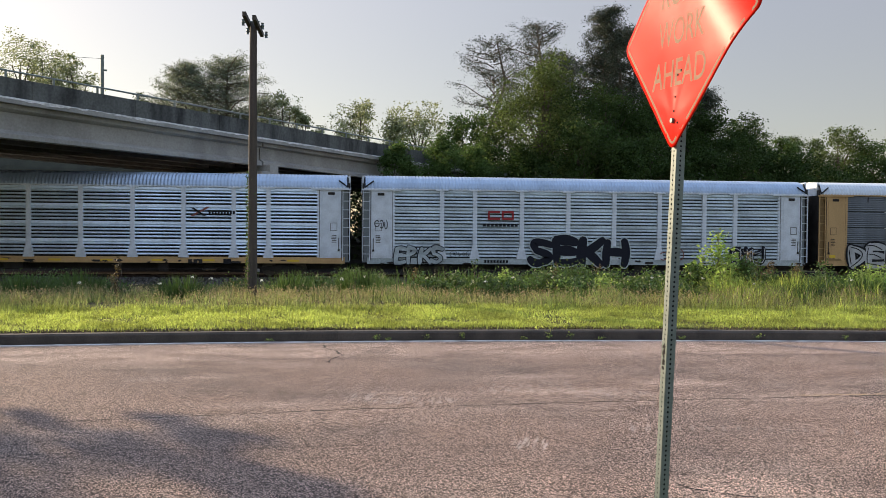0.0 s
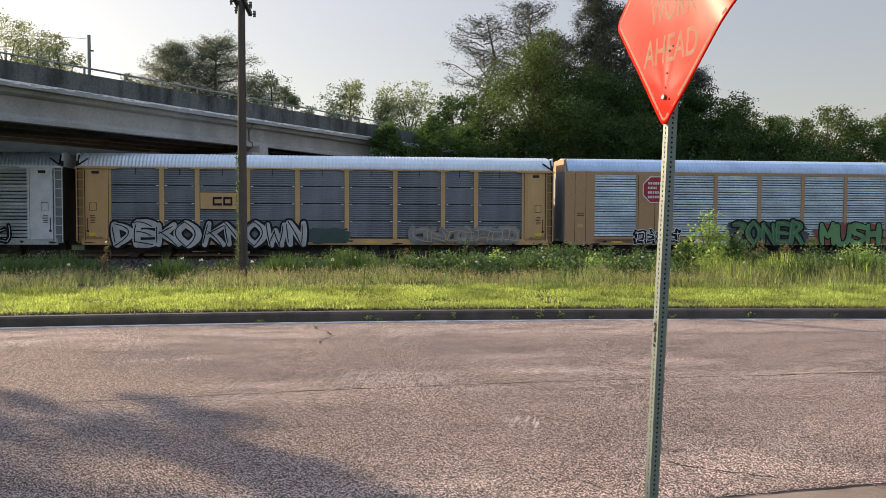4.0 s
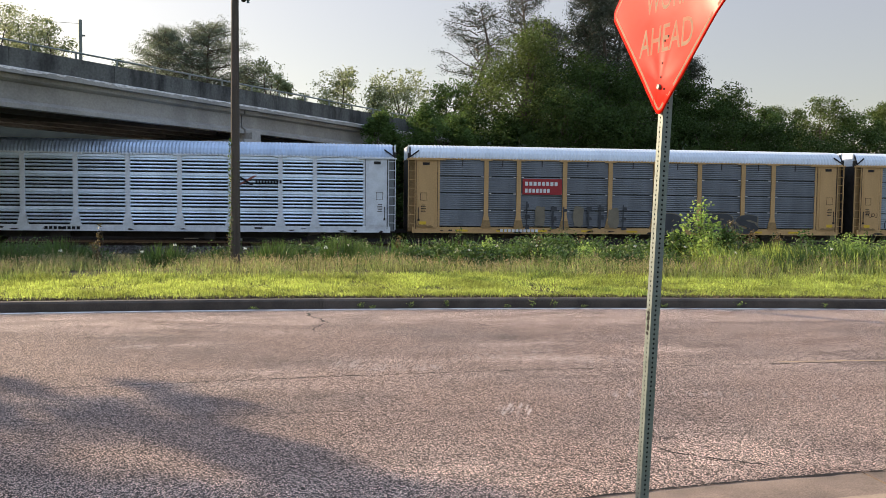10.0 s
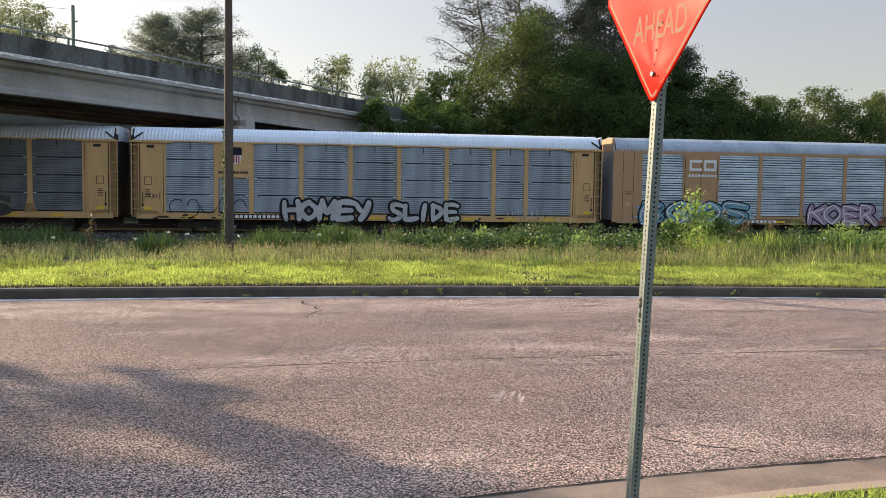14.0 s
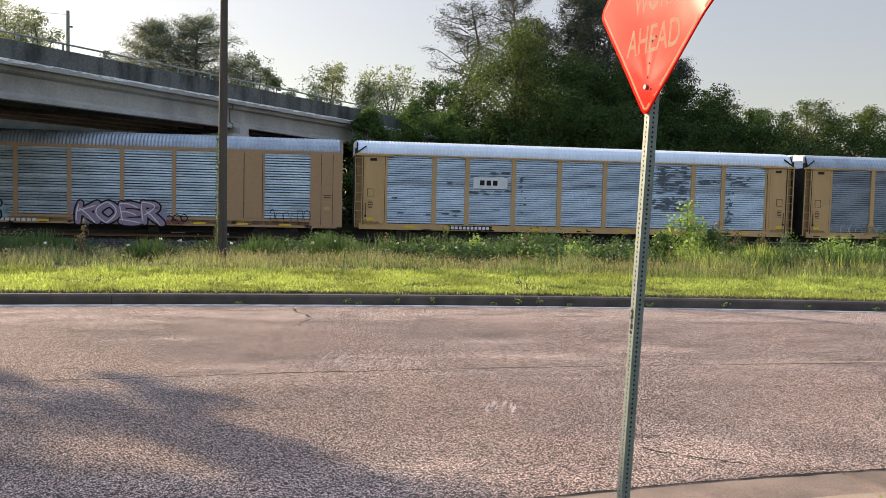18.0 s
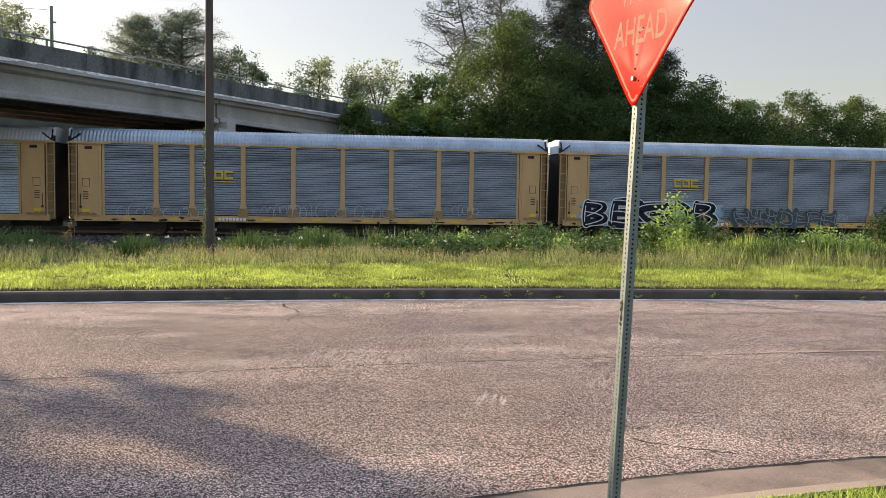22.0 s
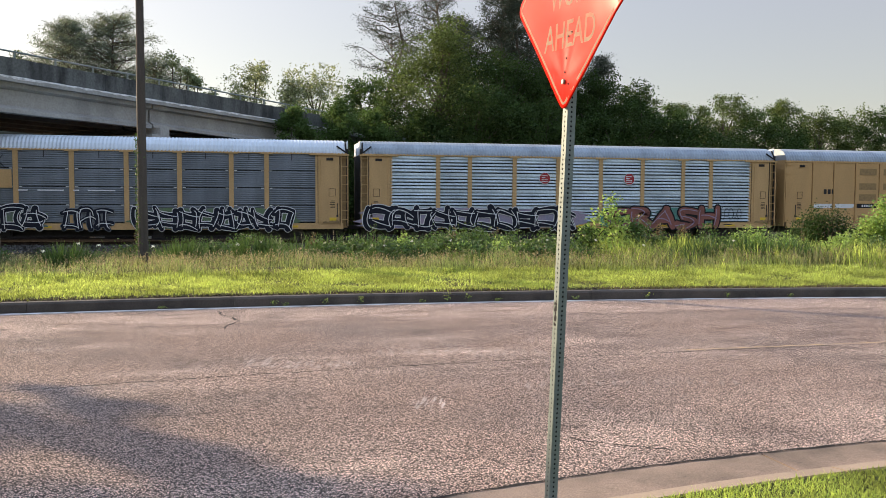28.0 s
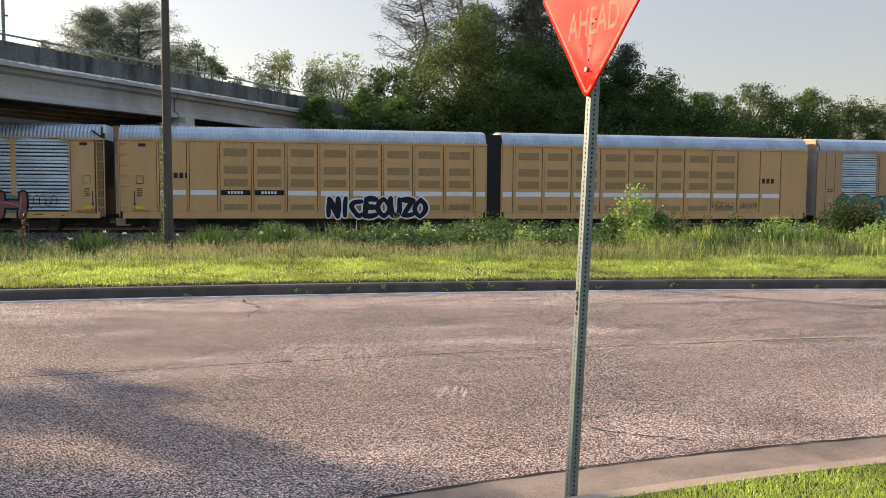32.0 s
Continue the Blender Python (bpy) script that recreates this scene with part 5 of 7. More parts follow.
blades("lush_grass", lush[lush_on], (0.42 + 0.3 * np.clip(lf, -0.3, 1))[lush_on], 0.008, "mown", rg, 0.7, "lush lime-green grass on the verge")
green = scatter(rg, 36000, -15, 24, 5.5, 12.5)
gf = np.array([noise.noise((a * 0.30, b * 0.45, 23)) for a, b, _ in green])
gw = np.clip((green[:, 0] + 2.5) / 3.0, 0.12, 1)
stay = rg.rand(len(green)) < np.clip(0.15 + 2.0 * gf, 0, 1) * gw
blades("rank_weeds", green[stay], (0.42 + 0.75 * np.clip(gf, 0, 1))[stay] * 0.85, 0.012, "weed", rg, 0.8, "rank dark green weeds between the verge and the track")
blades("lawn", scatter(rg, 56000, 0.2, 7, 0.80, 2.0, near_edge, -1), 0.036, 0.0030, "mown", rg, 1.2, "short bright lawn grass along the near kerb")


def shrub(name, x, y, h, r, mat, seed, label, leaf=0.05, n=1800, stems=9, cat="shrub"):
    rnd = np.random.RandomState(seed)
    z = ground_z(x, y)
    t = thing(name, pose(x, y, z), label, cat)
    g, pts = Geo(), []
    for k in range(stems):
        w = rnd.rand() * 6.283
        L = r * rnd.rand() ** 0.6
        top = np.array([L * math.cos(w), L * math.sin(w), h * (1 - 0.45 * (L / r) ** 1.5) * (0.75 + 0.25 * rnd.rand())])
        if k == 0:
            top = np.array([0.05, 0, h])
        limb(g, (top[0] * 0.15, top[1] * 0.15, -0.05), top, 0.012, 0.004, rnd, 3)
        s = rnd.rand(n // stems) ** 0.7
        q = s[:, None] * top * np.array([1, 1, 1]) + rnd.normal(0, 1, (n // stems, 3)) * (0.14 * r + 0.16 * r * np.sin(s * 3))[:, None] * np.array([1, 1, 0.7])
        pts.append(q)
    part("stalk", g, "bark", t)
    part("foliage", leaf_quads(np.concatenate(pts), leaf, rnd, 0.4), mat, t)
    return t


LEAFY = "leafy green weeds in the tall grass"
SHRUBS = [
    (9.30, 21.10, 1.80, 0.58, "bright_leaf", 0.075, 760, 10, "bright yellow-green sapling standing in tall grass"),
    (8.75, 21.30, 0.95, 0.50, "weed", 0.060, 900, 8, LEAFY),
    (9.95, 20.95, 1.15, 0.42, "weed", 0.06, 800, 8, LEAFY),
    (9.30, 20.60, 0.80, 0.55, "bright_leaf", 0.060, 900, 12, LEAFY),
    (12.05, 20.90, 1.00, 0.60, "weed", 0.050, 1900, 12, LEAFY),
    (12.85, 20.10, 0.92, 0.66, "bright_leaf", 0.05, 2400, 12, "small yellow-green bush on the verge"),
    (13.75, 19.90, 0.74, 0.50, "bright_leaf", 0.045, 1400, 9, "small yellow-green bush on the verge"),
    (6.23, 25.35, 0.86, 1.00, "weed", 0.05, 2860, 12, LEAFY),
    (7.80, 24.72, 0.80, 0.82, "weed", 0.05, 2340, 12, LEAFY),
    (7.10, 25.90, 0.95, 0.85, "weed", 0.05, 2340, 12, LEAFY),
    (8.20, 22.92, 0.70, 0.80, "weed", 0.05, 1950, 10, LEAFY),
    (4.92, 25.78, 0.62, 0.76, "weed", 0.05, 1950, 10, LEAFY),
    (5.60, 24.60, 0.55, 0.80, "weed", 0.05, 1950, 10, LEAFY),
    (-0.05, 25.20, 1.05, 0.62, "weed", 0.045, 2600, 20, LEAFY),
    (-1.20, 26.30, 0.62, 0.85, "weed", 0.05, 2340, 12, LEAFY),
    (0.75, 25.60, 0.80, 0.55, "weed", 0.045, 1700, 12, LEAFY),
    (-3.25, 23.60, 0.60, 0.55, "weed", 0.045, 1300, 9, LEAFY),
    (-7.70, 23.60, 0.80, 0.70, "weed", 0.045, 1900, 12, LEAFY),
    (-6.55, 24.09, 0.66, 0.50, "weed", 0.045, 1240, 9, LEAFY),
    (-8.90, 24.30, 0.75, 0.70, "weed", 0.045, 1700, 10, LEAFY),
    (10.35, 21.60, 1.30, 0.30, "rust_leaf", 0.04, 620, 6, "tall rust-brown dock weed in seed"),
    (11.70, 21.60, 1.00, 0.30, "rust_leaf", 0.04, 520, 6, "tall rust-brown dock weed in seed"),
    (12.71, 24.94, 1.13, 0.33, "rust_leaf", 0.04, 780, 6, "tall rust-brown dock weed in seed"),
    (7.64, 25.92, 0.98, 0.24, "rust_leaf", 0.04, 520, 5, "tall rust-brown dock weed in seed"),
    (1.90, 25.60, 0.85, 0.22, "rust_leaf", 0.04, 420, 5, "tall rust-brown dock weed in seed"),
    (18.45, 25.10, 1.75, 0.85, "leaf", 0.055, 4200, 22, "dark green shrub with reddish tips by the track"),
    (19.25, 25.20, 1.70, 0.75, "leaf", 0.055, 3400, 18, "dark green shrub with reddish tips by the track"),
    (18.85, 25.00, 1.88, 1.10, "rust_leaf", 0.045, 900, 22, "reddish young shoots of a shrub by the track"),
    (15.20, 19.60, 0.70, 0.60, "bright_leaf", 0.05, 1500, 10, LEAFY),
    (16.10, 20.20, 0.85, 0.60, "bright_leaf", 0.05, 1500, 10, LEAFY),
    (10.90, 22.20, 1.15, 0.45, "weed", 0.05, 1000, 9, LEAFY),
    (8.10, 21.40, 0.75, 0.60, "weed", 0.05, 1200, 10, LEAFY),
    (16.89, 20.12, 1.80, 0.60, "bright_leaf", 0.06, 3380, 12, "yellow-green bush growing on the verge"),
    (16.91, 18.54, 1.58, 0.73, "bright_leaf", 0.06, 3380, 12, "yellow-green bush growing on the verge"),
]
build_seedlings()


def build_flowers():
    """White flower heads on thin stalks in the tall grass."""
    rnd = np.random.RandomState(31)
    for x, d in ((-8.6, 5.2), (-5.7, 5.0), (-4.0, 4.6), (-3.4, 4.9), (-2.9, 4.2), (-1.9, 4.4), (0.3, 6.2), (-0.2, 4.3), (3.6, 4.9), (3.1, 5.6), (4.4, 4.4), (6.6, 4.4), (9.3, 5.3), (7.9, 4.8), (-7.2, 4.6), (11.2, 4.7)):
        y = far_kerb(x) + d
        h = rnd.uniform(0.45, 0.65)
        t = thing("white_flower", pose(x, y, ground_z(x, y)), "white flower head on a thin stalk in tall grass", "flower", "white flowers in the grass")
        part("stalk", Geo().tube((0, 0, -0.02), (0.03, 0, h), 0.004, 0.003, 5), "weed", t)
        c = np.stack([0.03 + rnd.normal(0, 0.025, 22), rnd.normal(0, 0.025, 22), h + rnd.normal(0, 0.012, 22)], 1)
        tagged(part("flower_head", leaf_quads(c * np.array([0.7, 0.7, 1.0]), 0.015, rnd, 0.2), "petal", t), kind="stuff")


build_flowers()


def grass_clump(x, y, h, r, n, seed, label, mat="mown"):
    """A dense clump of upright blades that lean outwards."""
    rnd = np.random.RandomState(seed)
    t = thing("grass_clump", pose(x, y, ground_z(x, y)), label, "grass", "grass clumps in the verge")
    w, q = rnd.rand(n) * 6.283, np.sqrt(rnd.rand(n)) * r
    foot = np.stack([q * np.cos(w), q * np.sin(w), np.full(n, -0.03)], 1)
    hh = h * (0.45 + 0.6 * rnd.rand(n)) * (1 - 0.35 * (q / r) ** 2)
    tip = foot + np.stack([np.cos(w) * q * 0.35 + rnd.normal(0, 0.10, n), np.sin(w) * q * 0.35 + rnd.normal(0, 0.10, n), hh], 1)
    mid = foot * 0.45 + tip * 0.55 - np.stack([np.cos(w), np.sin(w), -np.ones(n)], 1) * 0.02
    v = rnd.rand(n) * 6.283
    s = np.stack([np.cos(v), np.sin(v), np.zeros(n)], 1) * 0.009
    quads = np.concatenate([np.stack([foot - s, foot + s, mid + s, mid - s], 1), np.stack([mid - s, mid + s, tip + s * 0.15, tip - s * 0.15], 1)])
    part("tuft", fast_mesh("tuft", quads.reshape(-1, 3), 4), mat, t)


LIME = "lush lime-green clump of upright grass in the verge"
for i, (x, y, h, r, n) in enumerate(((11.25, 20.80, 0.80, 0.55, 1100), (10.60, 20.55, 0.55, 0.45, 700), (11.85, 20.6, 0.65, 0.4, 600), (14.9, 20.2, 0.55, 0.6, 800), (13.4, 20.9, 0.5, 0.5, 600), (10.9, 20.0, 0.45, 0.6, 900), (12.2, 19.9, 0.45, 0.6, 900), (9.9, 20.0, 0.4, 0.5, 700), (13.1, 19.6, 0.4, 0.6, 800), (14.2, 19.5, 0.42, 0.6, 800), (15.6, 19.3, 0.4, 0.6, 800))):
    grass_clump(x, y, h, r, n, 500 + i, LIME)
for i, (x, y, h, r, n) in enumerate(((-8.2, 22.6, 0.75, 0.6, 700), (-6.9, 22.9, 0.85, 0.5, 600), (-4.3, 22.4, 0.7, 0.6, 600), (-1.6, 22.6, 0.8, 0.5, 600), (0.3, 24.6, 0.95, 0.6, 900), (2.2, 24.2, 0.6, 0.6, 600))):
    grass_clump(x, y, h, r, n, 520 + i, "dark green clump of tall grass near the track", "weed")
wr = random.Random(12)
for k in range(30):
    x = 1.6 + 15.0 * (k + wr.random()) / 30
    y = far_kerb(x) + wr.uniform(6.2, 9.0)
    if abs(x - 9.6) > 0.9:
        SHRUBS.append((x, y, wr.uniform(0.45, 0.80), wr.uniform(0.45, 0.75), wr.choice(("weed", "weed", "weed", "bright_leaf")), 0.055, 1100, 11, LEAFY))
for k in range(12):
    x = -9.0 + 26.0 * (k + wr.random()) / 12
    SHRUBS.append((x, far_kerb(x) + wr.uniform(7.5, 11.0), wr.uniform(0.8, 1.2), 0.16, wr.choice(("rust_leaf", "weed")), 0.04, 160, 4, "slender tall dock weed gone to seed"))
for i, (x, y, h, r, mat, leaf, n, st, lab) in enumerate(SHRUBS):
    low = mat == "weed" and x < 2.5
    shrub("weed_shrub", x, y, h * (0.72 if low else 1.0), r * (1.15 if low else 1.0), mat, 300 + i, lab, leaf * 0.72, int(n * 1.6), st)


# ---- train ----
PITCH = 28.6
POSTS = [2.22, 5.12, 7.12, 9.99, 12.86, 15.74, 18.61, 21.48, 23.48, 26.38]
SIDE = -1.52
SILL0, SILL1, EAVE, TOP = 0.77, 1.15, 5.25, 6.12
CACHE = {}


def shared(key, make, mat):
    """One mesh for all alike pieces of one material; slot backs take near-black in place of shade."""
    k = (key, mat)
    if k not in CACHE:
        g = make()
        me = g.mesh(key[0])
        me.materials.append(M[mat])
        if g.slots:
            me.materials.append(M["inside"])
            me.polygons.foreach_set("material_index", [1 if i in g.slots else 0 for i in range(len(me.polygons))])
        CACHE[k] = me
    return CACHE[k]


def piece(name, key, make, mat, parent, x=0.0, y=0.0, z=0.0, turn=0, label=""):
    ob = new(name, shared(key, make, mat))
    ob.parent, ob.location = parent, (x, y, z)
    if turn:
        ob.rotation_euler = (0, 0, math.pi)
    if label:
        tagged(ob, label)
    return ob


def ribbed(width, z0, z1, style):
    """A side sheet with horizontal ribs, in x and z with the ribs standing out towards -y."""
    g = Geo()
    H = z1 - z0

    def strip(*prof):
        for (y0, a), (y1, b) in zip(prof[:-1], prof[1:]):
            if y0 > 0.04 and y1 > 0.04:
                g.slots.add(len(g.f))
            g.f.append((len(g.v), len(g.v) + 1, len(g.v) + 3, len(g.v) + 2))
            g.v += [(0, y0, a), (width, y0, a)]
        g.v += [(0, *prof[-1]), (width, *prof[-1])]

    prof = []
    if style in ("ribbed", "louvred", "close"):
        # louvre slats with deep slots between them, their backs coloured dark as shade
        sheets, ribs = (5, 4) if style == "close" else (4, 4)
        slot = 0.46 if style == "ribbed" else 0.27
        for s in range(sheets):
            a, h = z0 + H * s / sheets, H / sheets
            d = h * 0.79 / ribs
            for r in range(ribs):
                q = a + d * r
                prof += [(0.13, q), (0.13, q + d * slot * 0.8), (-0.04, q + d * slot), (-0.05, q + d * (slot + 0.15)), (-0.005, q + d * 0.97)]
            prof += [(-0.01, a + h * 0.80), (-0.045, a + h * 0.84), (-0.02, a + h * 0.99)]
    elif style == "fine":
        n = 30
        for r in range(n):
            q, d = z0 + H * r / n, H / n
            prof += [(0.05, q), (0.05, q + d * 0.14), (-0.03, q + d * 0.26), (0.0, q + d * 0.98)]
    else:
        n = 8
        for s in range(4):
            a, h = z0 + H * s / 4, H / 4
            prof += [(0.12, a), (0.12, a + h * 0.035)]
            for r in range(n):
                q, d = a + h * (0.045 + 0.95 * r / n), h * 0.95 / n
                prof += [(0.012, q), (-0.022, q + d * 0.25), (0.0, q + d * 0.97)]
    strip(*prof)
    return g


def post_geo(flare, cap):
    g = Geo()
    if flare:
        g.prism([(-0.30, SILL1 - 0.06), (0.30, SILL1 - 0.06), (0.27, SILL1 + 0.12), (0.13, SILL1 + 0.75), (0.13, EAVE - 0.05), (-0.13, EAVE - 0.05), (-0.13, SILL1 + 0.75), (-0.27, SILL1 + 0.12)], SIDE - 0.06, SIDE + 0.10)
    else:
        g.prism([(-0.13, SILL1 - 0.06), (0.13, SILL1 - 0.06), (0.13, EAVE - 0.05), (-0.13, EAVE - 0.05)], SIDE - 0.04, SIDE + 0.10)
    if cap:
        g.box(-0.36, 0.36, SIDE - 0.08, SIDE + 0.02, EAVE - 0.10, EAVE - 0.02)
    return g


def glint_geo():
    """A small white bar that stands for a glint of light where a seam meets a post."""
    return Geo().box(-0.075, 0.075, SIDE - 0.012, SIDE + 0.03, -0.022, 0.028)


def roof_geo(L, pitch=0.2, depth=0.035):
    g = Geo()
    prof = [(-1.56, EAVE), (-1.54, EAVE + 0.12), (-1.42, EAVE + 0.38), (-1.18, EAVE + 0.64), (-0.75, EAVE + 0.80), (0.0, TOP), (0.75, EAVE + 0.80), (1.18, EAVE + 0.64), (1.42, EAVE + 0.38), (1.54, EAVE + 0.12), (1.56, EAVE)]
    n = int(L / (pitch / 2))
    for k in range(n + 1):
        x = L * k / n
        o = depth if (k // 1) % 2 else 0.0
        for y, z in prof:
            r = math.hypot(y, z - 4.6)
            g.v.append((x, y * (1 - o / r), 4.6 + (z - 4.6) * (1 - o / r) if z > EAVE else z))
    m = len(prof)
    g.f = [(k * m + j + 1, k * m + j, (k + 1) * m + j, (k + 1) * m + j + 1) for k in range(n) for j in range(m - 1)]
    g.f += [tuple(range(m)), tuple(n * m + j for j in range(m - 1, -1, -1))]
    return g


def bogie(parent, x):
    b = part("bogie", Geo().box(-0.35, 0.35, -0.9, 0.9, 0.42, 0.66, 0.05), "under", parent)
    b.location = (x, 0, 0)
    for s in (-1, 1):
        g = Geo().prism([(-1.35, 0.36), (-1.15, 0.30), (-0.95, 0.36), (-0.5, 0.22), (0.5, 0.22), (0.95, 0.36), (1.15, 0.30), (1.35, 0.36), (1.35, 0.52), (1.0, 0.58), (0.45, 0.66), (-0.45, 0.66), (-1.0, 0.58), (-1.35, 0.52)], s * 1.02 - 0.07, s * 1.02 + 0.07)
        part("side_frame", g, "under", b)
    for dx in (-0.89, 0.89):
        def axle():
            g = Geo()
            for s in (-1, 1):
                g.tube((0, s * 0.68, 0), (0, s * 0.82, 0), 0.42, 0.42, 20)
                g.tube((0, s * 0.655, 0), (0, s * 0.685, 0), 0.445, 0.445, 20)
            return g.tube((0, -1.05, 0), (0, 1.05, 0), 0.075, 0.075, 8)
        ob = piece("wheelset", ("wheelset",), axle, "wheel", b, dx, 0, 0.43)
        SPIN.append((parent, ob))
    return b


SPIN = []


def ladder(parent, x, mat, turn):
    def make():
        g = Geo()
        for z in np.linspace(1.35, 5.0, 8):
            g.box(0.03, 0.42, SIDE - 0.03, SIDE + 0.01, z - 0.02, z + 0.02)
        g.box(0.0, 0.05, SIDE - 0.05, SIDE + 0.02, 0.95, 5.15)
        g.box(0.40, 0.45, SIDE - 0.05, SIDE + 0.02, 0.95, 5.15)
        return g
    return piece("ladder", ("ladder",), make, mat, parent, x if not turn else x, 0, 0, turn)


def door_marks(frame_mat):
    """Notices, latch and reflector on a rack's door: name, maker of the mesh and material."""
    y0, y1 = SIDE - 0.082, SIDE - 0.066

    def rim(x0, x1, z0, z1, t=0.022):
        return Geo().box(x0, x1, y0, y1, z0, z0 + t).box(x0, x1, y0, y1, z1 - t, z1).box(x0, x0 + t, y0, y1, z0 + t, z1 - t).box(x1 - t, x1, y0, y1, z0 + t, z1 - t)

    def lines():
        g = Geo()
        for k in range(5):
            g.box(0.80, 1.05 + 0.03 * (k % 3), y0, y1, 2.42 - k * 0.10, 2.46 - k * 0.10)
        return g

    marks = [("notice_rim", lambda: rim(0.76, 1.16, 2.72, 3.18), "under"), ("notice_text", lines, "under"), ("door_latch", lambda: Geo().box(0.60, 0.72, SIDE - 0.11, SIDE - 0.06, 1.5, 1.62).box(0.64, 0.68, SIDE - 0.10, SIDE - 0.06, 1.62, 2.3), "under"), ("top_hinge", lambda: Geo().box(0.9, 1.3, SIDE - 0.09, SIDE - 0.04, EAVE - 0.42, EAVE - 0.26), "under")]
    if frame_mat != "white_frame":
        marks.append(("rust_stain", lambda: Geo().prism([(0.54, SILL1 - 0.04), (1.55, SILL1 - 0.04), (1.5, SILL1 + 0.05), (1.36, SILL1 + 0.10), (1.2, SILL1 + 0.05), (1.0, SILL1 + 0.16), (0.86, SILL1 + 0.08), (0.7, SILL1 + 0.20), (0.6, SILL1 + 0.10), (0.54, SILL1 + 0.22)], SIDE - 0.0745, SIDE - 0.0715), "vent"))
        marks.append(("door_reflector", lambda: Geo().box(0.72, 1.12, SIDE - 0.085, SIDE - 0.066, 1.28, 1.46), "reflector"))
    return marks


def end_door(parent, x0, x1, frame_mat, turn, L):
    """The tall end panel of a rack side with a door leaf, frame and grab irons."""
    w = x1 - x0
    xo = x0 if not turn else x1
    piece("end_panel", ("end_panel", w), lambda: Geo().box(0.48, w, SIDE + 0.0, SIDE + 0.12, SILL1 - 0.3, EAVE - 0.04), frame_mat, parent, xo, 0, 0, turn)
    # backing darker than the frame: the recess's shade is put into its colour
    piece("ladder_recess", ("ladder_recess",), lambda: Geo().box(0.02, 0.48, SIDE + 0.16, SIDE + 0.2, SILL1 - 0.3, EAVE - 0.04), "grey_light" if frame_mat == "white_frame" else "vent", parent, xo, 0, 0, turn)
    piece("door_leaf", ("door_leaf", w), lambda: Geo().box(0.52, w - 0.16, SIDE - 0.05, SIDE + 0.01, SILL1 - 0.05, EAVE - 0.22, 0.02).box(0.62, w - 0.3, SIDE - 0.07, SIDE - 0.045, SILL1 + 0.06, EAVE - 0.4, 0.02), frame_mat, parent, xo, 0, 0, turn)
    piece("door_plate", ("door_plate",), lambda: Geo().box(0.78, 1.12, SIDE - 0.078, SIDE - 0.066, 2.75, 3.15), "yellow" if frame_mat != "white_frame" else "white_frame", parent, xo, 0, 0, turn)
    piece("top_plate", ("top_plate", w), lambda: Geo().box(-0.05, w + 0.35, SIDE - 0.10, SIDE - 0.0, EAVE - 0.12, EAVE - 0.03), frame_mat, parent, xo, 0, 0, turn)
    piece("door_rod", ("door_rod",), lambda: Geo().box(0.485, 0.51, SIDE - 0.055, SIDE + 0.0, 1.0, EAVE - 0.15), "under", parent, xo, 0, 0, turn)
    piece("door_seam", ("door_seam", w), lambda: Geo().box(w - 0.155, w - 0.13, SIDE - 0.004, SIDE + 0.0, SILL1 - 0.05, EAVE - 0.13), "under", parent, xo, 0, 0, turn)
    for nm, make, mat in door_marks(frame_mat):
        piece(nm, (nm,), make, mat, parent, xo, 0, 0, turn)
    ladder(parent, xo + (0.02 if not turn else -0.02), frame_mat, turn)


def decal(car, name, x, z, w, h, mat, label="", y=None, pts=None):
    """A flat painted mark on the near side: a plate or an outline."""
    yy = SIDE - 0.068 if y is None else y
    pts = pts or [(0, 0), (w, 0), (w, h), (0, h)]
    return part(name, Geo().prism([(x + a, z + b) for a, b in pts], yy - 0.004, yy), mat, car, label)


def octagon(w):
    c = w * 0.29
    return [(c, 0), (w - c, 0), (w, c), (w, w - c), (w - c, w), (c, w), (0, w - c), (0, c)]


def bars(car, name, x, z, w, h, n, mat, label, y=None, fill=0.7):
    """Writing that is not spelled out: a row of small bars."""
    yy = (SIDE - 0.070 if y is None else y) - 0.006
    g = Geo()
    s = w / n
    for k in range(n):
        g.box(x + k * s, x + k * s + s * fill, yy - 0.003, yy, z, z + h)
    return part(name, g, mat, car, label)


def block_graffiti(car, body, x, z, w, h, fill, line, label, bold=0.03, back=None, shear=0.0, inner=None):
    """Spray-painted letters: a wide outline with the filled letters upon it, on an uneven cloud of paint."""
    y = SIDE - 0.085
    rnd = random.Random(sum(map(ord, body)) + int(w * 100))
    if back:
        n = 40
        pts = []
        for k in range(n):
            t = 2 * math.pi * k / n
            rr = 1 + 0.16 * noise.noise((math.cos(t) * 3, math.sin(t) * 3, len(body) + w)) + 0.10 * rnd.uniform(-1, 1)
            ex = abs(math.cos(t)) ** 0.4 * (1 if math.cos(t) > 0 else -1)
            ez = abs(math.sin(t)) ** 0.5 * (1 if math.sin(t) > 0 else -1)
            pts.append((w / 2 + ex * rr * w * 0.53, h / 2 + ez * rr * h * 0.54))
        decal(car, "paint_cloud", x, z, w, h, back, y=y + 0.008, pts=pts)
    cells = [(ch, 0.45 if ch in "I " else 1.0) for ch in body]
    unit = w / sum(q for _, q in cells)
    cx = x
    for ch, q in cells:
        cw = unit * q
        if ch != " ":
            dz, dh = h * rnd.uniform(-0.04, 0.04), h * rnd.uniform(0.94, 1.06)
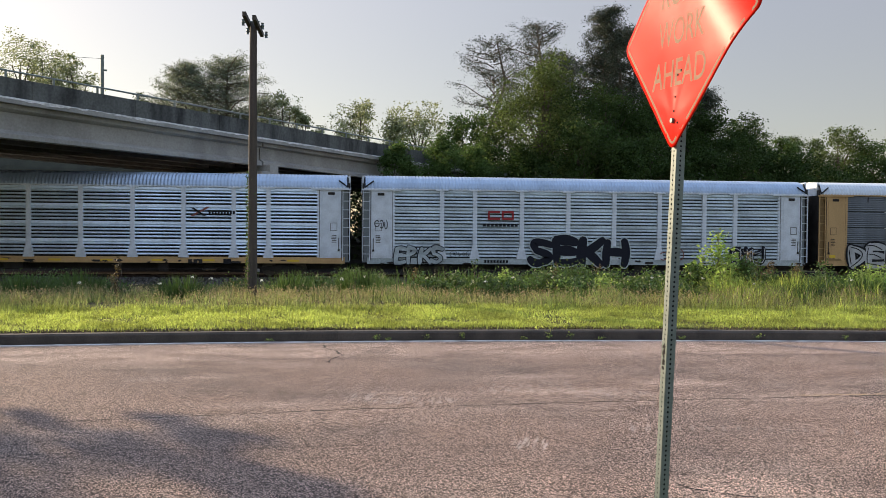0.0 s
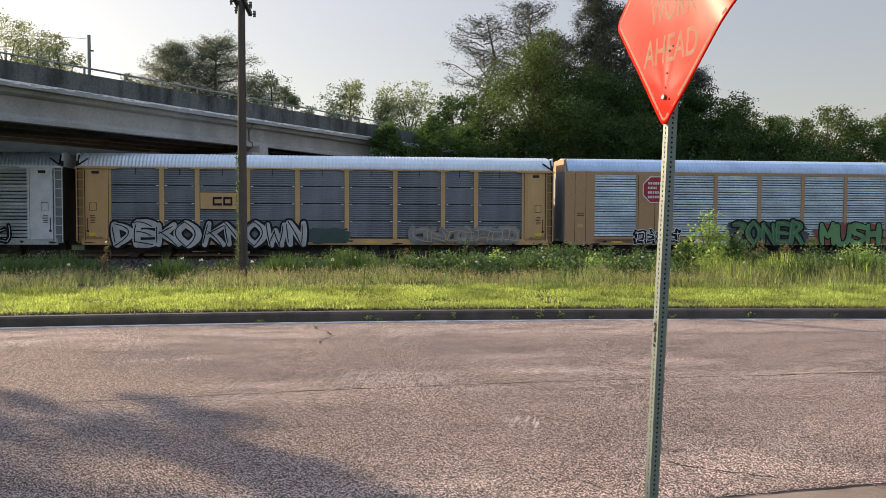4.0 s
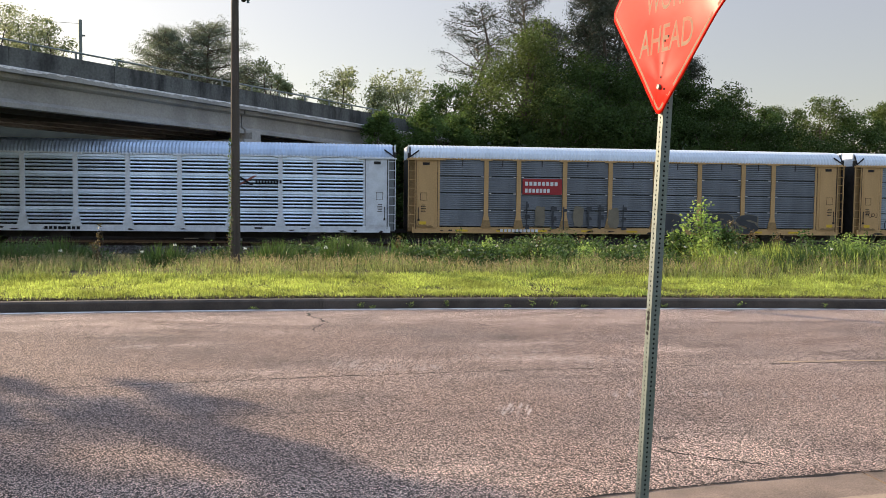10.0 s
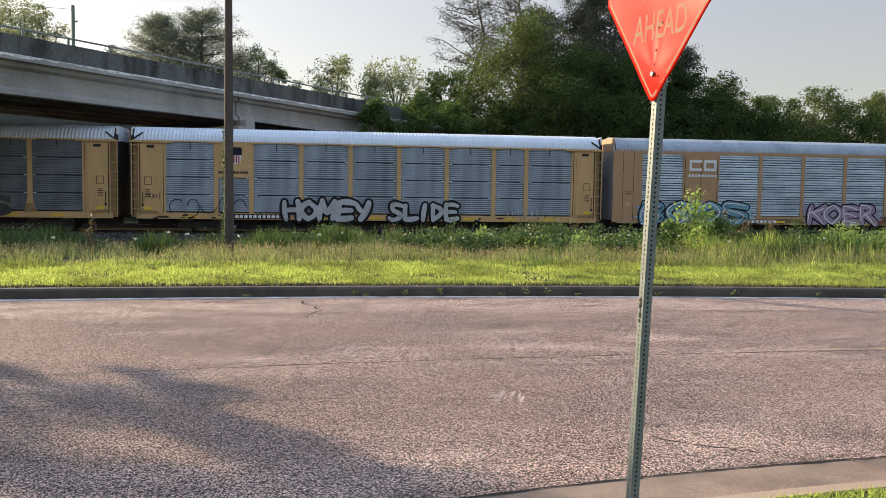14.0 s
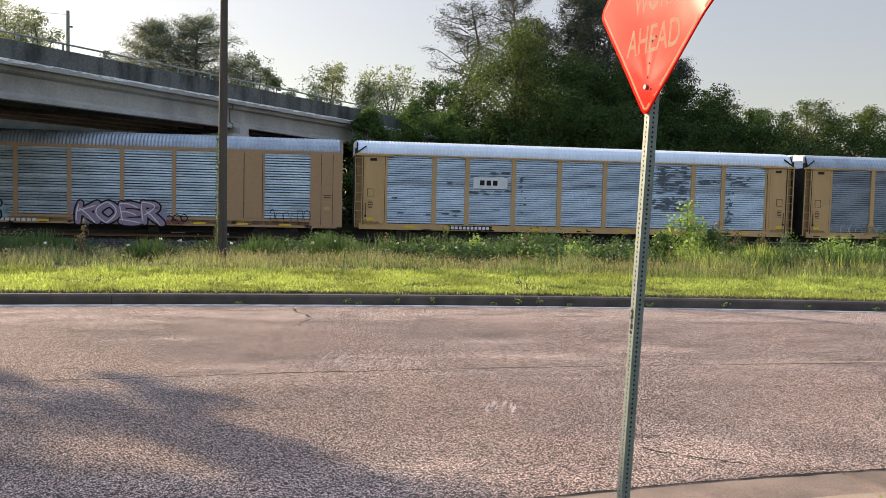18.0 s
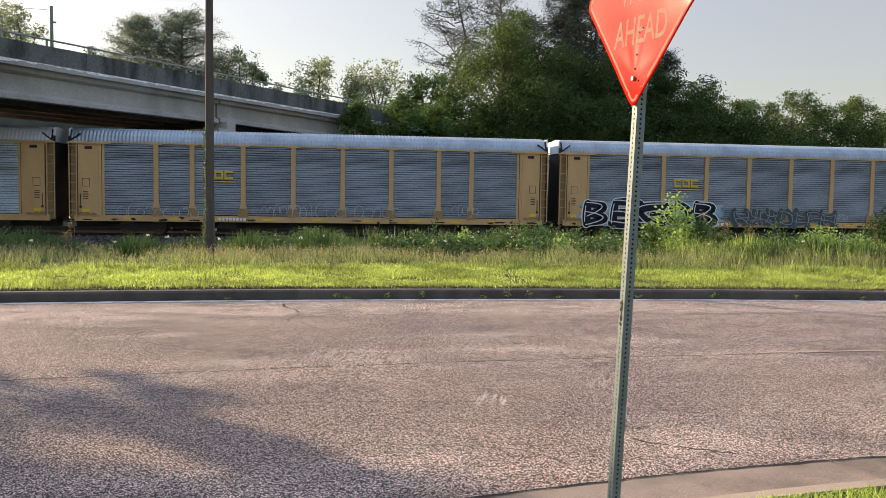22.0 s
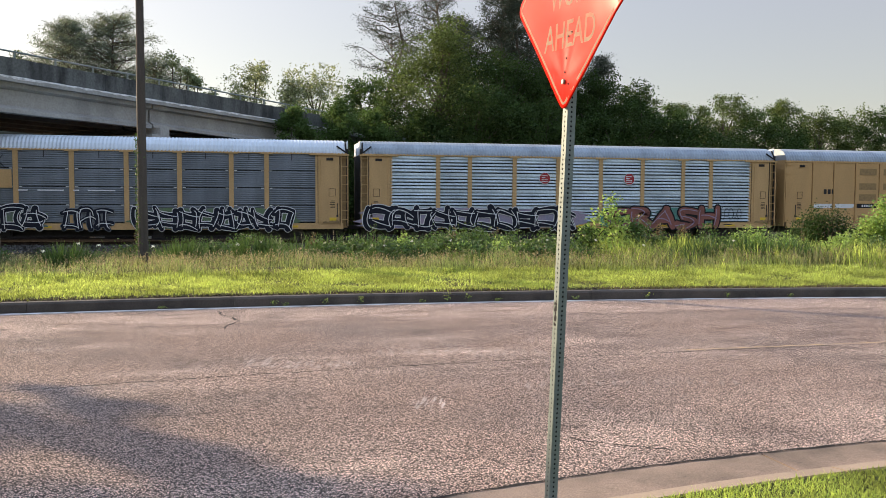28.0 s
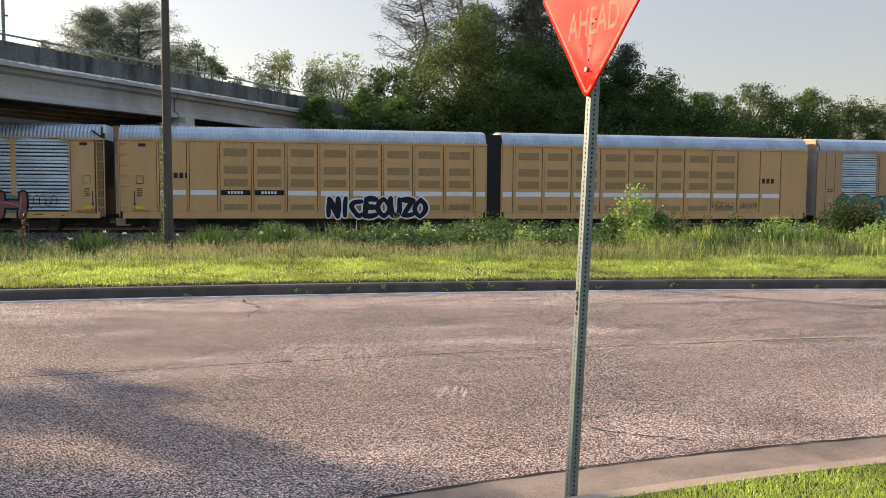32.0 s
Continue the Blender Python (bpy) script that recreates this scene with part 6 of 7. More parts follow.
            for nm, grow, mat, lift in (("graffiti_outline", 0.04, line, 0.0), ("graffiti_letter", 0.0, fill, -0.005)):
                me = text_mesh(ch, cw * (0.98 + grow * 1.6), dh * (1 + grow * 1.7), bold + (0.045 if grow else 0.0), shear)
                ob = part(nm, me, mat, car, label if not grow else "")
                ob.location = (cx - cw * grow * 0.8, y + lift - 0.0006 * (cx - x), z + dz - dh * grow * 0.85)
                ob.rotation_euler = (0, rnd.uniform(-0.05, 0.05) if not grow else 0.0, 0)
        cx += cw


def scrawl(car, x, z, w, h, mat, seed, label="thin illegible spray tag", thick=0.03, n=9):
    """A thin tag nobody can read: loops of a narrow stroke."""
    rnd = random.Random(seed)
    g = Geo()
    y = SIDE - 0.088
    for k in range(n):
        cx, cz = x + w * (k + 0.5) / n, z + h * (0.5 + rnd.uniform(-0.08, 0.08))
        rx, rz = w / n * rnd.uniform(0.35, 0.62), h * rnd.uniform(0.25, 0.48)
        a0, span = rnd.uniform(0, 6.28), rnd.uniform(3.0, 6.2)
        m = 12
        prev = None
        for j in range(m + 1):
            t = a0 + span * j / m
            c, s = math.cos(t), math.sin(t)
            p = (cx + rx * c, cz + rz * s)
            q = (cx + (rx - thick) * c, cz + (rz - thick) * s)
            if prev:
                g.face((prev[0][0], y, prev[0][1]), (p[0], y, p[1]), (q[0], y, q[1]), (prev[1][0], y, prev[1][1]))
            prev = (p, q)
    tagged(part("tag", g, mat, car), label, kind="stuff")


def spray_stroke(g, a, b, c, th, y):
    """A flat bent stroke of spray paint through three points in x and z, swelling in the middle, round at both ends."""
    left, right = [], []
    n = 12
    for j in range(n + 1):
        t = j / n
        p = [(1 - t) ** 2 * a[i] + 2 * t * (1 - t) * b[i] + t * t * c[i] for i in (0, 1)]
        d = [2 * (1 - t) * (b[i] - a[i]) + 2 * t * (c[i] - b[i]) for i in (0, 1)]
        q = math.hypot(*d) or 1.0
        w = th / 2 * (0.88 + 0.2 * math.sin(math.pi * t))
        nx, nz = -d[1] / q * w, d[0] / q * w
        left.append((p[0] + nx, y, p[1] + nz))
        right.append((p[0] - nx, y, p[1] - nz))
        if j in (0, n):
            s = -1 if j == 0 else 1
            cap = [left[-1]]
            for k in range(1, 5):
                w = math.pi * k / 5
                cap.append((p[0] + nx * math.cos(w) + s * nz * math.sin(w), y, p[1] + nz * math.cos(w) - s * nx * math.sin(w)))
            cap.append(right[-1])
            g.face(*(cap if s < 0 else cap[::-1]))
    for k in range(n):
        g.face(left[k], right[k], right[k + 1], left[k + 1])


def cloud(car, x, z, w, h, mat, seed, lift=0.0, label=""):
    """A ragged patch of sprayed ground colour behind letters."""
    rnd = random.Random(seed)
    n, pts = 64, []
    for k in range(n):
        t = 2 * math.pi * k / n
        c, q = math.cos(t), math.sin(t)
        rr = 1 + 0.16 * noise.noise((c * 4, q * 4, seed)) + 0.06 * rnd.uniform(-1, 1)
        pts.append((x + w / 2 + abs(c) ** 0.4 * math.copysign(1, c) * rr * w / 2, SIDE - 0.072 - lift, z + h / 2 + abs(q) ** 0.55 * math.copysign(1, q) * rr * h / 2))
    g = Geo()
    mid = (x + w / 2, SIDE - 0.072 - lift, z + h / 2)
    for k in range(n):
        g.face(mid, pts[k], pts[(k + 1) % n])
    part("paint_cloud", g, mat, car, label)


def blobs(car, x, z, w, h, n, fill, line, seed, label, inner=None):
    """A wild piece of spray paint that spells nothing: bent strokes, each group with an outline and thin lights."""
    rnd = random.Random(seed)
    y = SIDE - 0.082
    for k in range(n):
        x0, cw = x + w * k / n, w / n
        out, body, light = Geo(), Geo(), Geo()
        for q in range(4):
            u0 = (0.12, 0.85, 0.5, 0.3)[q] + rnd.uniform(-0.12, 0.12)
            up = q % 2 == 0
            a = (x0 + cw * u0, z + h * rnd.uniform(0.02, 0.15))
            c = (x0 + cw * (u0 + rnd.uniform(-0.3, 0.3)), z + h * rnd.uniform(0.8, 1.0))
            if q > 1:
                zz = z + h * (0.25 if q == 2 else 0.75) + rnd.uniform(-0.1, 0.1) * h
                a, c = (x0 + cw * 0.05, zz), (x0 + cw * rnd.uniform(0.8, 1.1), zz + rnd.uniform(-0.2, 0.2) * h)
            b = ((a[0] + c[0]) / 2 + rnd.uniform(-0.4, 0.4) * cw, (a[1] + c[1]) / 2 + rnd.uniform(-0.3, 0.3) * h)
            th = min(cw, h) * rnd.uniform(0.22, 0.38)
            spray_stroke(out, a, b, c, th + 0.09, y - 0.0006 * (4 * k + q))
            spray_stroke(body, a, b, c, th, y - 0.022 - 0.0006 * (4 * k + q))
            o = th * 0.22
            spray_stroke(light, (a[0] + o, a[1] + o), (b[0] + o, b[1] + o), (c[0] + o, c[1] - o), 0.045, y - 0.044 - 0.0006 * (4 * k + q))
        tagged(part("graffiti_outline", out, line, car), kind="stuff")
        part("graffiti_shape", body, fill, car, label)
        tagged(part("graffiti_highlight", light, inner or line, car), kind="stuff")


# strokes of the letters that can be read in the spray paint, each a bend through three points of a unit box
BAR = ((0.15, 0.0), (0.10, 0.5), (0.15, 1.0))
BAR2 = ((0.88, 0.0), (0.94, 0.5), (0.86, 1.0))
MID = ((0.15, 0.5), (0.5, 0.56), (0.85, 0.5))
HEAD, FOOT = ((0.12, 0.95), (0.5, 1.03), (0.92, 0.92)), ((0.12, 0.05), (0.5, -0.03), (0.95, 0.09))
BOWL, LOOP = ((0.15, 0.97), (1.25, 0.9), (0.2, 0.5)), ((0.15, 0.5), (1.35, 0.3), (0.15, 0.03))
CURVE = ((0.9, 0.88), (-0.7, 0.9), (0.55, 0.02))
STROKES = {
    "A": (((0.05, 0.0), (0.35, 0.5), (0.5, 1.0)), ((0.95, 0.0), (0.75, 0.5), (0.5, 1.0)), ((0.25, 0.35), (0.5, 0.4), (0.78, 0.35))),
    "B": (BAR, BOWL, LOOP), "C": (CURVE, ((0.4, 0.04), (0.7, -0.02), (0.95, 0.15))),
    "D": (BAR, ((0.15, 0.97), (1.5, 0.7), (0.15, 0.03))), "E": (BAR, HEAD, MID, FOOT),
    "F": (BAR, HEAD, MID), "G": (CURVE, FOOT, ((0.9, 0.08), (0.95, 0.3), (0.55, 0.45))), "H": (BAR, BAR2, MID),
    "I": (((0.5, 0.0), (0.45, 0.5), (0.5, 1.0)),), "K": (BAR, ((0.2, 0.45), (0.5, 0.6), (0.92, 1.0)), ((0.3, 0.55), (0.6, 0.4), (1.0, 0.0))),
    "L": (BAR, FOOT), "M": (BAR, BAR2, ((0.15, 1.0), (0.3, 0.5), (0.5, 0.35)), ((0.86, 1.0), (0.7, 0.5), (0.5, 0.35))),
    "N": (BAR, BAR2, ((0.15, 1.0), (0.5, 0.55), (0.88, 0.0))), "O": (((0.5, 1.0), (-0.4, 0.5), (0.5, 0.0)), ((0.5, 1.0), (1.4, 0.5), (0.5, 0.0))),
    "P": (BAR, BOWL), "R": (BAR, BOWL, ((0.35, 0.5), (0.6, 0.35), (0.98, 0.0))),
    "S": (((0.92, 0.86), (-0.2, 1.2), (0.3, 0.56)), ((0.3, 0.56), (1.3, 0.3), (0.5, 0.02)), ((0.5, 0.02), (0.25, -0.02), (0.05, 0.16))),
    "U": (((0.14, 1.0), (0.05, -0.1), (0.5, 0.03)), ((0.88, 1.0), (0.98, -0.1), (0.5, 0.03))),
    "W": (((0.05, 1.0), (0.12, 0.4), (0.25, 0.0)), ((0.25, 0.0), (0.4, 0.3), (0.5, 0.7)), ((0.5, 0.7), (0.6, 0.3), (0.75, 0.0)), ((0.75, 0.0), (0.9, 0.4), (0.97, 1.0))),
    "Y": (((0.08, 1.0), (0.3, 0.65), (0.5, 0.5)), ((0.94, 1.0), (0.8, 0.5), (0.4, 0.0))),
    "Z": (HEAD, FOOT, ((0.9, 0.92), (0.5, 0.5), (0.12, 0.06))),
}


def graffiti(car, body, x, z, w, h, fill, line, label, bold=0.26, back=None, light=None, rim=0.12):
    """Spray-painted letters of thick bent strokes that overlap, with an outline and thin lights, on a cloud of paint."""
    rnd = random.Random(sum(map(ord, body)) + int(w * 100))
    y = SIDE - 0.082
    if back:
        cloud(car, x - 0.25, z - 0.05, w + 0.5, h * 0.92, back, len(body) + int(w * 10))
    z, h = z + 0.06, h * 0.80
    unit = w / len(body)
    for k, ch in enumerate(body):
        if ch == " ":
            continue
        x0, z0 = x + unit * k, z + h * rnd.uniform(-0.03, 0.03)
        cw, hh = unit * rnd.uniform(0.92, 1.06), h * rnd.uniform(0.92, 1.06)
        lean = rnd.uniform(-0.10, 0.16)
        out, shape, shine = Geo(), Geo(), Geo()
        th = min(unit, h) * bold
        for q, stroke in enumerate(STROKES[ch]):
            a, b, c = [(x0 + cw * (u + lean * (v - 0.5) + rnd.uniform(-0.05, 0.05)), z0 + hh * (v + rnd.uniform(-0.03, 0.03))) for u, v in stroke]
            t = th * rnd.uniform(0.85, 1.2)
            d = 0.0005 * (5 * k + q)
            spray_stroke(out, a, b, c, t + rim * 1.45, y - d)
            spray_stroke(shape, a, b, c, t, y - 0.018 - d)
            o = t * 0.26
            spray_stroke(shine, (a[0] - o, a[1] + o), (b[0] - o, b[1] + o), (c[0] - o, c[1] - o), 0.06, y - 0.036 - d)
        tagged(part("graffiti_outline", out, line, car), kind="stuff")
        part("graffiti_letter", shape, fill, car, label)
        if light:
            tagged(part("graffiti_highlight", shine, light, car), kind="stuff")


def blocks(car, x, z, w, h, n, seed, label):
    """Worn dark block strokes over faded tan patches, too worn to read."""
    rnd = random.Random(seed)
    for k in range(n):
        x0, bw = x + w * (k + rnd.uniform(0, 0.25)) / n, w / n * rnd.uniform(0.3, 0.5)
        z0, z1 = z + h * rnd.uniform(0, 0.08), z + h * rnd.uniform(0.8, 1)
        if k % 3 == 1:
            m, cx, cz = 18, x0 + bw / 2, z0 + h * 0.42
            ring = []
            for a in range(m):
                t = 2 * math.pi * a / m
                r = rnd.uniform(0.85, 1.1)
                ring.append((cx + bw * r * math.copysign(abs(math.cos(t)) ** 0.5, math.cos(t)), cz + h * 0.36 * r * math.copysign(abs(math.sin(t)) ** 0.5, math.sin(t))))
            part("graffiti_patch", Geo().prism(ring, SIDE - 0.080, SIDE - 0.076), "tan_spray", car, "faded tan patch of spray paint")
            continue
        stroke = Geo()
        stem = bw * rnd.uniform(0.28, 0.42)
        stroke.prism([(x0, z0), (x0 + stem, z0), (x0 + stem, z1), (x0, z1)], SIDE - 0.086, SIDE - 0.080)
        for level in (0.0, 0.38, 0.78):
            if rnd.random() < 0.85:
                a, b = x0 - bw * rnd.uniform(0, 0.3), x0 + bw * rnd.uniform(0.7, 1.15)
                q = z0 + (z1 - z0) * level
                t = h * rnd.uniform(0.09, 0.17)
                stroke.prism([(a, q), (b, q + 0.02), (b - 0.03, q + t), (a + 0.02, q + t)], SIDE - 0.0922, SIDE - 0.0865)
        part("graffiti_block", stroke, "grey_dark", car, label)


def scrapes(car, x, z, w, h, n, seed, mat="scrape", label="dark bare patches where paint has come off"):
    """Places where the paint has come off: many low ragged patches that gather in rows."""
    rnd = random.Random(seed)
    g = Geo()
    for k in range(n):
        cz = z + h * (rnd.randint(0, 5) + rnd.uniform(0.1, 0.9)) / 6
        cx, hw, hh = x + w * rnd.random(), rnd.uniform(0.08, 0.42) * min(1.0, w), rnd.uniform(0.025, 0.085)
        m = 14
        ring = []
        for j in range(m):
            t = 2 * math.pi * j / m
            r = rnd.uniform(0.6, 1.15)
            ring.append((cx + hw * r * math.cos(t), SIDE - 0.032 - 0.0002 * k, cz + hh * r * math.sin(t)))
        g.face(*ring)
    tagged(part("bare_patch" if mat == "scrape" else "dirt", g, mat, car), label, kind="stuff")


def underframe(car, L, grime="under"):
    part("centre_sill", Geo().box(0.5, L - 0.5, -0.5, 0.5, 0.40, 1.0, 0.03).box(2.0, L - 2.0, -1.2, 1.2, 0.85, 1.05), grime, car)
    for x in (-0.02, L - 0.62):
        part("coupler", Geo().box(x, x + 0.64, -0.12, 0.12, 0.72, 0.96, 0.03), "under", car)
    part("brake_rod", Geo().tube((6.2, -1.25, 0.42), (L - 6.2, -1.25, 0.40), 0.03, 0.03, 6).box(8.5, 9.6, -1.2, -0.7, 0.35, 0.8, 0.03).box(L - 11.5, L - 10.9, -1.25, -0.9, 0.3, 0.75, 0.03), "under", car)
    for x in (4.25, L - 4.25):
        bogie(car, x)


def rack_car(label, frame_mat, panel_mat, style, roof_mat, sill_mat, flare=True, flush=False, caps=True, end_mat=None, pleated=False):
    L = PITCH
    car = thing("autorack_car", Matrix.Identity(4), label, "rail car", "cars of the train")
    a, b = 0.36, L - 0.36
    # solid near-black box in place of the car's shaded inside
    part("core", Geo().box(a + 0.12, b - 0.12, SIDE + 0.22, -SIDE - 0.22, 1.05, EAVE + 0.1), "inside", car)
    for s in (0, 1):
        y0, y1 = (SIDE - 0.02, SIDE + 0.14) if not s else (-SIDE - 0.14, -SIDE + 0.02)
        part("side_sill", Geo().box(a + 0.3, b - 0.3, y0, y1, SILL0, SILL1 - 0.02), sill_mat, car)
        part("eave_rail", Geo().box(a + 0.1, b - 0.1, y0, y1, EAVE - 0.06, EAVE + 0.03), frame_mat, car)
    part("roof", roof_geo(b - a - 0.3), roof_mat, car).location = (a + 0.15, 0, 0)
    em = end_mat or frame_mat
    for turn in (0, 1):
        X = (lambda q: q) if not turn else (lambda q: L - q)
        if flush:
            P = [2.12, 4.98, 7.12, 9.99, 12.86, 15.74, 18.61, 21.48, 23.62, 26.48]
            z0, z1 = SILL1 + 0.12, EAVE - 0.16
            style = "close"
            piece("skirt", ("skirt",), lambda: Geo().box(a, b, SIDE - 0.02, SIDE + 0.1, SILL1 - 0.25, SILL1 + 0.12), frame_mat, car, X(0), 0, 0, turn)
            piece("top_band", ("top_band",), lambda: Geo().box(a, b, SIDE - 0.02, SIDE + 0.1, EAVE - 0.16, EAVE - 0.061), frame_mat, car, X(0), 0, 0, turn)
            for k in (0, 2, 3, 4, 5, 6, 8):
                x0, w = P[k] + 0.11, P[k + 1] - P[k] - 0.22
                piece("side_sheet", ("sheet", w, style, "f"), lambda: ribbed(w, z0, z1, style), panel_mat, car, X(x0), (SIDE + 0.05) * (-1 if turn else 1), 0, turn)
            for k in (1, 7):
                x0, w = P[k] - 0.11, P[k + 1] - P[k] + 0.22
                piece("plain_panel", ("plain", w), lambda: Geo().box(0, w, SIDE - 0.03, SIDE + 0.1, z0, z1).box(w / 2 - 0.02, w / 2 + 0.02, SIDE - 0.045, SIDE - 0.028, z0, z1), frame_mat, car, X(x0), 0, 0, turn)
                for sx in (0.12, w / 2, w - 0.12):
                    piece("panel_seam", ("plain_seam", round(sx, 2)), lambda: Geo().box(sx - 0.014, sx + 0.014, SIDE - 0.050, SIDE - 0.044, z0 + 0.03, z1 - 0.03), "under", car, X(x0), 0, 0, turn)
            for k in (3, 4, 5, 6):
                piece("post", ("slim",), lambda: Geo().box(-0.11, 0.11, SIDE - 0.035, SIDE + 0.1, z0, z1), frame_mat, car, X(P[k]), 0, 0, turn)
            for x0, x1 in ((a, P[0] + 0.11), (P[9] - 0.11, b)):
                w = x1 - x0
                piece("end_panel", ("flush_end", w), lambda: Geo().box(0, w, SIDE - 0.03, SIDE + 0.1, SILL1 - 0.3, EAVE - 0.061).box(0.05, 0.5, SIDE - 0.05, SIDE - 0.03, 1.3, 2.6), em, car, X(x0), 0, 0, turn)
                for sx in (0.62, 1.30):
                    piece("panel_seam", ("flush_seam", sx), lambda: Geo().box(sx, sx + 0.025, SIDE - 0.036, SIDE - 0.029, SILL1 - 0.2, EAVE - 0.1), "under", car, X(x0), 0, 0, turn)
                piece("warning_plate", ("warning_plate",), lambda: Geo().box(0.80, 1.15, SIDE - 0.036, SIDE - 0.029, 1.85, 2.05), "yellow", car, X(x0), 0, 0, turn)
                piece("notice_plate", ("notice_plate",), lambda: Geo().box(0.78, 1.2, SIDE - 0.036, SIDE - 0.029, 2.55, 2.60).box(0.78, 1.2, SIDE - 0.036, SIDE - 0.029, 2.68, 2.72), "under", car, X(x0), 0, 0, turn)
                piece("sill_corner", ("sill_corner", w), lambda: Geo().box(0.0, w, SIDE + 0.05, SIDE + 0.12, SILL0 - 0.05, SILL1 - 0.3), "under", car, X(x0), 0, 0, turn)
        else:
            for k in range(9):
                x0, w = POSTS[k] + 0.02, POSTS[k + 1] - POSTS[k] - 0.04
                piece("side_sheet", ("sheet", round(w, 2), style), lambda: ribbed(w, SILL1, EAVE - 0.07, style), panel_mat, car, X(x0), (SIDE + 0.04) * (-1 if turn else 1), 0, turn)
            if style == "dark":
                for k in range(9):
                    piece("panel_seam", ("drip",), lambda: Geo().box(-0.02, 0.02, SIDE - 0.004, SIDE + 0.03, EAVE - 0.45, EAVE - 0.08), "under", car, X((POSTS[k] + POSTS[k + 1]) / 2), 0, 0, turn)
                for k in range(1, 9):
                    for q in (1, 2, 3):
                        for d in (-0.245, 0.245):
                            # white bars painted as glints at the seams, on both sides of a post
                            piece("seam_clip", ("seam_clip",), glint_geo, "white", car, X(POSTS[k] + d), 0, SILL1 + (EAVE - 0.07 - SILL1) * q / 4, turn)
            if frame_mat == "yellow" and flare:
                for k in range(1, 9):
                    piece("post_foot", ("post_foot",), lambda: Geo().prism([(-0.305, SILL1 - 0.06), (0.305, SILL1 - 0.06), (0.275, SILL1 + 0.12), (0.20, SILL1 + 0.42), (-0.20, SILL1 + 0.42), (-0.275, SILL1 + 0.12)], SIDE - 0.066, SIDE - 0.061), "vent", car, X(POSTS[k]), 0, 0, turn)
            for k in range(1, 9):
                piece("post", ("post", flare, caps), lambda: post_geo(flare, caps), frame_mat, car, X(POSTS[k]), 0, 0, turn)
            for x0, x1 in ((a, POSTS[0] + 0.08), (POSTS[9] - 0.08, b)):
                if x0 > 5:
                    # the far end is the near end mirrored
                    w = x1 - x0
                    def mirrored(key, make, mat):
                        def m2():
                            g = make()
                            g.v = [(w - x, y, z) for x, y, z in g.v]
                            g.f = [tuple(reversed(f)) for f in g.f]
                            return g
                        return piece(key[0], key + ("m",), m2, mat, car, X(x0), 0, 0, turn)
                    mirrored(("end_panel", w), lambda: Geo().box(0.48, w, SIDE, SIDE + 0.12, SILL1 - 0.3, EAVE - 0.04), em)
                    # the same shade-coloured backing behind the far ladder
                    mirrored(("ladder_recess",), lambda: Geo().box(0.02, 0.48, SIDE + 0.16, SIDE + 0.2, SILL1 - 0.3, EAVE - 0.04), "grey_light" if em == "white_frame" else "vent")
                    mirrored(("door_leaf", w), lambda: Geo().box(0.52, w - 0.16, SIDE - 0.05, SIDE + 0.01, SILL1 - 0.05, EAVE - 0.22, 0.02).box(0.62, w - 0.3, SIDE - 0.07, SIDE - 0.045, SILL1 + 0.06, EAVE - 0.4, 0.02), em)
                    mirrored(("door_plate",), lambda: Geo().box(0.78, 1.12, SIDE - 0.078, SIDE - 0.066, 2.75, 3.15), "yellow" if em != "white_frame" else "white_frame")
                    mirrored(("door_rod",), lambda: Geo().box(0.485, 0.51, SIDE - 0.055, SIDE, 1.0, EAVE - 0.15), "under")
                    mirrored(("door_seam", w), lambda: Geo().box(w - 0.155, w - 0.13, SIDE - 0.004, SIDE, SILL1 - 0.05, EAVE - 0.13), "under")
                    mirrored(("top_plate", w), lambda: Geo().box(-0.05, w + 0.35, SIDE - 0.10, SIDE, EAVE - 0.12, EAVE - 0.03), em)
                    for nm, make, mat in door_marks(em):
                        mirrored((nm,), make, mat)
                    def rungs():
                        g = Geo()
                        for z in np.linspace(1.35, 5.0, 8):
                            g.box(0.03, 0.42, SIDE - 0.03, SIDE + 0.01, z - 0.02, z + 0.02)
                        return g.box(0.0, 0.05, SIDE - 0.05, SIDE + 0.02, 0.95, 5.15).box(0.40, 0.45, SIDE - 0.05, SIDE + 0.02, 0.95, 5.15)
                    mirrored(("ladder",), rungs, em)
                else:
                    w = x1 - x0
                    end_door(car, X(x0) if not turn else X(x0) - w, (X(x0) if not turn else X(x0) - w) + w, em, turn, L)
    for x in (a, b - 0.1):
        # plain doors take the underframe's dark colour in place of shade in the gap
        part("end_door", Geo().box(x, x + 0.1, SIDE + 0.05, -SIDE - 0.05, SILL1 - 0.2, EAVE + 0.3), "rubber" if flush else "under", car)
        part("roof_end_cap", Geo().prism([(x - 0.02, EAVE - 0.05), (x + 0.12, EAVE - 0.05), (x + 0.12, EAVE + 0.78), (x - 0.02, EAVE + 0.70)], SIDE + 0.25, -SIDE - 0.25), "white_frame" if not flush else em, car)
    if pleated:
        # folded steel end doors that bulge out between the corners
        n, front = 30, []
        for k in range(n + 1):
            q = -1 + 2 * k / n
            front.append((a - 0.03 - 0.42 * (1 - q ** 4) - 0.04 * (k % 2), (SIDE + 0.04) * -q))
        g = Geo()
        z0, z1 = SILL1 - 0.2, EAVE + 0.62
        for p, q in zip(front[:-1], front[1:]):
            g.face((p[0], p[1], z0), (p[0], p[1], z1), (q[0], q[1], z1), (q[0], q[1], z0))
        g.face(*[(x, y, z1) for x, y in front])
        part("folded_door", g, "rusty_steel", car, "rust-brown folded end door")
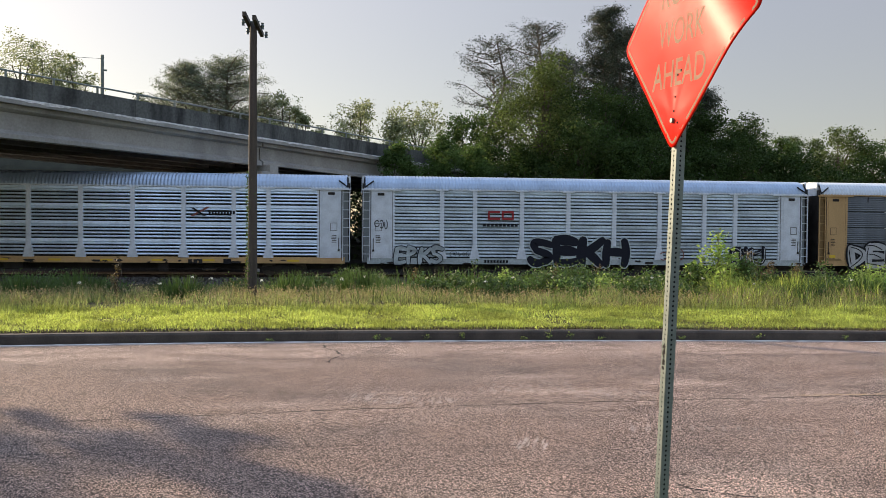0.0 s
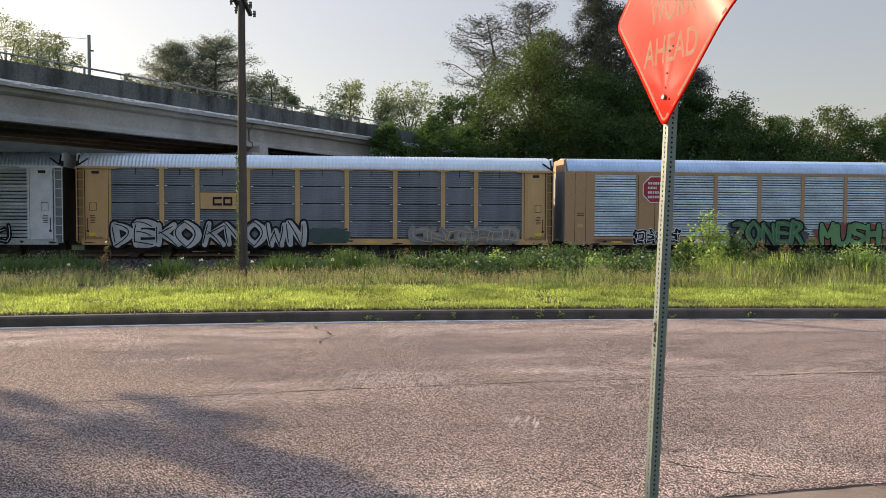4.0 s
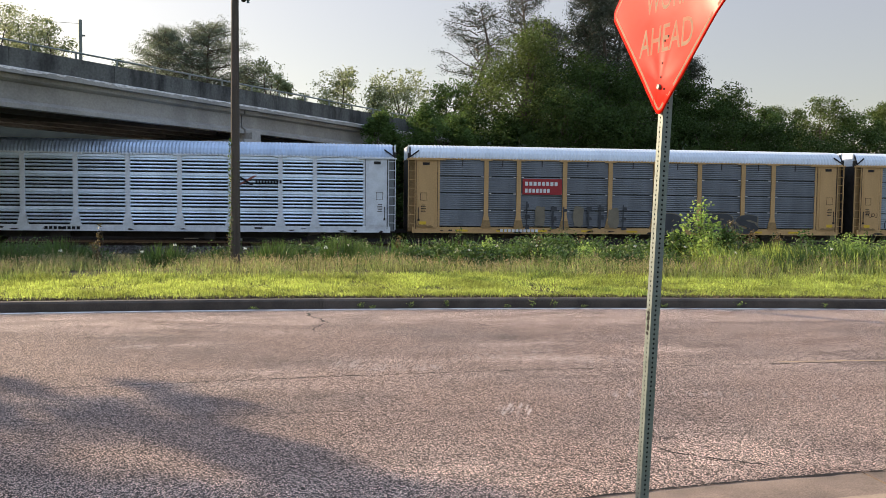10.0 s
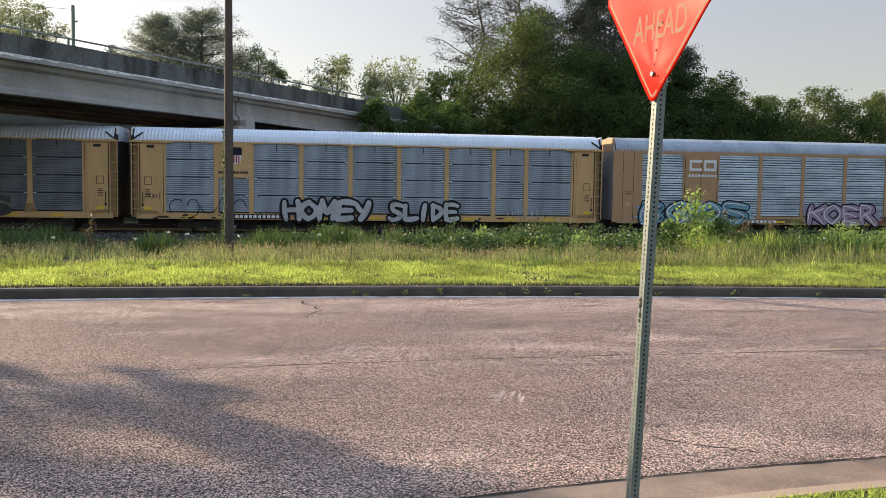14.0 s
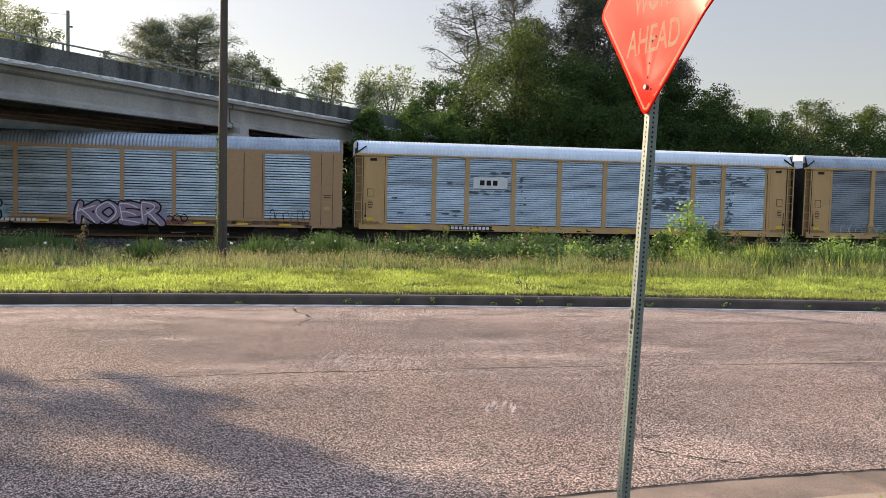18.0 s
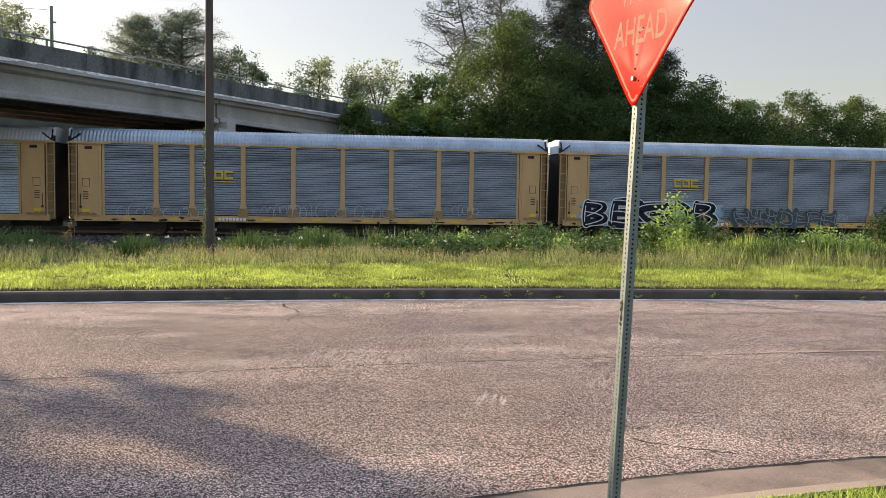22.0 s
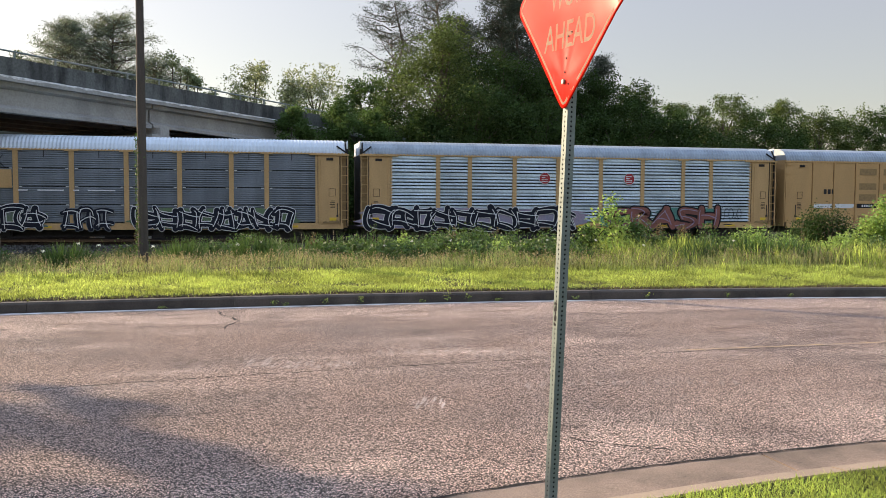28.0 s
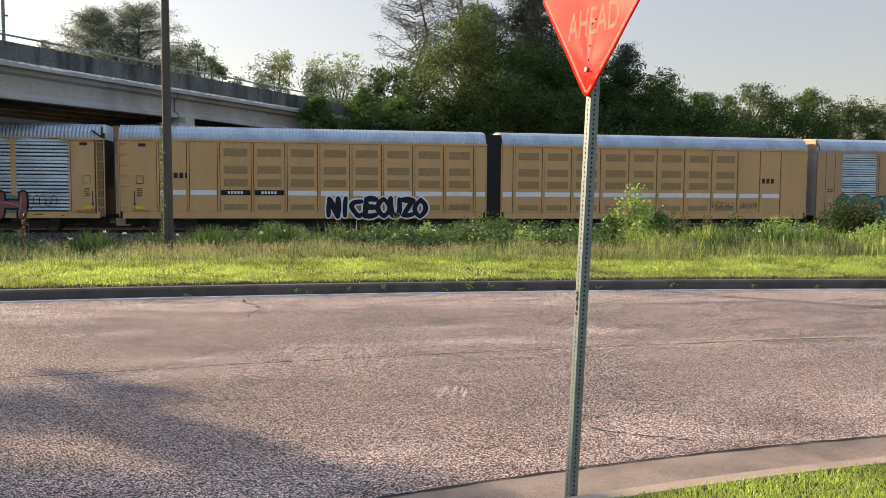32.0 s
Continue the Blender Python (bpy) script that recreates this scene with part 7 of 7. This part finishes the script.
    if not flush:
        for x, d in ((a + 0.12, 1), (b - 0.12, -1)):
            g = Geo().tube((x, -1.57, EAVE + 0.05), (x + d * 0.55, -1.42, EAVE + 0.45), 0.045, 0.045, 6)
            g.tube((x + d * 0.02, -1.55, EAVE + 0.08), (x + d * 0.02, -1.22, EAVE + 0.66), 0.05, 0.05, 6)
            part("roof_brace", g, "black", car)
    if sill_mat != "silver_dull" and sill_mat != "white_frame":
        for k in range(9):
            x = (POSTS[k] + POSTS[k + 1]) / 2
            piece("reflector", ("reflector",), lambda: Geo().box(-0.35, 0.35, SIDE - 0.034, SIDE - 0.026, SILL0 + 0.10, SILL0 + 0.22), "reflector", car, x)
    underframe(car, L)
    # road dirt along the sill
    scrapes(car, 0.9, SILL0 + 0.03, L - 1.8, 0.20, 18, sum(map(ord, label)), "under", "dark dirt along the sill")
    return car


def twin_car():
    """Two articulated units of one car, joined by a black bellows."""
    car = thing("articulated_autorack_car", Matrix.Identity(4), "yellow articulated autorack car with vent screens and a white stripe", "rail car", "cars of the train")
    L = 44.0
    units = [(0.36, 21.78, [2.5, 4.15, 5.85, 7.75, 9.67, 11.57, 13.46, 15.35, 17.24, 19.13, 21.0]), (22.68, 43.64, [23.5, 25.38, 27.27, 29.2, 31.1, 33.0, 34.9, 36.8, 38.65, 40.25, 41.75])]
    for ui, (a, b, ps) in enumerate(units):
        # near-black core: its gaps between panels read as lines of shade
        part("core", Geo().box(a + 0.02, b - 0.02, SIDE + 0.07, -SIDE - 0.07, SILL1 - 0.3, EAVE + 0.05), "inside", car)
        for xe in (a, b - 0.06):
            part("end_wall", Geo().box(xe, xe + 0.06, SIDE + 0.02, -SIDE - 0.02, SILL1 - 0.3, EAVE + 0.05), "yellow_plain", car)
        part("roof", roof_geo(b - a - 0.1), "roof_grey", car).location = (a + 0.05, 0, 0)
        for s in (0, 1):
            y = lambda q: q if not s else -q
            def slab(name, x0, x1, z0, z1, d0, d1, mat, ch=0.0):
                ya, yb = sorted((y(SIDE - d1), y(SIDE - d0)))
                return part(name, Geo().box(x0, x1, ya, yb, z0, z1, ch), mat, car)
            slab("side_sill", a + 0.2, b - 0.2, SILL1 - 0.4, SILL1 - 0.02, -0.1, 0.01, "yellow_plain")
            slab("eave_rail", a, b, EAVE - 0.09, EAVE + 0.03, -0.1, 0.03, "yellow_plain")
            edges = [a] + ps + [b]
            for x0, x1 in zip(edges[:-1], edges[1:]):
                slab("side_panel", x0 + 0.085, x1 - 0.085, SILL1 - 0.01, EAVE - 0.1, -0.06, 0.0, "yellow_plain")
                plain = (x1 - x0 < 1.5) or (x0 < 5.8 if ui == 0 else x1 > 38.7)
                if not plain:
                    for z0, z1 in ((4.35, 4.80), (3.35, 3.80), (2.60, 3.05), (1.25, 1.58)):
                        if not s:
                            slab("vent_screen", x0 + 0.28, x1 - 0.28, z0, z1, 0.0, 0.012, "vent")
                if not s and not (ui == 0 and x0 < 2.0) and not (ui == 1 and x1 > 42):
                    if ui == 0 and 5.8 < x0 + 0.1 < 9.6:
                        slab("number_plate", x0 + 0.12, x1 - 0.12, 2.10, 2.40, 0.0, 0.012, "black")
                        bars(car, "lettering", x0 + 0.5, 2.18, x1 - x0 - 1.0, 0.15, 5, "white", "white lettering", SIDE - 0.012)
                    else:
                        slab("white_stripe", x0 + 0.12, x1 - 0.12, 2.10, 2.38, 0.0, 0.012, "white")
            for x in ps:
                slab("post", x - 0.05, x + 0.05, SILL1 - 0.02, EAVE - 0.09, -0.02, 0.06, "yellow_plain")
            if not s:
                for x in ((a + 0.05, a + 0.5) if ui == 0 else (b - 0.5, b - 0.05))[:1]:
                    for z in np.linspace(1.4, 5.0, 7):
                        slab("rung", x, x + 0.42, z - 0.02, z + 0.02, 0.0, 0.05, "yellow_plain")
        part("centre_sill", Geo().box(a + 0.2, b - 0.2, -0.6, 0.6, 0.40, 0.95), "under", car)
    part("bellows", Geo().box(21.78, 22.68, SIDE + 0.1, -SIDE - 0.1, 0.9, EAVE + 0.62, 0.05), "black", car, "black rubber bellows between the two units")
    for x in (-0.02, L - 0.62):
        part("coupler", Geo().box(x, x + 0.64, -0.12, 0.12, 0.72, 0.96, 0.03), "under", car)
    for x in (3.2, 22.23, 40.8):
        bogie(car, x)
    for nm, make, mat in door_marks("yellow"):
        piece(nm, (nm,), make, mat, car, 0.55, 0.06)
    for x in (3.35, 40.35):
        bars(car, "logo", x, 3.05, 0.95, 0.32, 3, "under", "dark maker's letters as plain blocks", SIDE - 0.002)
    graffiti(car, "NICE", 12.05, 0.84, 2.9, 1.30, "navy", "white", "black bubble graffiti letters with a white outline", 0.40, rim=0.13)
    graffiti(car, "OUZO", 15.0, 0.84, 3.0, 1.25, "navy", "white", "black bubble graffiti letters with a white outline", 0.40, rim=0.13)
    scrawl(car, 36.8, 1.4, 1.5, 0.55, "black", 61)
    scrawl(car, 38.8, 1.3, 1.2, 0.6, "purple_spray", 62)
    scrawl(car, 19.3, 1.2, 1.5, 0.6, "vent", 63)
    return car


def hourglass_logo(car, x, z):
    decal(car, "logo", x, z, 0.9, 0.5, "rust_spray", "red and black emblem as plain shapes", pts=[(0, 0), (0.22, 0), (1.15, 0.55), (0.93, 0.55)], y=SIDE - 0.075)
    decal(car, "logo", x, z, 0.9, 0.5, "black", pts=[(0.0, 0.5), (0.2, 0.5), (0.95, 0.0), (0.75, 0.0)], y=SIDE - 0.080)
    bars(car, "lettering", x + 1.05, z + 0.12, 1.55, 0.2, 9, "black", "black lettering", SIDE - 0.075)


def block_logo(car, x, z, w, h, mat, label, n=2):
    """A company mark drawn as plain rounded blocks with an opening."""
    s = w / n
    for k in range(n):
        x0, x1 = x + k * s, x + k * s + s * 0.86
        t = h * 0.26
        g = Geo()
        y1 = SIDE - 0.075
        g.prism([(x0, z), (x1, z), (x1, z + t), (x0, z + t)], y1 - 0.004, y1).prism([(x0, z + h - t), (x1, z + h - t), (x1, z + h), (x0, z + h)], y1 - 0.004, y1)
        g.prism([(x0, z + t), (x0 + t * 0.8, z + t), (x0 + t * 0.8, z + h - t), (x0, z + h - t)], y1 - 0.004, y1)
        if k == 1:
            g.prism([(x1 - t * 0.8, z + t), (x1, z + t), (x1, z + h - t), (x1 - t * 0.8, z + h - t)], y1 - 0.004, y1)
        part("logo", g, mat, car, label)


def octagon_logo(car, x, z, w):
    decal(car, "logo_plate", x, z, w, w, "white", "red octagonal emblem with a white rim", y=SIDE - 0.070, pts=octagon(w))
    q = w * 0.92
    decal(car, "logo_field", x + w * 0.04, z + w * 0.04, q, q, "red", y=SIDE - 0.075, pts=octagon(q))
    for k in range(4):
        bars(car, "lettering", x + w * 0.2, z + w * (0.18 + 0.17 * k), w * (0.55 if k != 2 else 0.35), w * 0.09, 6, "white", "white lettering", SIDE - 0.075)


def build_train():
    cars = []
    c = rack_car("silver ribbed autorack car with white posts and a yellow sill", "white_frame", "silver", "ribbed", "roof_blue", "yellow")
    hourglass_logo(c, 19.0, 3.5)
    bars(c, "logo", 18.9, 0.75, 0.9, 0.24, 3, "under", "dark maker's letters as plain blocks")
    decal(c, "data_plate", 20.9, 0.72, 0.45, 0.3, "black")
    cars.append(c)
    c = rack_car("dull silver ribbed autorack car with white posts and black graffiti", "white_frame", "silver_dull", "louvred", "roof_blue", "silver_dull")
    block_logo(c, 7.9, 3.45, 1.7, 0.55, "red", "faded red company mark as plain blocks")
    bars(c, "lettering", 7.6, 3.05, 2.2, 0.17, 9, "black", "black lettering")
    bars(c, "lettering", 7.7, 0.86, 1.5, 0.17, 8, "black", "black lettering")
    graffiti(c, "SEKH", 10.4, 0.76, 6.2, 1.75, "navy", "silver_dull", "large black graffiti letters with a thin pale rim", 0.36, rim=0.10)
    graffiti(c, "EPKS", 2.3, 0.80, 2.9, 1.1, "silver_dull", "navy", "silver graffiti letters with a black outline", 0.30, rim=0.07)
    scrawl(c, 1.1, 2.7, 0.8, 0.8, "black", 2, thick=0.05, n=3)
    scrawl(c, 18.6, 0.95, 1.6, 0.8, "rust_spray", 3, thick=0.06, n=3)
    blobs(c, 23.3, 0.75, 1.9, 1.2, 3, "navy", "black", 4, "dark rounded graffiti", "silver_spray")
    scrawl(c, 5.6, 1.2, 1.2, 0.35, "black", 5, n=5)
    cars.append(c)
    c = rack_car("dark grey autorack car with yellow posts, doors and sill", "yellow", "grey_sheet", "dark", "roof_white", "yellow", flare=False)
    decal(c, "logo_plate", 7.3, 2.85, 2.5, 0.95, "yellow", "yellow plate with a dark mark", y=SIDE - 0.05)
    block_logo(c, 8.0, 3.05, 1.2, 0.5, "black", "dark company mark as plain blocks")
    graffiti(c, "DEKO", 2.4, 0.74, 4.7, 1.45, "silver_spray", "black", "silver and black striped graffiti letters", 0.34, light="black", rim=0.16)
    graffiti(c, "KNOWN", 7.5, 0.72, 5.9, 1.5, "silver_spray", "black", "silver and black striped graffiti letters", 0.30, light="black", rim=0.18)
    cloud(c, 13.3, 0.85, 2.6, 0.9, "teal_spray", 5, label="smudged teal spray paint")
    blobs(c, 19.8, 0.85, 6.2, 0.95, 7, "grey_dirty", "beige_spray", 8, "pale yellow spray-painted strokes", "yellow")
    bars(c, "lettering", 5.9, 0.86, 1.6, 0.17, 8, "white", "white lettering")
    cars.append(c)
    c = rack_car("tan autorack car with silver ribbed panels and red octagonal emblems", "orange", "silver_dull", "louvred", "roof_blue", "orange", flush=True)
    octagon_logo(c, 5.25, 3.35, 1.65)
    octagon_logo(c, 21.75, 3.35, 1.65)
    graffiti(c, "ZONER", 11.1, 0.80, 4.7, 1.6, "green_spray", "black", "dark green graffiti letters", 0.32, light="lime_spray", rim=0.16, back="teal_spray")
    graffiti(c, "MUSH", 16.9, 0.80, 4.1, 1.5, "lime_spray", "black", "light green graffiti letters", 0.30, back="rust_spray", rim=0.12)
    scrawl(c, 20.7, 0.9, 1.5, 1.1, "navy", 9, thick=0.05, n=4)
    blobs(c, 4.7, 0.82, 2.9, 0.95, 4, "navy", "white", 10, "white outlined spray tag", "white")
    bars(c, "lettering", 8.6, 0.86, 2.2, 0.17, 10, "white", "white lettering")
    cars.append(c)
    c = rack_car("bright silver ribbed autorack car with white posts", "white_frame", "silver", "ribbed", "roof_blue", "white_frame")
    hourglass_logo(c, 19.0, 3.5)
    bars(c, "lettering", 8.3, 0.86, 2.0, 0.17, 8, "black", "black lettering")
    scrawl(c, 3.0, 1.4, 1.8, 0.9, "navy", 11, thick=0.05, n=3)
    decal(c, "data_plate", 1.5, 0.7, 0.9, 0.2, "yellow")
    cars.append(c)
    c = rack_car("dark grey autorack car with yellow posts and a red name plate", "yellow", "grey_sheet", "dark", "roof_white", "yellow")
    decal(c, "name_plate", 7.35, 3.15, 2.45, 0.95, "red", "faded red name plate", y=SIDE - 0.05)
    bars(c, "lettering", 7.5, 3.68, 2.1, 0.24, 8, "white", "white lettering", SIDE - 0.05)
    bars(c, "lettering", 7.5, 3.26, 1.6, 0.24, 7, "white", "white lettering", SIDE - 0.05)
    blocks(c, 7.5, 1.0, 6.8, 1.75, 9, 41, "faded dark and tan blocks of spray paint")
    block_graffiti(c, "RUBS", 16.3, 0.85, 6.3, 1.25, "grey_dark", "tan_spray", "black block graffiti letters", 0.06)
    bars(c, "lettering", 6.0, 0.86, 2.4, 0.17, 10, "white", "white lettering")
    cars.append(c)
    c = rack_car("grey autorack car with yellow posts, a shield emblem and silver graffiti", "yellow", "grey_light", "dark", "roof_white", "yellow", flare=False)
    decal(c, "logo_plate", 5.05, 3.2, 2.15, 2.0, "yellow", "yellow plate with a shield emblem", y=SIDE - 0.045)
    decal(c, "shield", 5.75, 3.95, 0.8, 1.0, "white", "red, white and blue shield as a plain shape", y=SIDE - 0.050, pts=[(0.4, 0), (0.75, 0.12), (0.8, 0.5), (0.8, 1.0), (0.0, 1.0), (0.0, 0.5), (0.05, 0.12)])
    decal(c, "shield_top", 5.72, 4.5, 0.86, 0.45, "navy", y=SIDE - 0.056)
    bars(c, "shield_stripes", 5.82, 4.05, 0.7, 0.44, 5, "red", "red stripes", SIDE - 0.050, 0.5)
    bars(c, "lettering", 5.25, 3.42, 1.7, 0.15, 14, "black", "black lettering", SIDE - 0.045)
    graffiti(c, "HOMEY", 8.9, 0.78, 5.2, 1.25, "silver_spray", "black", "silver graffiti letters with a black outline", 0.30, rim=0.20)
    graffiti(c, "SLIDE", 15.2, 0.78, 4.1, 1.15, "silver_spray", "black", "silver graffiti letters with a black outline", 0.30, rim=0.18)
    scrawl(c, 2.5, 0.85, 4.4, 1.2, "navy", 12, thick=0.05, n=5)
    scrawl(c, 22.0, 0.9, 2.6, 0.8, "silver_spray", 13, n=7)
    scrawl(c, 1.2, 1.9, 0.8, 0.4, "black", 14, n=4)
    decal(c, "number_board", 6.1, 0.81, 2.9, 0.27, "black", y=SIDE - 0.03)
    bars(c, "lettering", 6.2, 0.86, 2.6, 0.17, 10, "white", "white lettering", SIDE - 0.03)
    cars.append(c)
    c = rack_car("tan autorack car with silver ribbed panels, cyan and pink graffiti", "orange", "silver_dull", "louvred", "roof_grey", "orange", flush=True)
    block_logo(c, 5.25, 4.05, 1.9, 0.7, "white", "white company mark as plain blocks")
    bars(c, "lettering", 5.2, 3.68, 1.9, 0.17, 9, "white", "white lettering")
    graffiti(c, "BOOS", 2.1, 0.82, 7.2, 1.42, "cyan_spray", "black", "cyan and blue bubble graffiti letters", 0.36, light="white", rim=0.12, back="ice_spray")
    cloud(c, 4.5, 1.6, 2.2, 0.6, "pink_spray", 6)
    graffiti(c, "KOER", 13.2, 0.86, 4.8, 1.32, "pink_spray", "black", "pink and violet graffiti letters", 0.34, light="white", rim=0.13, back="lilac_spray")
    scrawl(c, 18.2, 0.9, 1.2, 0.6, "navy", 51, n=3, thick=0.06)
    scrawl(c, 24.0, 0.95, 2.4, 0.9, "navy", 52, n=6)
    bars(c, "lettering", 18.2, 0.84, 1.1, 0.22, 3, "rust_spray", "rusty red maker's letters as plain blocks")
    bars(c, "lettering", 8.6, 0.86, 2.6, 0.17, 9, "white", "white lettering")
    cars.append(c)
    c = rack_car("pale streaked autorack car with yellow posts and scraped patches", "yellow", "silver_blue", "fine", "roof_white", "yellow", flare=False)
    decal(c, "logo_plate", 7.5, 3.35, 2.1, 0.7, "white", "white plate with a dark mark", y=SIDE - 0.035)
    bars(c, "logo", 7.9, 3.55, 1.2, 0.3, 3, "black", "dark company mark as plain blocks", SIDE - 0.035)
    for (x, z, w, h, n, sd) in ((18.85, 3.3, 2.3, 1.75, 70, 17), (18.9, 2.3, 2.2, 0.8, 55, 19), (22.0, 4.0, 1.3, 0.25, 10, 20), (23.7, 1.5, 0.5, 3.3, 26, 21), (24.0, 3.9, 1.3, 0.6, 12, 22), (10.4, 2.2, 0.4, 2.2, 10, 35), (7.4, 3.0, 2.3, 0.3, 8, 36), (7.5, 4.05, 2.1, 0.3, 8, 37), (3.0, 1.5, 10.0, 0.5, 6, 38), (1.0, 2.0, 25.0, 2.6, 10, 39)):
        scrapes(c, x, z, w, h, n, sd)
    decal(c, "number_board", 6.1, 0.81, 2.6, 0.27, "black", y=SIDE - 0.03)
    bars(c, "lettering", 6.2, 0.86, 2.4, 0.17, 10, "white", "white lettering", SIDE - 0.03)
    cars.append(c)
    for k in (0, 1):
        c = rack_car("sooty grey autorack car with yellow posts" + (" and faint tags" if k == 0 else " and big blue-black graffiti"), "yellow", "grey_dirty", "fine", "roof_grey", "yellow")
        block_logo(c, 7.8, 3.25, 1.7, 0.5, "logo_yellow", "yellow company mark as plain blocks", 3)
        decal(c, "logo_bar", 7.7, 3.08, 1.8, 0.06, "logo_yellow", y=SIDE - 0.075)
        if k == 0:
            scrawl(c, 11.0, 0.9, 3.0, 1.0, "silver_spray", 22, n=8)
            scrawl(c, 14.2, 0.9, 5.0, 1.0, "silver_spray", 23, n=9)
            scrawl(c, 22.3, 1.2, 1.6, 0.8, "silver_spray", 24, n=5)
            scrawl(c, 3.0, 0.9, 4.5, 0.8, "silver_spray", 25, n=9)
            bars(c, "lettering", 8.6, 0.86, 1.6, 0.17, 8, "white", "white lettering")
        else:
            graffiti(c, "BEGOB", 1.9, 0.80, 9.0, 1.75, "navy", "white", "big blue-black bubble graffiti with a pale outline", 0.34, light="white", rim=0.09, back="ice_spray")
            blobs(c, 11.9, 0.85, 7.0, 1.1, 7, "teal_spray", "grey_dirty", 26, "dark teal spiky graffiti", "lilac_spray")
            scrawl(c, 19.0, 1.3, 0.8, 0.4, "silver_spray", 53, n=3)
            bars(c, "lettering", 9.0, 0.86, 2.6, 0.17, 9, "white", "white lettering")
        cars.append(c)
    c = rack_car("dark grey autorack car with yellow posts and dense black graffiti", "yellow", "grey_sheet", "dark", "roof_white", "yellow", flare=False, pleated=True)
    decal(c, "logo_plate", 7.3, 3.1, 2.5, 1.0, "yellow", "yellow plate with a dark mark", y=SIDE - 0.045)
    hook = [(0.5, 0.42), (0.38, 0.52), (0.2, 0.52), (0.11, 0.40), (0.11, 0.20), (0.2, 0.09), (0.38, 0.09), (0.38, 0.22), (0.26, 0.22), (0.26, 0.31), (0.5, 0.31), (0.5, 0.0), (0.14, 0.0), (0.0, 0.14), (0.0, 0.46), (0.14, 0.61), (0.42, 0.61), (0.5, 0.54)]
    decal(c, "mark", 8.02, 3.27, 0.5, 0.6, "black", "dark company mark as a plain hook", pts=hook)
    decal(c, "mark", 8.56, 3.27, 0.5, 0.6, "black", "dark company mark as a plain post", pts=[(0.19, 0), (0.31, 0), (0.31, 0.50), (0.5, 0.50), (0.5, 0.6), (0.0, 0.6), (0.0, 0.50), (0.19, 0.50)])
    for ch, x in (("A", 7.62), ("2", 8.18), ("K", 9.02)):
        part("graffiti_letter", text_mesh(ch, 0.46, 0.66, -0.022), "grey_dark", c, "thin dark spray letter").location = (x, SIDE - 0.075, 4.24)
    # white strips stand for daylight showing through an open seam
    for x, w in ((10.1, 0.5), (11.1, 1.35), (12.95, 0.3), (13.7, 1.45)):
        decal(c, "daylight_strip", x, 2.94, w, 0.07, "white", "white strip painted for daylight through an open seam")
    cloud(c, 2.2, 0.8, 9.4, 1.25, "leafgreen_spray", 7)
    blobs(c, 2.4, 0.74, 9.0, 1.3, 8, "navy", "white", 28, "black and silver jagged graffiti", "white")
    blobs(c, 12.3, 0.75, 2.6, 1.3, 3, "navy", "grey_sheet", 29, "dark spray-painted mask shape", "white")
    cloud(c, 16.0, 0.8, 9.2, 1.2, "leafgreen_spray", 9)
    blobs(c, 16.3, 0.74, 8.6, 1.3, 8, "navy", "white", 30, "black and silver jagged graffiti", "white")
    cars.append(c)
    c = rack_car("weathered silver autorack car with yellow posts, small emblems and graffiti", "yellow", "silver_dull", "louvred", "roof_grey", "yellow", flare=False)
    octagon_logo(c, 11.6, 3.55, 0.72)
    octagon_logo(c, 17.3, 3.55, 0.72)
    cloud(c, 0.5, 0.8, 14.2, 1.2, "lilac_spray", 11)
    blobs(c, 0.9, 0.74, 13.0, 1.35, 10, "navy", "white", 31, "slate and black graffiti with white lines", "white")
    cloud(c, 15.6, 0.85, 3.6, 1.2, "mint_spray", 13)
    cloud(c, 19.6, 1.0, 4.2, 1.1, "mint_spray", 14)
    graffiti(c, "CRASH", 16.2, 0.84, 8.0, 1.42, "rust_spray", "black", "brick-red graffiti letters with pale lights", 0.38, light="pink_spray", rim=0.14)
    scrawl(c, 24.2, 1.2, 1.5, 1.0, "black", 33, n=5)
    bars(c, "lettering", 6.5, 0.86, 2.4, 0.17, 10, "white", "white lettering")
    cars.append(c)
    cars.append(twin_car())
    c = rack_car("tan autorack car with silver ribbed panels", "orange", "silver_dull", "louvred", "roof_grey", "orange", flush=True)
    blobs(c, 1.9, 0.75, 6.0, 1.5, 5, "green_spray", "black", 34, "green and dark graffiti", "cyan_spray")
    cars.append(c)
    return cars


CARS = build_train()
for ob in list(bpy.data.objects):
    if ob.name.startswith(("side_sheet", "roof")):
        ob.data.validate()


def train_x(t):
    """Where the joint behind the first car stands at a time."""
    d = t - 16.0
    return -176.63 - 11.0186 * d + 0.003036 * d * d + 0.0000356 * d ** 3


def motions():
    """The train rolls past to the left, every car keyed along the track."""
    for k, c in enumerate(CARS):
        off = (k - 1) * PITCH if k < 14 else 12 * PITCH + 44.0
        walk(c, [(t, pose(train_x(t) + off, TRACK_Y, RAIL_Z)) for t in (0, 4, 8, 12, 16, 20, 24, 28, 32)])
        # its wheels roll while the car passes before the road
        near = [i * 0.055 for i in range(int(32 / 0.055) + 1) if -48 < train_x(i * 0.055) + off < 52]
        times = sorted(set(([0.0] if not near or near[0] > 0.06 else []) + near + [32.0])) if near else []
        if near and near[-1] > 31.9:
            times = times[:-1] if times[-1] - near[-1] < 0.001 else times
        for owner, ob in SPIN:
            if owner == c and near:
                base = ob.matrix_basis.translation.copy()
                roll = lambda t: math.degrees((train_x(min(max(t, near[0]), near[-1])) + off) / 0.43)
                walk(ob, [(t, pose(base.x, base.y, base.z, 0, roll(t), 0)) for t in times])


motions()
